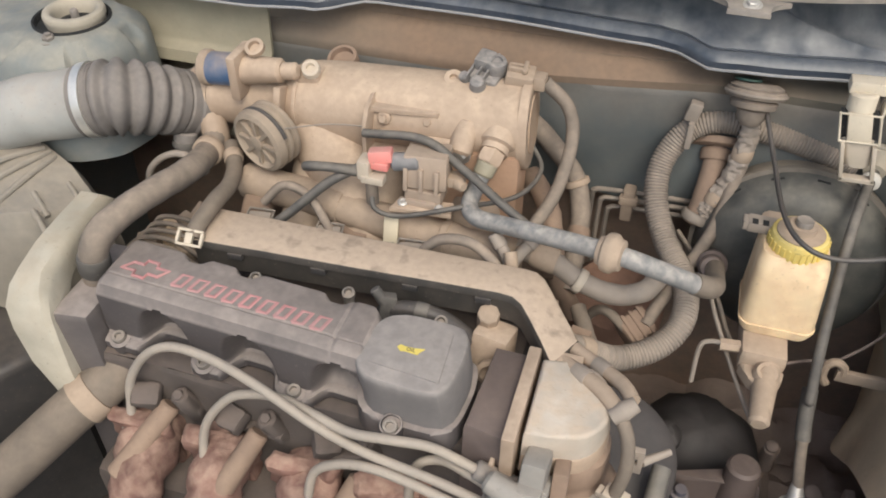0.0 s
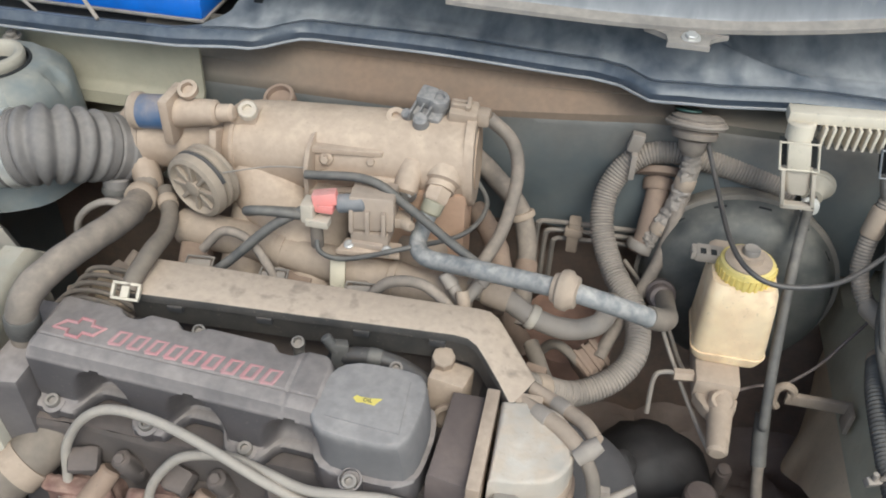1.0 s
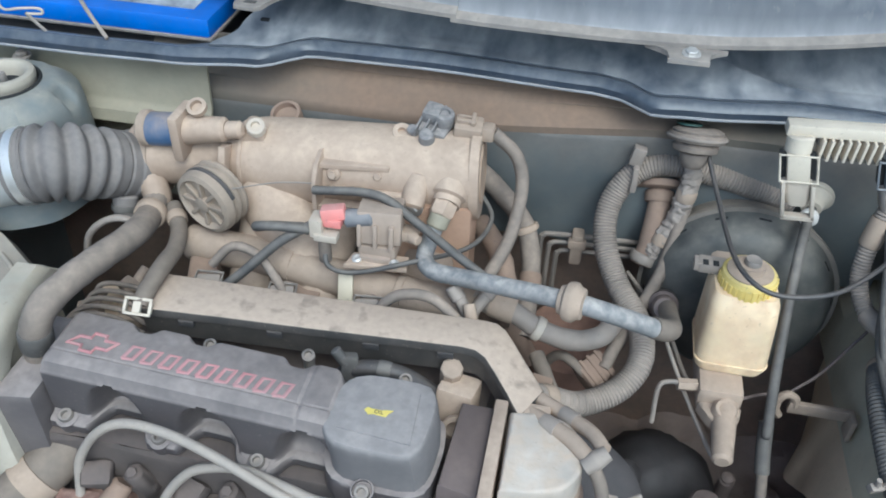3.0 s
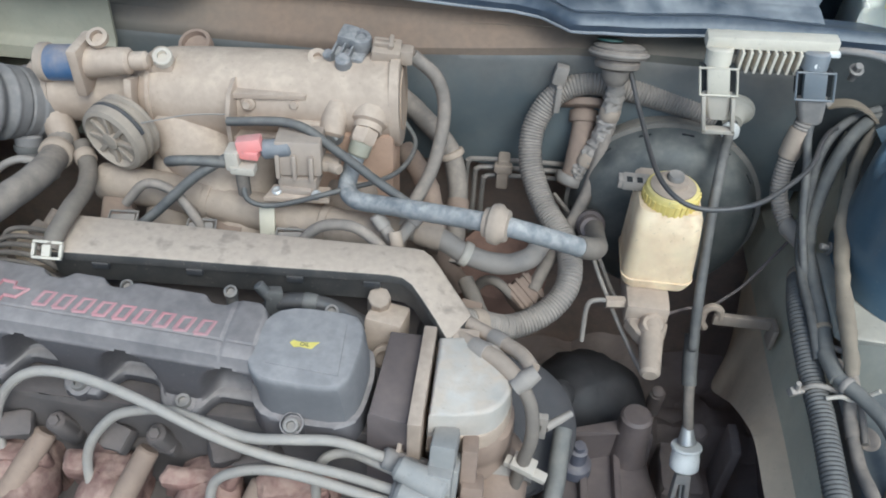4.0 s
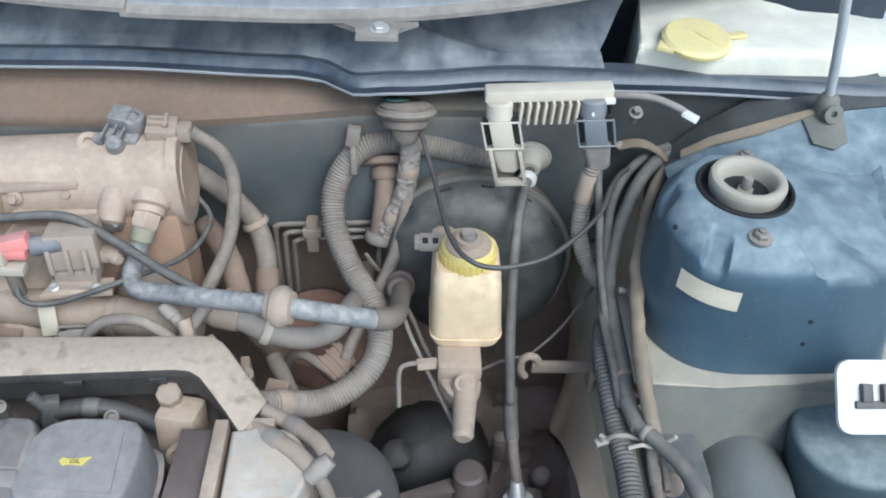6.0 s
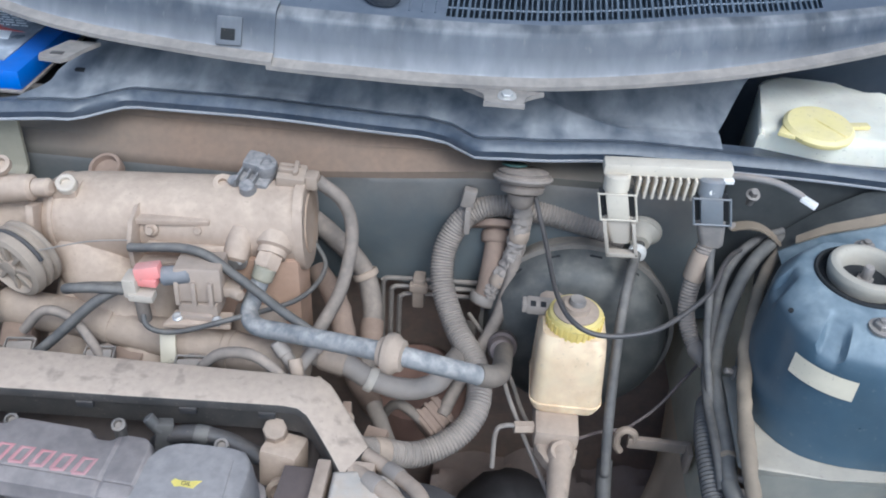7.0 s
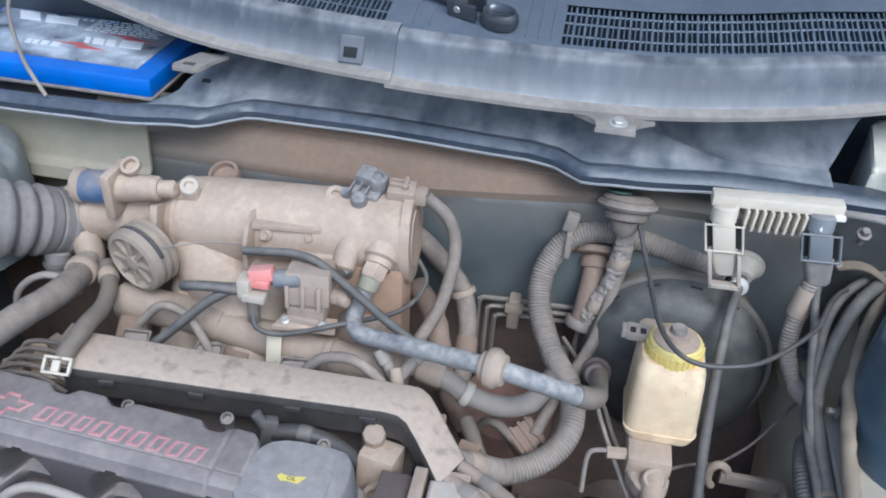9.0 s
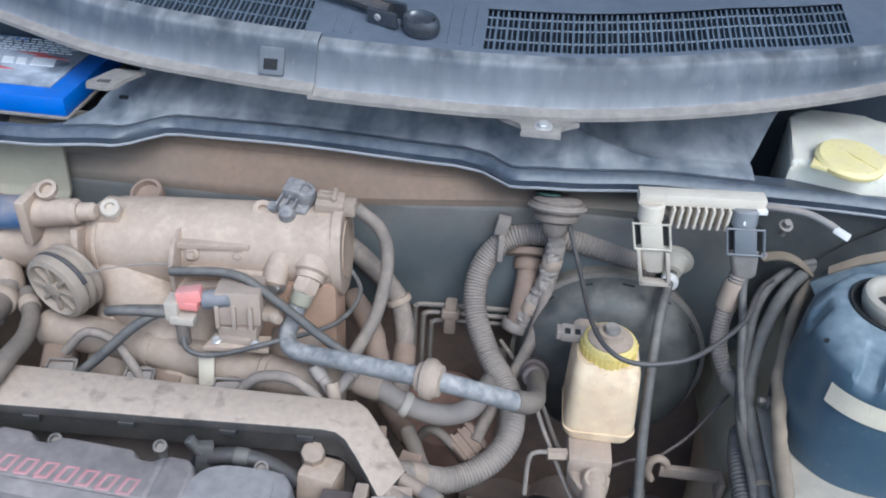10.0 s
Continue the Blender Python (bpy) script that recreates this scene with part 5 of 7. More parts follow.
part("red_lock", join(box(-0.229, -0.207, 0.600, 0.614, 0.975, 0.987, 0.002, turn=(-10, -8, 10)), box(-0.226, -0.209, 0.598, 0.612, 0.969, 0.977, 0.002)), M_PINK, sens, "bright red plug lock")
part("clip", join(box(-0.238, -0.226, 0.594, 0.612, 0.958, 0.978, 0.002), box(-0.234, -0.212, 0.592, 0.604, 0.956, 0.964, 0.002)), M_PALE, sens, "pale plug clip")
part("stem", rod((-0.226, 0.600, 0.958), (-0.226, 0.600, 0.93), 0.006, None, 12), M_RUBBERD, sens)

stub = thing("drain_stub", (-0.448, 0.63, 0.92), "black rubber drain stub under the intake hose", "stub")
part("neck", rod((-0.447, 0.640, 0.940), (-0.446, 0.630, 0.915), 0.013, 0.0115, 18, 0.002), M_BELLOWS, stub)
part("band", lathe([(0.0138, -0.003), (0.0142, 0.0), (0.0138, 0.003)], (-0.4465, 0.635, 0.928), (0, -0.37, -0.93), 20), M_RUBBER, stub)

# ---- wiring channel along the head ----
channel = thing("wiring_channel", (-0.2, 0.53, 0.895), "dark plastic wiring channel with a thick dusty lid", "wiring channel")


def channel_section(front, rear, z, top):
    """A cross-section of the channel between its front and rear edge: the lid, or the deeper tray inside it."""
    f, r = Vector((*front, 0)), Vector((*rear, 0))
    d = (r - f).normalized()
    if top:
        pts = [(f, -0.0095), (f, -0.0035), (f + d * 0.001, -0.0012), (f + d * 0.0035, 0), (r - d * 0.0035, 0), (r - d * 0.001, -0.0012), (r, -0.0035), (r, -0.0095)]
    else:
        pts = [(f + d * 0.0040, -0.034), (f + d * 0.0030, -0.0085), (r - d * 0.0030, -0.0085), (r - d * 0.0040, -0.034)]
    return [p + Vector((0, 0, z + dz)) for p, dz in pts]


STATIONS = [((-0.366, 0.503), (-0.372, 0.552), 0.927), ((-0.290, 0.5075), (-0.293, 0.5535), 0.9273), ((-0.210, 0.512), (-0.210, 0.5545), 0.9268), ((-0.140, 0.516), (-0.132, 0.5555), 0.9272), ((-0.082, 0.5195), (-0.066, 0.557), 0.927),
            ((-0.070, 0.5190), (-0.056, 0.5565), 0.9262), ((-0.061, 0.5145), (-0.048, 0.5525), 0.924), ((-0.052, 0.505), (-0.040, 0.5445), 0.920), ((-0.038, 0.490), (-0.026, 0.529), 0.912), ((-0.025, 0.475), (-0.008, 0.509), 0.903)]
part("lid", loft([channel_section(f, r, z, True) for f, r, z in STATIONS]), M_RAIL, channel)
part("tray", loft([channel_section(f, r, z, False) for f, r, z in STATIONS]), M_RAIL, channel, "dark side of the channel")
for k, x in enumerate((-0.325, -0.245, -0.160, -0.095)):
    y = 0.503 + 0.0577 * (x + 0.366)
    part("catch", box(x - 0.007, x + 0.007, y - 0.0015, y + 0.003, 0.911, 0.9175, 0.0008, turn=(0, 0, 3)), M_BLACK, channel)
# ---- hoses: label, category, points, radius, material ----
HOSES = [
    ("breather_hose", "thick dusty black breather hose from valve cover", [(-0.437, 0.452, 0.895), (-0.431, 0.455, 0.94), (-0.422, 0.482, 0.955), (-0.411, 0.524, 0.955), (-0.402, 0.575, 0.948), (-0.412, 0.620, 0.935), (-0.415, 0.645, 0.938)], 0.0128, M_RUBBERD),
    ("coolant_hose", "short black rubber hose clipped at the channel", [(-0.396, 0.640, 0.934), (-0.379, 0.612, 0.928), (-0.368, 0.580, 0.931), (-0.363, 0.548, 0.938), (-0.3635, 0.520, 0.936), (-0.3645, 0.504, 0.928)], 0.0082, M_OLDHOSE),
    ("loop_hose", "thin dusty looped hose behind breather hose", [(-0.482, 0.600, 0.865), (-0.477, 0.600, 0.895), (-0.470, 0.600, 0.915), (-0.454, 0.600, 0.932), (-0.436, 0.602, 0.940), (-0.421, 0.606, 0.934), (-0.412, 0.612, 0.915)], 0.0036, M_LEAD),
    ("fuel_pipe", "thick dust-covered pipe along the inlet ports", [(-0.375, 0.625, 0.905), (-0.295, 0.618, 0.905), (-0.217, 0.612, 0.898), (-0.150, 0.606, 0.895), (-0.080, 0.600, 0.895)], 0.018, M_TAN),
    ("sensor_cable", "dusty sheathed cable from pressure sensor", [(-0.090, 0.708, 1.024), (-0.066, 0.710, 1.000), (-0.057, 0.700, 0.969), (-0.063, 0.670, 0.927), (-0.081, 0.630, 0.899), (-0.092, 0.585, 0.88)], 0.0065, M_RUBBERD),
    ("throttle_cable", "black sheathed throttle cable from the bracket", [(-0.246, 0.635, 0.982), (-0.184, 0.630, 0.990), (-0.144, 0.620, 0.973), (-0.102, 0.600, 0.958), (-0.071, 0.590, 0.944)], 0.0042, M_RUBBER),
    ("thin_cable", "thin black cable looped under the plenum", [(-0.226, 0.600, 0.945), (-0.220, 0.590, 0.931), (-0.195, 0.590, 0.928), (-0.144, 0.600, 0.942), (-0.098, 0.650, 0.929), (-0.084, 0.700, 0.929), (-0.100, 0.720, 0.946)], 0.0024, M_RUBBER),
    ("heater_hose", "dusty heater hose behind the plenum", [(-0.150, 0.738, 0.985), (-0.112, 0.742, 0.962), (-0.074, 0.742, 0.925), (-0.052, 0.737, 0.898), (-0.041, 0.720, 0.868), (-0.038, 0.690, 0.845), (-0.038, 0.65, 0.82)], 0.0105, M_RUBBERD),
    ("lower_hose", "dusty curved hose below the vacuum hose", [(-0.085, 0.605, 0.905), (-0.048, 0.600, 0.901), (-0.019, 0.595, 0.888), (0.013, 0.595, 0.881), (0.037, 0.600, 0.888), (0.047, 0.622, 0.886), (0.053, 0.655, 0.870), (0.058, 0.69, 0.85), (0.06, 0.73, 0.84)], 0.0098, M_LEAD),
    ("taped_hose", "crinkled tape-wrapped harness by the booster", [(0.1015, 0.742, 1.008), (0.103, 0.740, 0.975), (0.098, 0.736, 0.938), (0.086, 0.727, 0.908), (0.080, 0.722, 0.895)], 0.0088, M_LEAD),
    ("heater_pipe", "dusty bulkhead pipe with a swollen end", [(0.079, 0.775, 0.956), (0.080, 0.752, 0.930), (0.077, 0.732, 0.900), (0.072, 0.722, 0.882)], 0.0115, M_BROWN),
    ("slim_hose", "slim dusty hose crossing the booster", [(0.104, 0.738, 0.948), (0.096, 0.716, 0.910), (0.089, 0.696, 0.890), (0.072, 0.660, 0.870), (0.053, 0.620, 0.855), (0.045, 0.60, 0.845)], 0.0065, M_RUBBERD),
    ("level_cable", "thin black cable to the reservoir cap", [(0.110, 0.738, 1.018), (0.125, 0.690, 0.991), (0.136, 0.630, 0.981), (0.151, 0.598, 0.978), (0.176, 0.592, 0.973), (0.213, 0.600, 0.975), (0.240, 0.620, 0.977), (0.270, 0.650, 0.985), (0.284, 0.680, 0.992), (0.300, 0.708, 0.988), (0.322, 0.735, 0.975)], 0.0023, M_BLACK),
    ("plug_lead", "tan taped lead below the grey module plug", [(0.270, 0.700, 1.000), (0.264, 0.690, 0.965), (0.263, 0.678, 0.935), (0.272, 0.660, 0.915), (0.283, 0.640, 0.912)], 0.0092, M_TAN),
    ("wing_harness", "thick taped harness along the inner wing", [(0.372, 0.748, 0.975), (0.352, 0.740, 0.985), (0.332, 0.722, 0.987), (0.312, 0.698, 0.975), (0.296, 0.668, 0.951), (0.286, 0.634, 0.922), (0.285, 0.589, 0.911), (0.286, 0.545, 0.906), (0.285, 0.516, 0.900), (0.288, 0.492, 0.899), (0.302, 0.470, 0.900), (0.316, 0.448, 0.899), (0.326, 0.418, 0.895), (0.333, 0.386, 0.892), (0.334, 0.33, 0.88)], 0.0062, M_LOOM),
    ("branch_harness", "grey taped branch harness along the wing", [(0.292, 0.509, 0.895), (0.300, 0.488, 0.892), (0.300, 0.464, 0.879), (0.300, 0.426, 0.873), (0.301, 0.385, 0.879), (0.303, 0.33, 0.87)], 0.0052, M_RUBBERD),
    ("branch_harness", "dusty thin branch harness beside a grommet", [(0.320, 0.435, 0.890), (0.318, 0.410, 0.891), (0.315, 0.394, 0.870), (0.310, 0.381, 0.869), (0.305, 0.35, 0.868)], 0.0042, M_TAN),
    ("branch_harness", "thin loose wire beside the thick harness", [(0.290, 0.520, 0.900), (0.300, 0.510, 0.902), (0.306, 0.490, 0.892), (0.308, 0.470, 0.885), (0.306, 0.44, 0.880)], 0.0028, M_RUBBERD),
    ("slim_harness", "slim grey harness beside the thick harness", [(0.352, 0.748, 0.990), (0.330, 0.738, 0.986), (0.308, 0.718, 0.980), (0.291, 0.690, 0.968), (0.283, 0.658, 0.945), (0.278, 0.628, 0.920), (0.276, 0.589, 0.910), (0.278, 0.545, 0.904), (0.280, 0.51, 0.893)], 0.0045, M_RUBBER),
    ("slim_harness", "slim black harness along the inner wing", [(0.276, 0.702, 1.004), (0.274, 0.690, 0.990), (0.274, 0.664, 0.972), (0.274, 0.632, 0.942), (0.278, 0.594, 0.912), (0.281, 0.564, 0.902), (0.283, 0.52, 0.890)], 0.0038, M_RUBBER),
    ("ground_strap", "grey cable with a bare metal end", [(0.270, 0.735, 1.052), (0.298, 0.727, 1.058), (0.320, 0.722, 1.058), (0.338, 0.717, 1.053), (0.345, 0.714, 1.050)], 0.0035, M_GREY),
    ("battery_cable", "grey battery cable over the cowl edge", [(-0.481, 0.722, 1.066), (-0.511, 0.742, 1.088), (-0.545, 0.780, 1.096), (-0.566, 0.805, 1.101), (-0.590, 0.838, 1.104), (-0.600, 0.858, 1.108), (-0.596, 0.872, 1.112), (-0.580, 0.880, 1.112)], 0.0021, M_LEAD),
]
WRAPS = {  # name: (part, share of the length, half width, swell, material)
    "wing_harness": [("tape_wrap", 0.36, 0.012, 1.10, M_LOOM), ("cable_tie", 0.52, 0.0022, 1.15, M_SEAL), ("tape_wrap", 0.62, 0.014, 1.12, M_LOOM), ("cable_tie", 0.68, 0.0025, 1.2, M_LEAD), ("tape_wrap", 0.84, 0.02, 1.12, M_LOOM)],
    "breather_hose": [("clamp", 0.86, 0.006, 1.22, M_TAN), ("cuff", 0.10, 0.010, 1.12, M_RUBBER)],
    "lower_hose": [("clamp", 0.24, 0.004, 1.2, M_PALE), ("cuff", 0.10, 0.012, 1.25, M_TAN)],
    "heater_pipe": [("flange", 0.10, 0.004, 2.3, M_BROWN), ("collar", 0.22, 0.006, 1.3, M_BROWN), ("bead", 0.90, 0.005, 1.3, M_LEAD)],
    "coolant_hose": [("clamp", 0.10, 0.005, 1.22, M_TAN)],
    "fuel_pipe": [("seam", 0.34, 0.004, 1.06, M_TAN), ("seam", 0.74, 0.004, 1.06, M_TAN)],
    "taped_hose": [("tape_wrap", 0.35, 0.006, 1.15, M_TAN), ("tape_wrap", 0.72, 0.006, 1.15, M_TAN)],
    "plug_lead": [("tape_wrap", 0.16, 0.014, 1.06, M_TAN), ("tape_wrap", 0.92, 0.012, 1.04, M_LEAD)],
    "heater_hose": [("clamp", 0.15, 0.005, 1.15, M_TAN), ("clip", 0.52, 0.0035, 1.3, M_TAN), ("cuff", 0.80, 0.012, 1.15, M_BROWN)],
    "branch_harness": [("tape_wrap", 0.45, 0.008, 1.14, M_RUBBERD)],
}
for name, label, pts, r, m in HOSES:
    kind = "cable" if "cable" in name or "harness" in name or "lead" in name or "strap" in name else "hose"
    if name in WRAPS:
        t = thing(name, pts[0], label, kind)
        if name == "plug_lead":
            part("sheath", tube(pts, r * 0.9, 16, 8, 0.0032, 0.09), M_CONDUIT, t)
        elif name == "taped_hose":
            part("sheath", rough(tube(pts, r, 26, 24, radii=[r * (0.93 + 0.14 * random.random()) for _ in range(34)]), 0.0026, 210), m, t)
        else:
            part("sheath", rough(tube(pts, r, 16, 10), 0.07 * r, 60), m, t)
        for pname, f, w, swell, wm in WRAPS[name]:
            part(pname, band(pts, f, r * swell, w), wm, t)
    else:
        solo(name, tube(pts, r, 14), m, label, kind)
CORR = [
    ("corrugated_conduit", "ribbed grey conduit looping past the booster", [(0.206, 0.757, 0.955), (0.176, 0.759, 0.966), (0.118, 0.760, 0.978), (0.078, 0.760, 0.981), (0.049, 0.755, 0.968), (0.031, 0.740, 0.940), (0.031, 0.715, 0.911), (0.049, 0.680, 0.885), (0.073, 0.640, 0.874), (0.077, 0.600, 0.862), (0.060, 0.575, 0.847), (0.027, 0.555, 0.841), (-0.003, 0.540, 0.858), (-0.025, 0.525, 0.875)], 0.0122, 0.0032),
    ("corrugated_pipe", "ribbed black pipe running along the inner wing", [(0.290, 0.625, 0.880), (0.280, 0.595, 0.890), (0.275, 0.560, 0.890), (0.277, 0.506, 0.880), (0.279, 0.465, 0.876), (0.279, 0.416, 0.871), (0.279, 0.36, 0.865)], 0.0105, 0.0038),
]
for name, label, pts, r, pitch in CORR:
    t = thing(name, pts[0], label, "conduit")
    part("ribbed_sleeve", tube(pts, r, 16, 8, pitch, 0.10), M_CONDUIT if name == "corrugated_conduit" else M_RUBBER, t)
    for f in {"corrugated_conduit": (0.93,), "corrugated_pipe": (0.05,)}.get(name, (0.1,)):
        part("tape_wrap", band(pts, f, r * 1.06, 0.007), M_TAN, t, "dusty tape round the conduit")

hold = thing("loom_saddle", (0.325, 0.74, 0.99), "tan dusty saddle strap over the harness", "clip")
part("strap", sheet([[Vector((0.300, 0.742, 0.990)).lerp(Vector((0.348, 0.726, 0.985)), k / 10) + Vector((0, -0.010 * s, 0.011 * math.sin(math.pi * k / 10) + 0.004)) for s in (-0.6, 0.6)] for k in range(11)], 0.002), M_SEAL, hold)
part("rivet", lathe([(0.005, 0), (0.0045, 0.002), (0, 0.003)], (0.303, 0.741, 0.994), (0, -0.4, 1), 16), M_BOLT, hold)
tie = thing("loom_tie", (0.276, 0.485, 0.865), "pale plastic tie with a tab on the conduit", "cable tie")
part("strap", tube([(0.264, 0.487, 0.878), (0.270, 0.485, 0.889), (0.280, 0.484, 0.891), (0.291, 0.483, 0.888)], 0.0022, 8), M_LEAD, tie)
part("tab", box(0.255, 0.267, 0.482, 0.489, 0.876, 0.884, 0.0015, turn=(20, 0, 20)), M_LEAD, tie)
part("stud", rod((0.261, 0.485, 0.882), (0.259, 0.483, 0.893), 0.0022, None, 10, 0.0005), M_LEAD, tie)
solo("loom_strap", tube([(0.280, 0.474, 0.889), (0.290, 0.473, 0.894), (0.300, 0.472, 0.893), (0.312, 0.468, 0.912)], 0.0018, 8), M_PALE, "pale strap tying two harnesses together", "cable tie")
solo("wing_grommet", lathe([(0.010, -0.004), (0.010, 0.002), (0.008, 0.004), (0, 0.0045)], (0.312, 0.45, 0.873), (0.1, -0.3, 1), 24), M_TAN, "round tan grommet beside the harness", "grommet")
solo("wall_stud", join(rod((0.298, 0.609, 0.930), (0.288, 0.608, 0.933), 0.003, None, 10, 0.0006), lathe([(0.006, 0), (0.006, 0.0015), (0, 0.002)], (0.297, 0.609, 0.930), (-1, 0, 0.2), 14)), M_BOLT, "small steel stud on the inner wing", "stud")
clip = thing("hose_clip", (-0.374, 0.513, 0.92), "pale yellowed hose clip at the channel's end", "clip")
seat = Matrix.Translation((-0.3645, 0.500, 0.931)) @ pose(0, 0, 0, -48, 6, 8) @ Matrix.Diagonal((0.82, 1.0, 0.72, 1))
for name, bm in (("bar", box(-0.0145, 0.0145, -0.0025, 0.0025, 0.0075, 0.0110, 0.001)), ("bar", box(-0.0145, 0.0145, -0.0025, 0.0025, -0.0110, -0.0075, 0.001)),
                 ("cheek", box(-0.0150, -0.0115, -0.0025, 0.0030, -0.0075, 0.0075, 0.001)), ("cheek", box(0.0115, 0.0150, -0.0025, 0.0030, -0.0075, 0.0075, 0.001)),
                 ("tongue", box(-0.0045, 0.0040, -0.0040, 0.0020, -0.0078, 0.0060, 0.0012))):
    part(name, moved(bm, seat), M_CREAM, clip)

vac = thing("vacuum_hose", (0.0, 0.55, 0.95), "blue-grey brake vacuum hose with dusty joint and nuts", "hose")
part("hose", tube([(-0.127, 0.645, 0.964), (-0.133, 0.635, 0.947), (-0.134, 0.612, 0.939), (-0.122, 0.594, 0.941), (-0.098, 0.585, 0.946), (-0.064, 0.570, 0.957), (0.004, 0.546, 0.972), (0.045, 0.548, 0.962), (0.078, 0.556, 0.947)], 0.0083, 18), mat("blue-grey hose", (0.145, 0.150, 0.155), 0.5, 0, 0.8, (0.44, 0.40, 0.36), side=0.3, coarse=40, blotch=0.75), vac)
part("joint", lathe([(0.009, -0.0115), (0.0120, -0.0105), (0.0130, -0.0070), (0.0162, -0.0050), (0.0172, -0.001), (0.0168, 0.003), (0.0140, 0.0060), (0.0130, 0.0095), (0.009, 0.0105)], (0.004, 0.546, 0.972), (0.68, -0.15, 0.05), 14), M_TAN, vac, "swollen dusty joint")
part("nut", lathe([(0.0110, 0), (0.0125, 0.003), (0.0125, 0.016), (0.0105, 0.019)], (-0.123, 0.660, 0.975), (-0.2, -0.7, -0.5), 6), M_ALU, vac, "dusty hexagon nut")
part("collar", rod((-0.126, 0.648, 0.966), (-0.130, 0.640, 0.954), 0.0105, 0.010, 16, 0.002), M_OLIVE, vac)
part("elbow", tube([(0.074, 0.5555, 0.949), (0.085, 0.562, 0.942), (0.0925, 0.578, 0.930), (0.0955, 0.610, 0.910), (0.0975, 0.655, 0.887)], 0.0092, 18, radii=[0.0096, 0.0098, 0.0092, 0.0088, 0.0090]), M_OLDHOSE, vac, "dusty rubber elbow")
part("check_valve", lathe([(0.010, -0.02), (0.0115, -0.018), (0.0115, 0), (0.0145, 0.002), (0.0150, 0.016)], (0.0955, 0.664, 0.880), (0.05, 0.6, -0.4), 22), M_GEAR, vac, "black grommet of the booster")

# ---- brakes ----
boost = thing("brake_booster", (0.165, 0.71, 0.76), "black round brake booster with a dusty rim", "brake booster")
part("shell", lathe([(0.092, -0.002), (0.0945, 0.0), (0.0945, 0.004), (0.091, 0.009), (0.088, 0.022), (0.080, 0.032), (0.060, 0.038), (0.034, 0.040), (0.030, 0.05), (0.0, 0.05)], (0.170, 0.722, 0.866), (-0.03, -1, 0.10), 72), M_BOOST, boost)
part("rear_shell", lathe([(0.078, -0.04), (0.093, -0.028), (0.096, -0.003), (0.099, -0.002), (0.099, 0.003)], (0.170, 0.722, 0.866), (-0.03, -1, 0.10), 72), mat("rim dust", (0.12, 0.108, 0.095), 0.6, 0, 0.6, (0.33, 0.275, 0.215), side=0.45, blotch=0.6), boost, "dusty crimped rim")
seat = aim((0.170, 0.722, 0.866), (-0.03, -1, 0.10))
for k in range(14):
    a = radians(25.7 * k + 8)
    part("rim_slot", moved(box(0.0900, 0.0918, -0.006, 0.006, 0.0045, 0.0095, 0.0005), seat @ pose(0, 0, 0, 0, 0, math.degrees(a))), M_HOLE, boost, "dark slot in the rim")
res = thing("brake_fluid_reservoir", (0.155, 0.62, 0.87), "yellowed translucent brake fluid reservoir with a yellow cap", "reservoir")
part("tank", loft([[(x, y, z) for x, y in rrect(c - w, c + w, y0, 0.660, 0.011)] for c, w, y0, z in ((0.1565, 0.025, 0.608, 0.862), (0.1565, 0.0300, 0.600, 0.866), (0.1563, 0.0325, 0.597, 0.874), (0.1560, 0.0322, 0.598, 0.890), (0.1548, 0.0305, 0.601, 0.93), (0.1545, 0.0295, 0.604, 0.944), (0.1545, 0.027, 0.609, 0.950))]), M_TANK, res)
part("seam", loft([[(x, y, z) for x, y in rrect(0.1563 - 0.0333, 0.1563 + 0.0333, 0.5962, 0.661, 0.011)] for z in (0.877, 0.8785)]), M_TANK, res)
part("shoulder", prism(rrect(0.124, 0.146, 0.640, 0.662, 0.005), 0.945, 0.958, 0.003), M_TAN, res, "dusty shoulder of the tank")
cc = Vector((0.155, 0.632, 0.946))
cap = part("cap", lathe([(0.0237, 0), (0.0246, 0.002), (0.0246, 0.013), (0.0232, 0.0165), (0.0205, 0.0175), (0.019, 0.0165), (0.0, 0.0165)], cc, seg=48), M_YELLOW, res, "ribbed yellow screw cap")
rib = None
for k in range(30):
    a = 2 * math.pi * k / 30
    m = Matrix.Translation(cc + Vector((0.0246 * math.cos(a), 0.0246 * math.sin(a), 0.0075))) @ pose(0, 0, 0, 0, 0, math.degrees(a))
    if rib is None:
        ob = part("cap_rib", box(cc.x + 0.0238, cc.x + 0.0258, cc.y - 0.0012, cc.y + 0.0012, cc.z + 0.002, cc.z + 0.013, 0), M_YELLOW, cap)
        rib = ob.data
    else:
        ob = new("cap_rib", rib)
        ob.parent = cap
        ob.matrix_parent_inverse = Matrix.Translation(-WORLD_AT[cap])
        ob.matrix_basis = Matrix.Translation((0, 0, -0.0055)) @ m
part("cap_disc", lathe([(0.0202, 0.016), (0.0202, 0.0185), (0.012, 0.020), (0.0115, 0.026), (0.0, 0.026)], cc, seg=32), M_TAN, cap, "dusty sensor disc")
part("cap_bolt", lathe([(0.0075, 0.024), (0.0075, 0.029), (0.0065, 0.031), (0.0, 0.030)], cc, seg=18), M_BOLT, cap, "steel button on the cap")
plug = part("level_plug", join(box(0.112, 0.136, 0.636, 0.650, 0.950, 0.961, 0.002), box(0.108, 0.114, 0.637, 0.649, 0.951, 0.960, 0.001)), M_LEAD, res, "pale grey level sensor plug")
for k in range(2):
    part("slot", box(0.115 + 0.009 * k, 0.120 + 0.009 * k, 0.6355, 0.642, 0.9605, 0.9617, 0.0002), M_HOLE, plug, "dark slot of the plug")
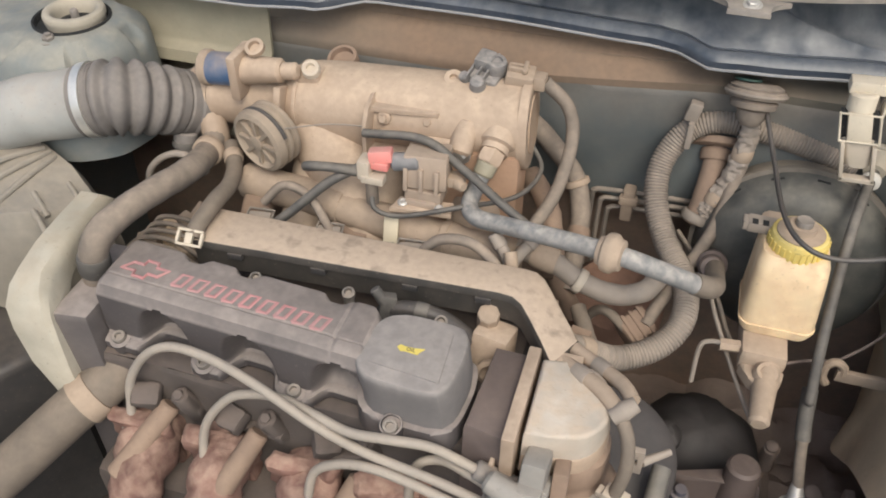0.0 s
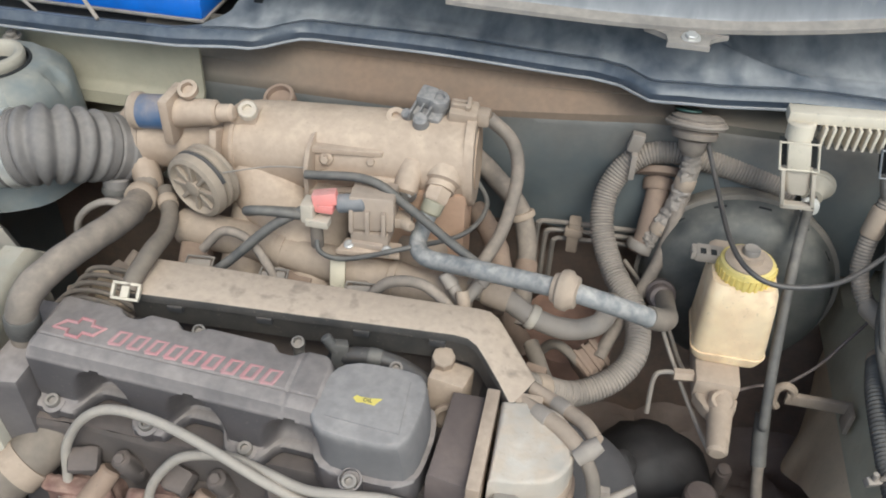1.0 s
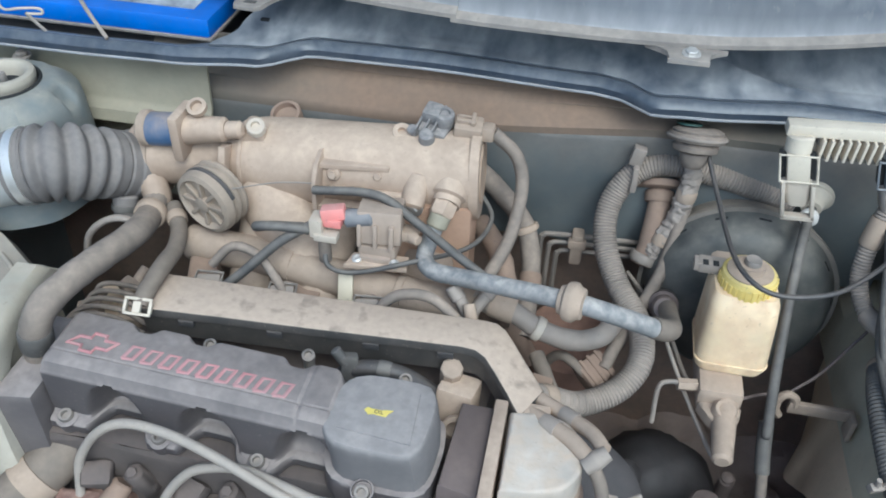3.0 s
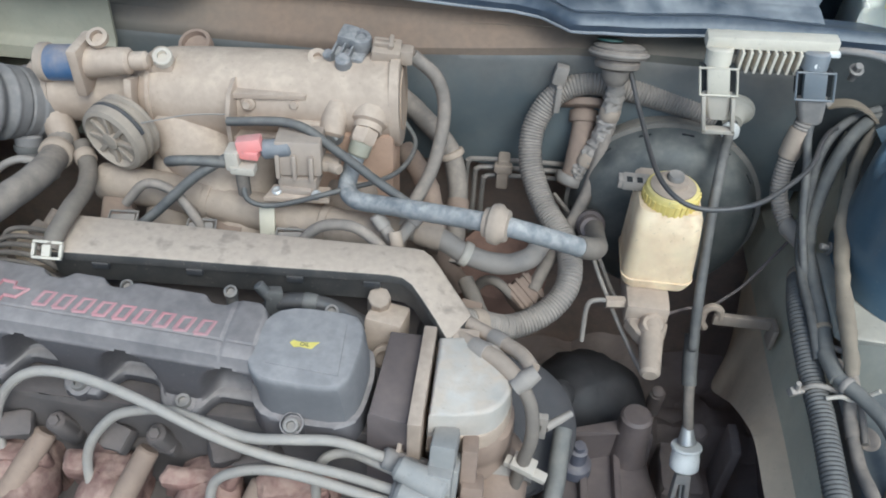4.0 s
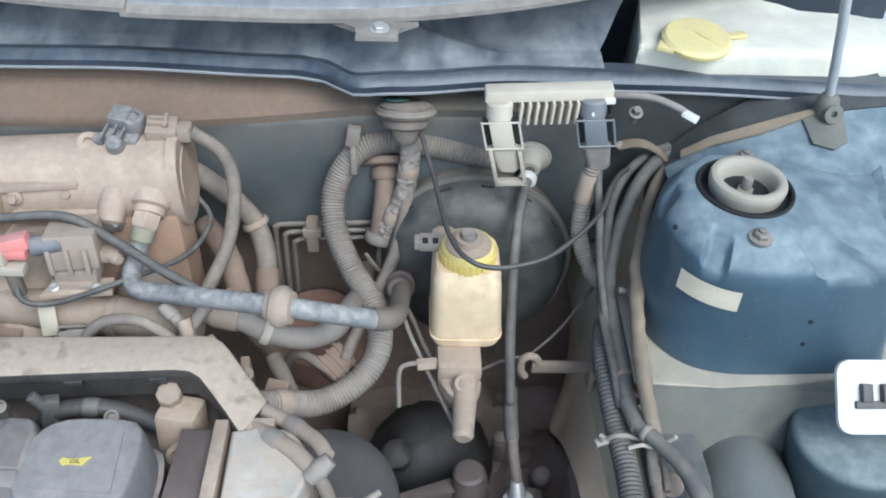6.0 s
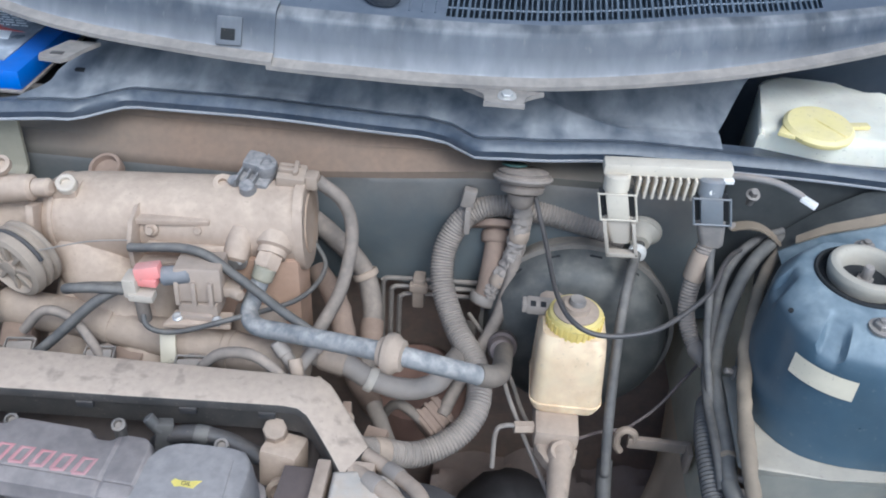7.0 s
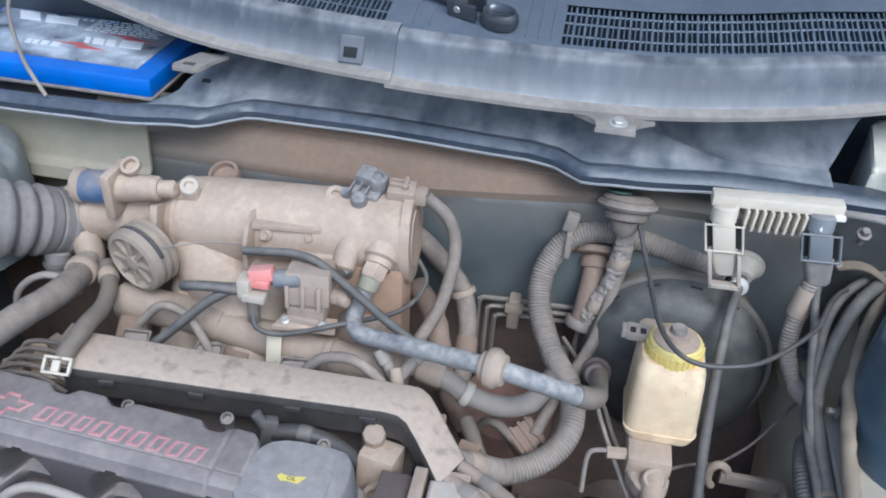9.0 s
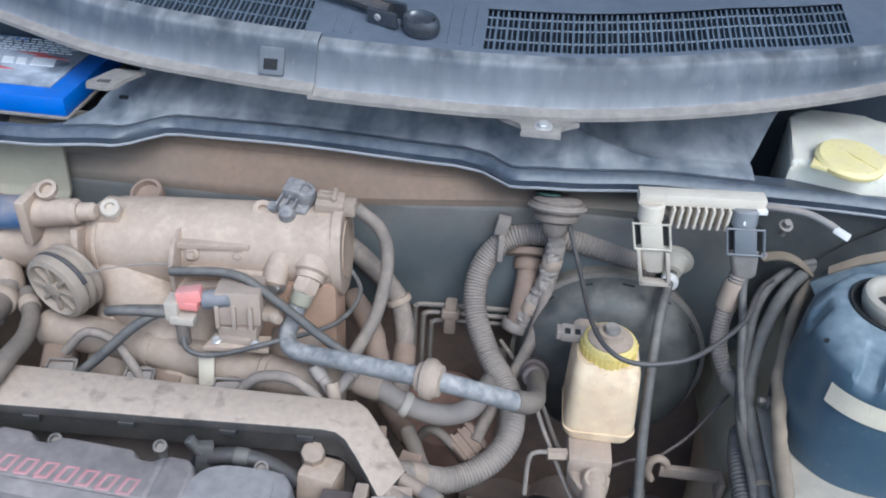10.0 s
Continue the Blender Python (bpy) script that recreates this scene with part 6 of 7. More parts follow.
mc = thing("master_cylinder", (0.155, 0.57, 0.80), "dust-coated brake master cylinder below the reservoir", "master cylinder")
part("body", rough(box(0.130, 0.171, 0.575, 0.64, 0.838, 0.865, 0.006), 0.0008, 90, 2), M_TAN, mc)
part("barrel", rod((0.157, 0.585, 0.848), (0.152, 0.515, 0.842), 0.0125, 0.0092, 22, 0.003), M_TAN, mc)
part("boss", lathe([(0.0115, 0), (0.0105, 0.008), (0.0092, 0.0105), (0.0062, 0.0105), (0.0055, 0.007), (0, 0.007)], (0.154, 0.566, 0.847), (0.1, -0.25, 1), 24), M_TAN, mc)
part("ear", rough(prism([(0.130, 0.578), (0.172, 0.578), (0.168, 0.560), (0.158, 0.550), (0.146, 0.552), (0.138, 0.562)], 0.838, 0.850, 0.003, 0, 2, 1), 0.0006, 120), M_TAN, mc)
part("fitting", rod((0.112, 0.585, 0.857), (0.130, 0.588, 0.856), 0.006, None, 6), M_TAN, mc)
LINES = [[(0.120, 0.585, 0.859), (0.104, 0.585, 0.858), (0.096, 0.582, 0.850), (0.096, 0.570, 0.816)],
         [(0.098, 0.64, 0.868), (0.108, 0.615, 0.857), (0.127, 0.585, 0.834), (0.148, 0.545, 0.818), (0.156, 0.535, 0.816), (0.157, 0.530, 0.835)],
         [(0.130, 0.60, 0.838), (0.120, 0.62, 0.842), (0.100, 0.66, 0.86), (0.06, 0.72, 0.87)],
         [(0.172, 0.59, 0.845), (0.195, 0.61, 0.835), (0.222, 0.622, 0.83)],
         [(0.222, 0.622, 0.83), (0.25, 0.64, 0.845), (0.275, 0.66, 0.87), (0.296, 0.675, 0.895)]]
for pts, r in zip(LINES, (0.0024, 0.0022, 0.0022, 0.0016, 0.0015)):
    solo("brake_line", tube(pts, r, 8), M_PIPE if r > 0.002 else M_GEAR, "dusty steel brake line at the master cylinder", "brake line", "brake lines")
for k in range(3):
    z = 0.883 - 0.010 * k
    x0 = -0.034 + 0.009 * k
    solo("brake_line", tube([(x0, 0.745, 0.77), (x0, 0.748, z - 0.012), (x0 + 0.002, 0.749, z - 0.003), (x0 + 0.012, 0.75, z), (0.045, 0.75, z + 0.003), (0.07, 0.755, z)], 0.0028, 8), M_PIPE, "dusty steel brake line clipped to the bulkhead", "brake line", "brake lines")
solo("line_clip", join(box(-0.002, 0.011, 0.738, 0.756, 0.854, 0.892, 0.003), box(-0.005, 0.014, 0.736, 0.745, 0.876, 0.886, 0.002)), M_TAN, "tan plastic clip holding three brake lines", "clip")

clutch = thing("clutch_cable", (0.21, 0.52, 0.66), "black clutch cable with a pale end fitting", "cable")
part("sheath", tube([(0.228, 0.765, 0.967), (0.212, 0.712, 0.965), (0.202, 0.668, 0.951), (0.198, 0.632, 0.915), (0.197, 0.600, 0.875), (0.199, 0.574, 0.829), (0.2, 0.572, 0.822)], 0.0049, 14), M_RUBBER, clutch)
part("sleeve", tube([(0.200, 0.585, 0.826), (0.201, 0.568, 0.804), (0.203, 0.555, 0.788)], 0.0072, 14), M_RUBBER, clutch)
part("lower_sheath", tube([(0.203, 0.557, 0.79), (0.206, 0.545, 0.768), (0.210, 0.535, 0.747)], 0.0052, 14), M_RUBBERD, clutch)
part("ferrule", rod((0.209, 0.537, 0.75), (0.2115, 0.528, 0.731), 0.0052, 0.009, 16, 0.002), M_STEEL, clutch)
part("white_fitting", lathe([(0.0145, 0), (0.0152, 0.002), (0.0135, 0.004), (0.0135, 0.012), (0.0142, 0.013), (0.0142, 0.024), (0.011, 0.027)], (0.2118, 0.527, 0.730), (0.05, -0.35, -0.75), 24), M_WHITE, clutch, "white cable end fitting")
part("fork", join(box(0.205, 0.210, 0.502, 0.512, 0.672, 0.704, 0.002, turn=(-24, 4, 0)), box(0.2165, 0.222, 0.502, 0.512, 0.672, 0.704, 0.002, turn=(-24, -4, 0)), box(0.207, 0.220, 0.506, 0.514, 0.692, 0.704, 0.002, turn=(-24, 0, 0))), M_GREY, clutch)
part("wire", rod((0.2135, 0.512, 0.70), (0.219, 0.485, 0.62), 0.0016, None, 8), M_STEEL, clutch)
part("end_collar", lathe([(0.0062, -0.003), (0.0088, -0.002), (0.0088, 0.003), (0.0062, 0.004)], (0.2155, 0.724, 0.966), (-0.2, -0.9, -0.05), 22), M_WHITE, clutch, "white plastic collar")
part("bulkhead_grommet", lathe([(0.0185, 0), (0.0185, 0.003), (0.0165, 0.004), (0.0165, 0.006), (0.013, 0.009), (0.0105, 0.016), (0.0095, 0.020)], (0.2235, 0.756, 0.971), (-0.25, -1, -0.2), 24), M_CREAM, clutch, "pale ribbed grommet")

lb = thing("cable_bracket", (0.25, 0.62, 0.81), "dusty flat steel bracket on the inner wing", "bracket")
part("strip", box(0.224, 0.282, 0.612, 0.618, 0.814, 0.827, 0.0015), M_TAN, lb)
part("hook", box(0.279, 0.284, 0.600, 0.618, 0.800, 0.827, 0.0015), M_TAN, lb)
part("ring", tube([(0.219, 0.615, 0.806), (0.214, 0.615, 0.815), (0.214, 0.615, 0.829), (0.220, 0.615, 0.836), (0.228, 0.615, 0.832), (0.230, 0.615, 0.822)], 0.004, 8), M_TAN, lb)

# ---- gearbox side ----
gear = thing("gearbox", (0.13, 0.50, 0.45), "dark brown dusty gearbox casting with bosses", "gearbox")
part("case", prism([(0.075, 0.44), (0.085, 0.555), (0.14, 0.575), (0.19, 0.565), (0.205, 0.50), (0.20, 0.40), (0.10, 0.38)], 0.45, 0.655, 0.02, 0.01, 4), M_GEAR, gear)
part("web", prism([(0.095, 0.540), (0.095, 0.552), (0.17, 0.578), (0.188, 0.575), (0.188, 0.555), (0.165, 0.560)], 0.62, 0.700, 0.006, 0.004), M_GEAR, gear)
part("boss", rod((0.170, 0.558, 0.64), (0.167, 0.563, 0.722), 0.020, 0.0165, 22, 0.003), M_GEAR, gear)
part("drain", lathe([(0.017, 0), (0.016, 0.012), (0.010, 0.018), (0.009, 0.034), (0.006, 0.036), (0.006, 0.042), (0, 0.043)], (0.112, 0.530, 0.662), (0, 0, 1), 20), mat("blue cap", (0.055, 0.065, 0.10), 0.4, 0, 0.35), gear, "bluish breather cap")
part("bolt", bolt((0.186, 0.497, 0.655), (0.3, -0.4, 1), 0.007, 0.012), M_ALU, gear)
for k in range(2):
    part("rib", prism([(0.118 + 0.035 * k, 0.40), (0.116 + 0.035 * k, 0.55), (0.124 + 0.035 * k, 0.55), (0.128 + 0.035 * k, 0.40)], 0.62, 0.668, 0.004, 0.006), M_GEAR, gear)
under = thing("steering_rack", (0.12, 0.68, 0.53), "dark steering rack low against the bulkhead", "steering rack")
part("housing", rod((0.04, 0.67, 0.545), (0.28, 0.69, 0.53), 0.03, None, 24, 0.006), M_GRIME, under)
low = thing("lower_tank_cap", (0.2672, 0.438, 0.694), "yellow notched screw cap low beside the gearbox", "cap")
part("disc", lathe([(0.028, 0), (0.031, 0.003), (0.031, 0.017), (0.028, 0.020), (0.012, 0.0205), (0.011, 0.016), (0, 0.016)], (0.2672, 0.438, 0.694), (0, -0.1, 1), 40), M_YELLOW, low)
for k in range(8):
    part("tooth", moved(box(0.029, 0.0335, -0.006, 0.006, 0.002, 0.018, 0.0015), aim((0.2672, 0.438, 0.694), (0, -0.1, 1)) @ pose(0, 0, 0, 0, 0, 45 * k + 12)), M_YELLOW, low)
part("neck", rod((0.2672, 0.438, 0.60), (0.2672, 0.438, 0.694), 0.026, None, 24), M_BLACK, low)
solo("lower_block", rough(box(0.215, 0.262, 0.55, 0.62, 0.545, 0.610, 0.010), 0.004, 50, 3), M_GRIME, "dark rounded bracket low on the inner wing", "bracket")

# ---- bulkhead items ----
disc = thing("bulkhead_valve", (0.1, 0.74, 1.0), "dusty round rubber valve cap below the cowl", "valve")
part("disc", lathe([(0.008, -0.028), (0.0125, -0.022), (0.0135, -0.014), (0.0205, -0.011), (0.0215, -0.006), (0.0185, -0.0035), (0.0262, -0.0015), (0.0275, 0.002), (0.0262, 0.0055), (0.0235, 0.006), (0.0240, 0.008), (0.019, 0.0105), (0, 0.0105)], (0.099, 0.740, 1.026), (0.0, 0.40, 1), 48), M_RUBBERD, disc)
part("rim_bead", lathe([(0.0266, 0.0005), (0.0284, 0.0012), (0.0284, 0.0028), (0.0266, 0.0035)], (0.099, 0.740, 1.026), (0.0, 0.40, 1), 48), M_LEAD, disc)
part("green_insert", lathe([(0.012, 0.012), (0.012, 0.0135), (0.008, 0.014), (0, 0.012)], (0.090, 0.742, 1.0255), (0.0, 0.40, 1), 26), M_GREEN, disc, "dark green rubber insert")
module = thing("control_module", (0.22, 0.72, 1.04), "finned grey-beige control module with two plugs", "control module")
part("body", box(0.167, 0.2775, 0.706, 0.722, 1.060, 1.071, 0.002), M_CREAM, module)
# a darker material than the fins paints the shade between them
part("fin_root", box(0.196, 0.258, 0.712, 0.722, 1.050, 1.061, 0.001), M_EDGE, module, "casting behind the fins, coloured darker for shade")
for k in range(9):
    part("fin", box(0.1965 + 0.0069 * k, 0.1990 + 0.0069 * k, 0.700, 0.715, 1.041, 1.061, 0.0006, turn=(0, 7, 0)), M_CREAM, module)
M_GREYPLUG = mat("grey plug", (0.19, 0.21, 0.23), 0.4, 0, 0.3)
for x, m, boot, lab in ((0.1800, M_CREAM, M_PALE, "cream plug with a wire latch"), (0.2615, M_GREYPLUG, M_EDGE, "grey plug with a wire latch")):
    body = join(rod((x, 0.705, 1.045), (x, 0.708, 1.062), 0.0115, None, 20, 0.002), box(x - 0.0098, x + 0.0098, 0.692, 0.714, 1.022, 1.048, 0.002))
    plug = part("plug", body, m, module, lab)
    part("boot", loft([[(p, q, z) for p, q in rrect(x - w, x + w, 0.694, 0.714, 0.005)] for w, z in ((0.0085, 0.996), (0.0105, 0.998), (0.0115, 1.008), (0.0128, 1.022), (0.0120, 1.0235))]), boot, plug, "dusty boot below the plug")
    for s in (-1, 1):
        part("side_slot", box(x + s * 0.0125 - 0.0027, x + s * 0.0125 + 0.0027, 0.698, 0.706, 1.023, 1.047, 0), M_HOLE, plug, "dark slot of the plug")
        part("latch_wire", tube([(x + s * 0.0160, 0.694, 1.0490), (x + s * 0.0160, 0.692, 1.022)], 0.0010, 6, smooth=False), m, plug)
    part("cross_wire", tube([(x - 0.0160, 0.693, 1.0485), (x + 0.0160, 0.693, 1.0485)], 0.0009, 6, smooth=False), m, plug)
    part("lower_wire", tube([(x - 0.0160, 0.692, 1.0225), (x + 0.0160, 0.692, 1.0225)], 0.0009, 6, smooth=False), m, plug)
part("latch_frame", join(box(0.1655, 0.1690, 0.690, 0.698, 0.984, 1.022, 0.0008), box(0.1910, 0.1945, 0.690, 0.698, 0.984, 1.020, 0.0008), box(0.1655, 0.1945, 0.690, 0.698, 0.983, 0.9875, 0.0008)), M_PALE, module)
part("white_dot", lathe([(0.0022, 0), (0.0022, 0.001), (0, 0.001)], (0.2605, 0.6960, 1.0535), (0, -1, 0.2), 12), M_WHITE, module)
part("bright_clip", box(0.2690, 0.2790, 0.702, 0.708, 1.0585, 1.0625, 0.0008), M_WHITE, module, "bare bright metal clip")
# the module leans across the car
for ob in module.children_recursive:
    for v in ob.data.vertices:
        z = v.co.z + WORLD_AT[ob].z
        v.co.z += 0.054 * (v.co.x + WORLD_AT[ob].x - 0.18)
        v.co.x += 0.24 * max(1.048 - z, 0.0)
solo("conduit_clip", join(box(0.043, 0.056, 0.744, 0.754, 0.984, 1.004, 0.002, turn=(0, 10, 0)), box(0.047, 0.053, 0.736, 0.748, 0.958, 0.986, 0.0015)), M_LEAD, "dusty clip holding the conduit to the bulkhead", "clip")
solo("wing_stud", join(bolt((0.3035, 0.719, 1.045), (0, -0.5, 1), 0.0042, 0.007), rod((0.3035, 0.722, 1.034), (0.3035, 0.719, 1.045), 0.0032)), M_BOLT, "dusty stud and nut by the cowl", "nut")
solo("strap_end", box(0.343, 0.358, 0.706, 0.717, 1.045, 1.050, 0.001, turn=(-15, 15, -30)), M_WHITE, "bare bright metal cable end", "terminal")

# ---- cowl well: battery and washer tank ----
batt = thing("battery", (-0.50, 0.83, 0.92), "blue car battery with a dark printed label", "battery")
part("case", box(-0.658, -0.408, 0.791, 0.918, 0.92, 1.050, 0.006), M_BLACK, batt, "black battery case")
part("lid", box(-0.662, -0.400, 0.779, 0.923, 1.049, 1.070, 0.004), M_BATT, batt, "bright blue lid")
part("lid_seam", box(-0.6635, -0.3985, 0.7775, 0.9245, 1.0465, 1.0495, 0.0008), M_EDGE, batt, "pale dusty seam under the lid")
label = part("label", box(-0.655, -0.424, 0.800, 0.917, 1.0695, 1.0712, 0.0005), M_LABEL, batt, "dark blue-grey label with painted pale glare")
def slanted_bar(x0, x1, y0, y1, lean, material, name="print_bar"):
    part(name, prism([(x0, y0), (x1, y0), (x1 + lean, y1), (x0 + lean, y1)], 1.0711, 1.0717, 0), material, label)


for x0, w in ((-0.470, 0.026), (-0.486, 0.011), (-0.502, 0.013), (-0.512, 0.006)):
    slanted_bar(x0, x0 + w, 0.8465, 0.866 if w > 0.02 else 0.862, -0.006, M_PRINT, "white_shape")
for x0, w in ((-0.541, 0.010), (-0.553, 0.008), (-0.563, 0.006), (-0.572, 0.007)):
    slanted_bar(x0, x0 + w, 0.827, 0.838, -0.003, M_PRINT, "white_shape")
part("red_slash", prism([(-0.436, 0.866), (-0.470, 0.876), (-0.466, 0.879), (-0.500, 0.877), (-0.474, 0.872), (-0.478, 0.868)], 1.0711, 1.0717, 0), M_REDPRINT, label)
part("red_slash", prism([(-0.478, 0.832), (-0.512, 0.842), (-0.508, 0.846), (-0.540, 0.840), (-0.512, 0.836), (-0.514, 0.831)], 1.0711, 1.0717, 0), M_REDPRINT, label)
slanted_bar(-0.618, -0.592, 0.890, 0.912, -0.014, M_PRINT, "white_field")
slanted_bar(-0.586, -0.545, 0.890, 0.910, -0.010, M_PRINT, "white_field")
for k in range(6):
    part("print_dot", lathe([(0.0028, 0), (0.0028, 0.0005), (0, 0.0005)], (-0.556 + 0.0095 * k, 0.909, 1.0712), (0, 0, 1), 12), M_PRINT if k < 4 else M_BATT, label)
for row in range(6):
    x = -0.530
    while x < -0.446:
        w = random.uniform(0.004, 0.013)
        slanted_bar(x, min(x + w, -0.440), 0.8805 + 0.0062 * row, 0.8830 + 0.0062 * row, -0.0008, M_PRINT)
        x += w + 0.0022
wash = thing("washer_tank", (0.37, 0.75, 0.95), "cream translucent washer tank with a yellow lid", "washer tank")
part("tank", prism([(0.310, 0.765), (0.322, 0.83), (0.330, 0.878), (0.342, 0.890), (0.400, 0.889), (0.432, 0.880), (0.446, 0.862), (0.470, 0.850), (0.52, 0.843), (0.58, 0.84), (0.58, 0.765)], 0.94, 1.084, 0.009, 0.004, 4, 1), M_WASH, wash)
part("rim", tube([(0.313, 0.772, 1.076), (0.324, 0.83, 1.079), (0.332, 0.872, 1.080)], 0.003, 8), M_WASH, wash)
lid = part("lid", lathe([(0.030, 0), (0.0315, 0.002), (0.0315, 0.005), (0.0285, 0.008), (0.014, 0.0085), (0, 0.008)], (0.361, 0.774, 1.086), (0.0, -0.10, 1), 40), M_LIDYELLOW, wash, "yellow flip lid")
part("lid_tab", box(0.325, 0.340, 0.756, 0.772, 1.085, 1.089, 0.001, turn=(0, 0, -25)), M_LIDYELLOW, lid)
part("lid_hinge", box(0.388, 0.412, 0.784, 0.792, 1.085, 1.089, 0.001, turn=(0, 0, 12)), M_LIDYELLOW, lid)
part("lid_bead", tube([(0.347, 0.800, 1.0925), (0.362, 0.775, 1.0945), (0.380, 0.755, 1.0925)], 0.0012, 6), M_LIDYELLOW, lid)

# ---- front of the right wing ----
airtube = thing("air_tube", (0.388, 0.52, 0.79), "fat grey plastic tube in the wing corner", "duct")
part("tube", rough(tube([(0.392, 0.548, 0.76), (0.390, 0.530, 0.815), (0.387, 0.490, 0.832), (0.381, 0.42, 0.832), (0.374, 0.32, 0.82), (0.372, 0.15, 0.78)], 0.040, 40, 14), 0.0025, 14), mat("grey duct", (0.115, 0.122, 0.118), 0.5, 0, 0.4, (0.25, 0.245, 0.215), side=0.4, blotch=0.5, coarse=7), airtube)
part("end_band", band([(0.390, 0.530, 0.815), (0.387, 0.490, 0.832), (0.381, 0.42, 0.832)], 0.12, 0.0412, 0.004), M_GREY, airtube, "faint moulded band near its end")
lamp = thing("lamp_cover", (0.462, 0.476, 0.79), "round dark blue-grey cover with a dusty top", "lamp cover")
lampdrum = part("drum", lathe([(0.040, -0.10), (0.0425, -0.062), (0.0440, -0.058), (0.0445, -0.052), (0.0455, -0.048), (0.0495, -0.010), (0.0498, -0.004), (0.0480, 0.001), (0.0440, 0.004), (0.030, 0.007), (0.0, 0.008)], (0.464, 0.480, 0.896), (-0.06, 0.02, 1), 56), M_DRUM, lamp)
part("rim", lathe([(0.0440, -0.0585), (0.0455, -0.0575), (0.0455, -0.0555), (0.0445, -0.0545)], (0.464, 0.480, 0.896), (-0.06, 0.02, 1), 48), M_FLAP, lampdrum, "worn lower rim")
white = thing("white_bracket", (0.455, 0.46, 0.93), "white plastic bracket with a dark twin clip", "bracket")
plate = part("plate", moved(prism(rrect(0.430, 0.53, -0.028, 0.028, 0.010), -0.004, 0.0, 0.0015), Matrix.Translation((0, 0.478, 0.950)) @ pose(0, 0, 0, 42)), M_WHITE, white)
part("twin_clip", moved(join(box(0.447, 0.455, -0.004, 0.010, -0.001, 0.006, 0.001), box(0.463, 0.471, -0.004, 0.010, -0.001, 0.006, 0.001), box(0.443, 0.476, -0.009, -0.003, -0.001, 0.003, 0.001)), Matrix.Translation((0, 0.478, 0.950)) @ pose(0, 0, 0, 42)), M_BLACK, plate, "dark twin clip")
solo("wing_flap", prism([(0.296, 0.30), (0.298, 0.505), (0.325, 0.503), (0.343, 0.501), (0.3455, 0.488), (0.346, 0.458), (0.342, 0.42), (0.333, 0.385), (0.320, 0.33), (0.31, 0.30)], 0.79, 0.872, 0.002), M_FLAP, "dark grey cover plate beside the harness", "panel")
prop = thing("hood_prop", (0.470, 0.716, 1.05), "grey prop rod in its pivot holding the bonnet", "prop rod")
part("rod", tube([(0.4695, 0.714, 1.068), (0.456, 0.710, 1.13), (0.444, 0.710, 1.19), (0.40, 0.72, 1.45), (0.385, 0.735, 1.66)], 0.0042, 12), mat("bare prop rod", (0.46, 0.47, 0.47), 0.35, 0.3, 0.2), prop)
part("pivot", join(lathe([(0.008, -0.014), (0.0105, -0.006), (0.0095, 0.004), (0.0055, 0.009)], (0.470, 0.714, 1.063), (-0.15, 0, 1), 20), lathe([(0.0085, -0.006), (0.0085, 0.006), (0.003, 0.006), (0.003, 0.0), (0, 0)], (0.472, 0.707, 1.057), (0.1, -1, 0.3), 20)), M_SHELF, prop)
part("bracket", sheet([[(0.450, 0.716, 1.050), (0.452, 0.700, 1.045), (0.454, 0.684, 1.040)], [(0.470, 0.716, 1.053), (0.470, 0.696, 1.048), (0.470, 0.676, 1.040)], [(0.486, 0.718, 1.053), (0.486, 0.700, 1.048), (0.484, 0.684, 1.042)]], 0.002), M_SHELF, prop, "grey bent bracket of the prop")

# ---- small parts round the inlet ports ----
for x in (-0.335, -0.262, -0.180):
    inj = thing("injector", (x, 0.575, 0.86), "dusty fuel injector with a grey plug", "injector", "injectors")
    part("body", rod((x, 0.57, 0.86), (x, 0.585, 0.905), 0.010, 0.009, 16, 0.002), M_RUBBERD, inj)
    plug = part("plug", join(box(x - 0.011, x + 0.012, 0.562, 0.580, 0.893, 0.908, 0.003, turn=(20, 0, 10)), box(x - 0.007, x + 0.008, 0.556, 0.566, 0.893, 0.902, 0.002, turn=(20, 0, 10))), M_LEAD, inj, "grey injector plug")
    part("wire_clip", tube([(x - 0.012, 0.564, 0.906), (x - 0.012, 0.578, 0.911), (x + 0.013, 0.580, 0.911), (x + 0.014, 0.566, 0.906)], 0.0012, 6, 2, smooth=False), M_BOLT, plug)
    part("seal", lathe([(0.0115, -0.003), (0.0125, 0.0), (0.0115, 0.003)], (x, 0.574, 0.872), (0, 0.3, 1), 18), M_BROWN, inj)
solo("injector_cable", tube([(-0.335, 0.585, 0.915), (-0.315, 0.592, 0.935), (-0.290, 0.590, 0.932), (-0.270, 0.580, 0.915), (-0.258, 0.570, 0.903)], 0.0045, 10), M_RUBBERD, "dusty looped injector cable", "cable")
solo("injector_cable", tube([(-0.172, 0.560, 0.905), (-0.150, 0.565, 0.93), (-0.120, 0.565, 0.935), (-0.095, 0.560, 0.92), (-0.080, 0.548, 0.905)], 0.005, 10), M_RUBBERD, "dusty looped injector cable", "cable")
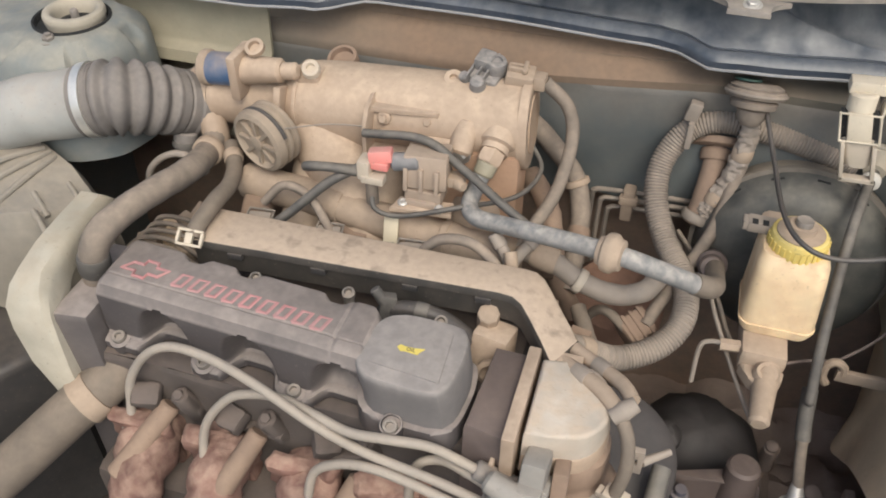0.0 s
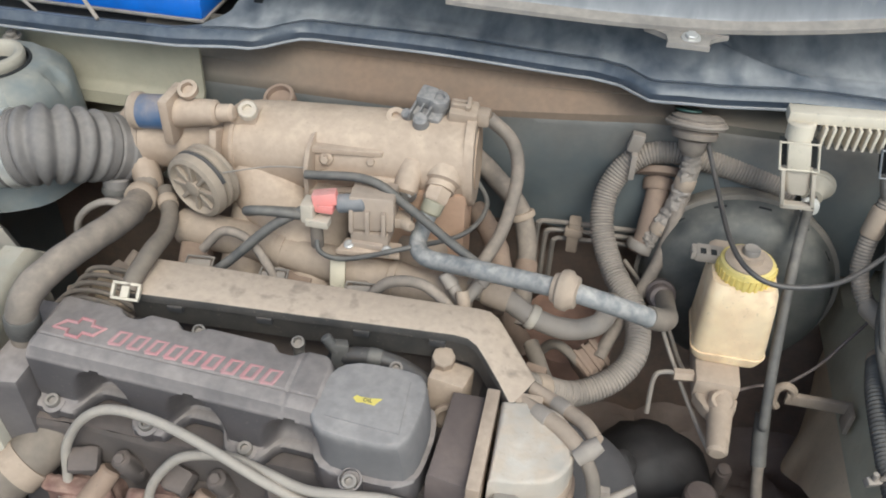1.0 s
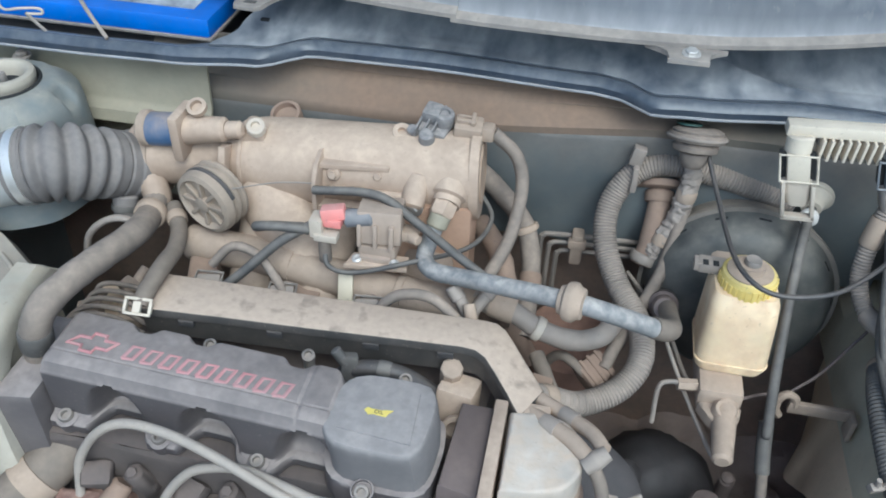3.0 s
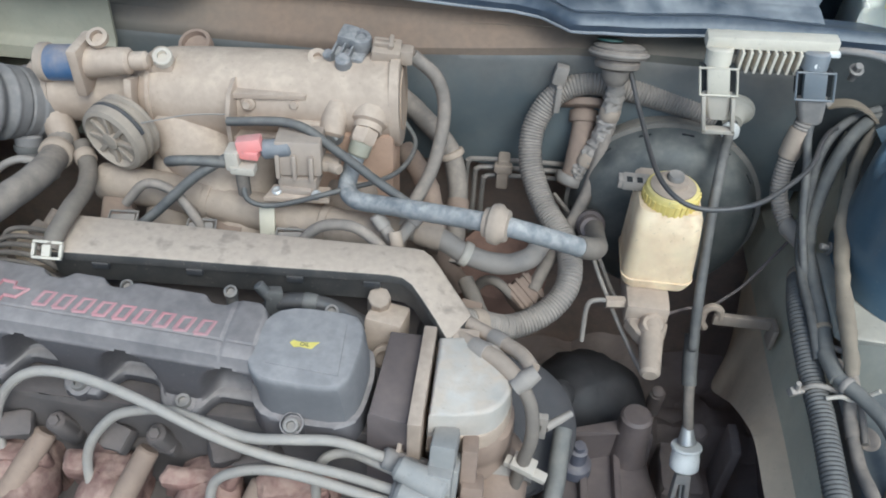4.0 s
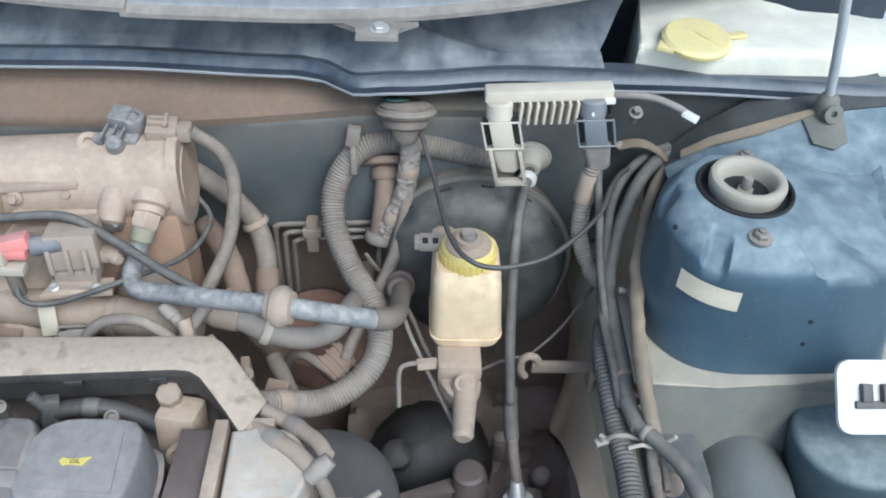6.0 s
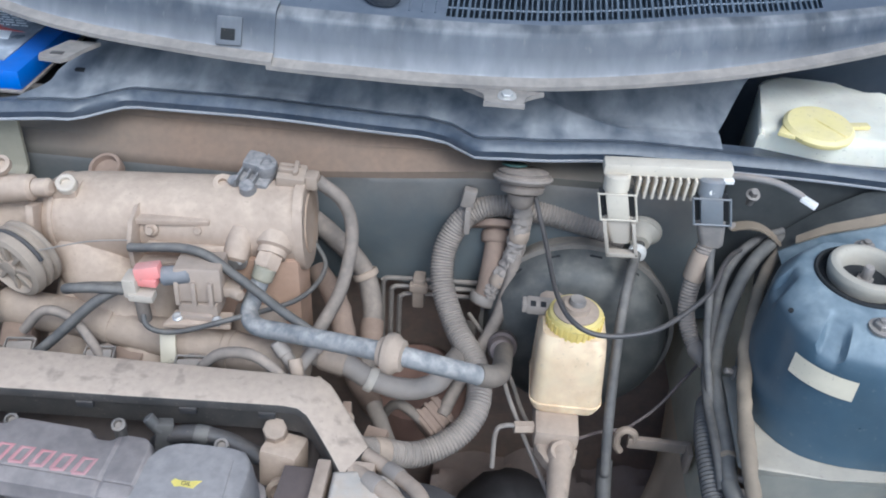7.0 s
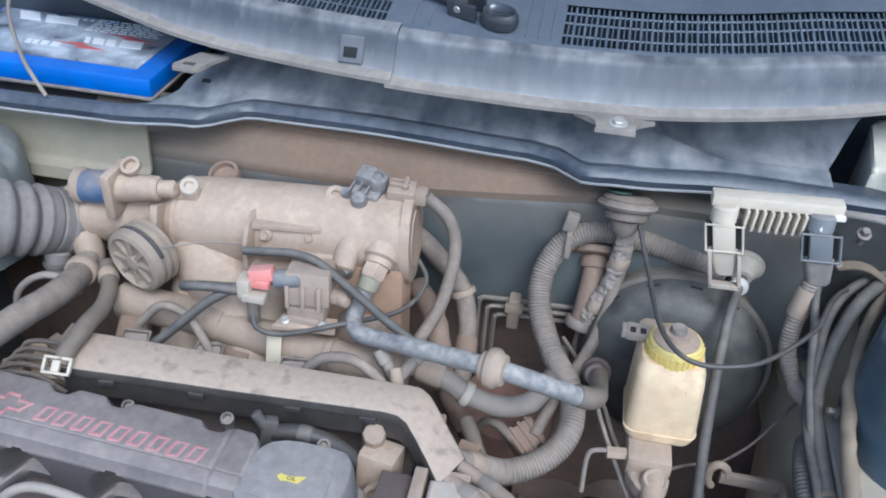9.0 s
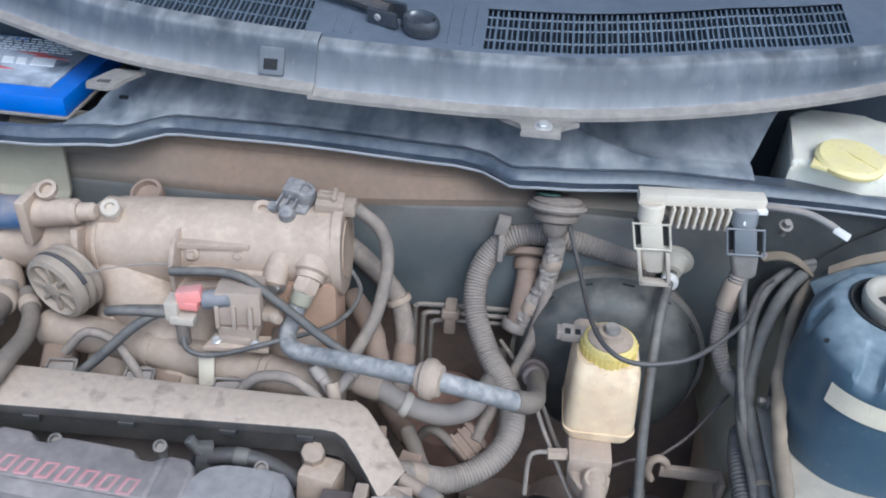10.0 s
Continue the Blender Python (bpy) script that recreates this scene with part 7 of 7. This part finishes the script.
for p0, p1, p2 in (((-0.101, 0.585, 0.930), (-0.092, 0.580, 0.920), (-0.080, 0.574, 0.900)), ((-0.066, 0.604, 0.925), (-0.076, 0.590, 0.916), (-0.090, 0.572, 0.900))):
    fork = thing("forked_lead", p2, "pale dusty lead with an open socket end", "cable", "forked leads")
    part("lead", tube([p0, p1, p2], 0.0058, 12), M_LEAD, fork)
    part("socket", rod(Vector(p1).lerp(Vector(p0), 0.3), Vector(p0) + (Vector(p0) - Vector(p1)) * 0.3, 0.0072, 0.0066, 14, 0.001), M_LEAD, fork)
for x, y, z, turn in ((-0.352, 0.600, 0.893, 15), (-0.246, 0.598, 0.884, -10), (-0.118, 0.598, 0.878, 20)):
    solo("port_bracket", rough(join(box(x - 0.014, x + 0.014, y - 0.016, y + 0.012, z - 0.02, z + 0.008, 0.003, turn=(15, 0, turn)), box(x - 0.004, x + 0.018, y - 0.022, y - 0.014, z - 0.01, z + 0.014, 0.002, turn=(15, 0, turn))), 0.0012, 120, 1), M_BROWN, "dust-caked cast bracket between the inlet ports", "bracket", "port brackets")
solo("plug_cable", tube([(-0.238, 0.604, 0.966), (-0.265, 0.590, 0.952), (-0.30, 0.575, 0.920), (-0.325, 0.562, 0.900)], 0.0048, 10), M_RUBBER, "black cable from the red plug", "cable")
solo("bent_pipe", tube([(-0.240, 0.600, 0.962), (-0.262, 0.592, 0.968), (-0.283, 0.590, 0.967), (-0.288, 0.594, 0.962), (-0.275, 0.604, 0.958), (-0.25, 0.612, 0.955)], 0.0045, 10), M_RUBBER, "bent blue-black vacuum pipe", "pipe")
solo("pipe_tag", box(-0.212, -0.198, 0.588, 0.592, 0.893, 0.921, 0.001, turn=(-25, 0, 8)), M_STICKER, "torn pale tag on the dusty pipe", "tag")
solo("tee_piece", join(rod((-0.062, 0.572, 0.90), (-0.090, 0.548, 0.905), 0.008, None, 12), rod((-0.075, 0.555, 0.90), (-0.085, 0.575, 0.925), 0.006, None, 12)), M_TAN, "dusty tee piece behind the channel", "pipe joint")
tstat = thing("temperature_sensor", (-0.08, 0.51, 0.85), "dusty sensor housing below the channel", "sensor")
part("housing", box(-0.098, -0.064, 0.488, 0.518, 0.80, 0.893, 0.005, turn=(-8, 0, -10)), M_ALU, tstat)
part("nut", rod((-0.090, 0.522, 0.880), (-0.088, 0.514, 0.905), 0.010, None, 8, 0.001), M_TAN, tstat)
part("port", lathe([(0.011, 0), (0.012, 0.006), (0.008, 0.007), (0, 0.0)], (-0.078, 0.486, 0.865), (0.1, -1, 0.3), 18), M_ALU, tstat)
for pts, r in (([(-0.022, 0.492, 0.894), (-0.002, 0.474, 0.902), (0.018, 0.458, 0.907), (0.034, 0.442, 0.906)], 0.0068), ([(-0.012, 0.505, 0.896), (0.012, 0.488, 0.900), (0.034, 0.466, 0.909), (0.044, 0.450, 0.911)], 0.0062), ([(-0.030, 0.486, 0.888), (-0.008, 0.472, 0.896), (0.012, 0.462, 0.897), (0.024, 0.450, 0.890)], 0.006)):
    t = thing("taped_cable", pts[0], "tan taped cable leaving the channel's end", "cable", "channel cables")
    part("sheath", tube(pts, r, 12), M_TAN, t)
    part("tape_wrap", band(pts, 0.4, r * 1.15, 0.008), M_LEAD, t, "grey tape round the cable")
sleeve = thing("cable_sleeve", (0.04, 0.44, 0.89), "pale grey sleeve on the taped cables", "sleeve")
part("cuff", tube([(0.031, 0.437, 0.903), (0.039, 0.441, 0.909), (0.047, 0.446, 0.914)], 0.0075, 14, radii=[0.0068, 0.0080, 0.0062]), M_LEAD, sleeve)
part("tail", tube([(0.038, 0.439, 0.902), (0.046, 0.428, 0.890), (0.049, 0.418, 0.868), (0.045, 0.412, 0.84), (0.040, 0.41, 0.80)], 0.0056, 12), M_OLDHOSE, sleeve)
cool = thing("thermostat_hose", (0.04, 0.42, 0.70), "dusty coolant hose with a pale clip", "hose")
part("hose", tube([(0.010, 0.462, 0.79), (0.026, 0.437, 0.800), (0.026, 0.410, 0.788), (0.018, 0.375, 0.74), (0.008, 0.35, 0.66)], 0.026, 22), M_BROWN, cool)
part("clip_band", lathe([(0.0285, -0.004), (0.0285, 0.004)], (0.028, 0.425, 0.796), (0.0, -0.75, -0.3), 28), M_BOLT, cool)
part("clip_tab", join(box(0.030, 0.066, 0.405, 0.414, 0.832, 0.838, 0.0015, turn=(0, 8, -18)), box(0.036, 0.056, 0.404, 0.419, 0.835, 0.842, 0.0015, turn=(0, 8, -18)), box(0.046, 0.049, 0.416, 0.424, 0.836, 0.850, 0.001)), M_PALE, cool, "pale clip tabs")
loomclip = thing("loom_clip", (0.055, 0.44, 0.84), "olive plastic loom clip with a square hole", "clip")
part("plate", join(box(0.046, 0.051, 0.437, 0.443, 0.839, 0.867, 0.001), box(0.057, 0.062, 0.437, 0.443, 0.839, 0.867, 0.001), box(0.0505, 0.0575, 0.437, 0.443, 0.839, 0.849, 0.001), box(0.0505, 0.0575, 0.437, 0.443, 0.857, 0.867, 0.001)), M_LEAD, loomclip)
part("arm", rod((0.061, 0.44, 0.852), (0.082, 0.457, 0.852), 0.004, 0.003), M_LEAD, loomclip)
solo("side_hose", tube([(0.082, 0.478, 0.800), (0.080, 0.455, 0.790), (0.078, 0.43, 0.78), (0.072, 0.40, 0.765), (0.066, 0.37, 0.74), (0.060, 0.34, 0.70)], 0.0085, 14), M_LOOM, "slim grey hose beside the coil", "hose")
rad = thing("radiator_hose", (-0.45, 0.40, 0.75), "dusty coolant hose with a tan clamp band", "hose")
part("hose", tube([(-0.402, 0.432, 0.832), (-0.420, 0.408, 0.818), (-0.445, 0.375, 0.800), (-0.480, 0.330, 0.770), (-0.53, 0.27, 0.73)], 0.0225, 24), M_OLDHOSE, rad)
part("band", tube([(-0.427, 0.398, 0.8125), (-0.437, 0.385, 0.8055)], 0.0242, 28, smooth=False), M_TAN, rad, "pale worn clamp band")
part("lug", rod((-0.453, 0.405, 0.826), (-0.460, 0.398, 0.834), 0.0055, None, 10, 0.001), M_PALE, rad)
solo("hump", lathe([(0.055, 0), (0.055, 0.02), (0.045, 0.035), (0.02, 0.042), (0, 0.043)], (0.01, 0.70, 0.76), (0, -0.3, 1), 32), mat("red dust casting", (0.15, 0.085, 0.062), 0.85, 0, 0.45, (0.36, 0.21, 0.145)), "red-brown dusty servo housing low at the bulkhead", "housing")
lowv = thing("lower_valve", (0.035, 0.605, 0.82), "dust-caked solenoid valve with a ribbed socket", "valve")
vm = Matrix.Translation((0.037, 0.602, 0.838)) @ pose(0, 0, 0, 15, 25, -38)
part("body", rough(moved(box(-0.014, 0.014, -0.015, 0.015, -0.012, 0.011, 0.004), vm), 0.0012, 130, 2), M_BROWN, lowv)
for k in range(3):
    part("rib", moved(box(-0.0155, 0.0155, -0.011 + 0.009 * k, -0.0075 + 0.009 * k, -0.009, 0.0125, 0.001), vm), M_BROWN, lowv)
part("socket", moved(rod((0.010, -0.004, 0.002), (0.026, -0.006, 0.004), 0.0075, 0.0068, 16, 0.001), vm), M_TAN, lowv)
part("stem", tube([(0.028, 0.594, 0.840), (0.010, 0.600, 0.852), (-0.002, 0.606, 0.846), (-0.012, 0.612, 0.825)], 0.0048, 10), M_OLDHOSE, lowv)
solo("inlet_branch", rough(tube([(-0.030, 0.66, 0.78), (-0.050, 0.655, 0.835), (-0.062, 0.672, 0.872), (-0.075, 0.700, 0.890), (-0.10, 0.73, 0.90)], 0.0115, 16), 0.0012, 90), M_BROWN, "brown dusty pipe beside the runner", "pipe")

# brown dusty pieces between the vacuum hose and the conduit
for x, y, z, w, h, lean in ((-0.040, 0.575, 0.845, 0.004, 0.050, 8), (-0.012, 0.560, 0.835, 0.010, 0.040, -14), (-0.058, 0.640, 0.870, 0.006, 0.040, 12)):
    tabm = Matrix.Translation((x, y, z)) @ pose(0, 0, 0, 18, 0, lean)
    leaf = thing("stay_plate", (x, y, z - h / 2), "thin brown dusty steel stay", "bracket", "stay plates")
    part("plate", rough(moved(box(-w, w, -0.014, 0.014, -h / 2, h / 2, 0.0015), tabm), 0.0008, 110, 1), M_BROWN, leaf)
    part("bolt", bolt(tabm @ Vector((0, -0.004, h / 2)), (0, -0.2, 1), 0.0048, 0.005), M_TAN, leaf)
solo("bypass_hose", rough(tube([(-0.020, 0.600, 0.850), (-0.006, 0.575, 0.842), (0.004, 0.552, 0.838), (0.000, 0.530, 0.826), (-0.012, 0.515, 0.81)], 0.0078, 16), 0.0006, 120), M_OLDHOSE, "curved dusty bypass hose behind the channel", "hose")
# dark parts low between the bulkhead and the gearbox
boot = thing("steering_boot", (0.130, 0.66, 0.57), "dark rubber steering boot with soft folds", "boot")
part("cover", rough(lathe([(0.075, 0.0), (0.074, 0.03), (0.068, 0.055), (0.060, 0.066), (0.056, 0.078), (0.046, 0.092), (0.030, 0.104), (0.012, 0.110), (0, 0.111)], (0.130, 0.660, 0.570), (0.05, -0.25, 1), 48), 0.006, 30), M_SOOT, boot)
part("knuckle", rough(lathe([(0.016, 0), (0.018, 0.012), (0.016, 0.028), (0.009, 0.034), (0, 0.035)], (0.098, 0.628, 0.650), (-0.2, -0.5, 1), 24), 0.0015, 90), M_SOOT, boot)
for p0, p1, r in (((0.262, 0.640, 0.585), (0.258, 0.622, 0.626), 0.012), ((0.215, 0.672, 0.590), (0.212, 0.660, 0.640), 0.010), ((0.240, 0.560, 0.575), (0.238, 0.548, 0.610), 0.009)):
    peg = thing("subframe_stud", p0, "dull grimy stud on the subframe", "stud", "subframe studs")
    part("shank", rough(rod(p0, p1, r, r * 0.9, 20, 0.002), 0.001, 120), M_GRIME, peg)
    part("cap", lathe([(r * 0.75, 0), (r * 0.7, 0.004), (r * 0.4, 0.006), (0, 0.006)], p1, Vector(p1) - Vector(p0), 18), M_GRIME, peg)
solo("rail_stiffener", rough(box(0.279, 0.290, 0.570, 0.610, 0.57, 0.665, 0.003), 0.001, 90, 2), M_GRIME, "narrow upright stiffener by the inner wing", "bracket")
bell = thing("bell_housing", (0.045, 0.46, 0.62), "dark grey round bell housing beside the coil", "housing")
part("shell", lathe([(0.050, -0.02), (0.066, 0.0), (0.066, 0.018), (0.060, 0.022), (0.050, 0.024), (0.020, 0.026), (0, 0.026)], (0.030, 0.500, 0.760), (0.05, -0.35, 0.9), 56), M_SOOT, bell)
part("rim", lathe([(0.066, 0.004), (0.068, 0.006), (0.068, 0.012), (0.066, 0.014)], (0.030, 0.500, 0.760), (0.05, -0.35, 0.9), 56), M_SOOT, bell)

clutter = thing("head_end_bracket", (-0.43, 0.56, 0.82), "dust-caked bracket and plugs behind the belt cover", "bracket")
part("plate", prism([(-0.475, 0.515), (-0.47, 0.60), (-0.43, 0.625), (-0.385, 0.61), (-0.385, 0.53)], 0.80, 0.852, 0.006, 0.004), M_WEB, clutter)
for x, y, z, turn in ((-0.455, 0.55, 0.862, 20), (-0.428, 0.585, 0.866, -25), (-0.410, 0.548, 0.864, 8)):
    part("plug", join(box(x - 0.011, x + 0.011, y - 0.008, y + 0.008, z - 0.014, z + 0.008, 0.003, turn=(12, 0, turn)), rod((x, y, z), (x + 0.008, y + 0.02, z + 0.012), 0.005, None, 12, 0.001)), M_TAN, clutter)
for k in range(5):
    y = 0.512 + 0.011 * k
    part("wire", tube([(-0.470 + 0.004 * k, y, 0.868), (-0.445, y + 0.010, 0.884), (-0.415, y + 0.018, 0.879), (-0.385, y + 0.014, 0.868)], 0.0026, 8, 5), M_RUBBERD, clutter)

# black plug and hose between the valve cover and the channel
knock = thing("knock_sensor_lead", (-0.16, 0.50, 0.90), "black sensor lead with a plug behind the valve cover", "cable")
part("sheath", tube([(-0.100, 0.503, 0.880), (-0.125, 0.500, 0.900), (-0.150, 0.499, 0.905), (-0.172, 0.498, 0.900), (-0.185, 0.500, 0.885)], 0.0075, 12), M_BLACK, knock)
part("plug", join(box(-0.182, -0.168, 0.490, 0.502, 0.890, 0.916, 0.002, turn=(-15, 12, 20)), rod((-0.176, 0.495, 0.908), (-0.186, 0.497, 0.922), 0.005, None, 12, 0.001)), M_RUBBER, knock, "dark grey plug")
part("tape_wrap", band([(-0.125, 0.500, 0.900), (-0.150, 0.499, 0.905), (-0.172, 0.498, 0.900)], 0.4, 0.0082, 0.006), M_RUBBER, knock)

loop = thing("wire_loop", (-0.61, 0.735, 1.05), "thin pale bent wire clip above the bulkhead", "wire")
part("wire", tube([(-0.590, 0.735, 1.104), (-0.601, 0.735, 1.088), (-0.598, 0.735, 1.078), (-0.579, 0.735, 1.081), (-0.558, 0.735, 1.083), (-0.556, 0.735, 1.078), (-0.574, 0.735, 1.076)], 0.0014, 8), M_PALE, loop)
part("bracket", tube([(-0.574, 0.735, 1.077), (-0.566, 0.735, 1.068), (-0.559, 0.735, 1.061), (-0.550, 0.735, 1.052)], 0.0018, 8), M_BOLT, loop, "small dusty wire bracket")
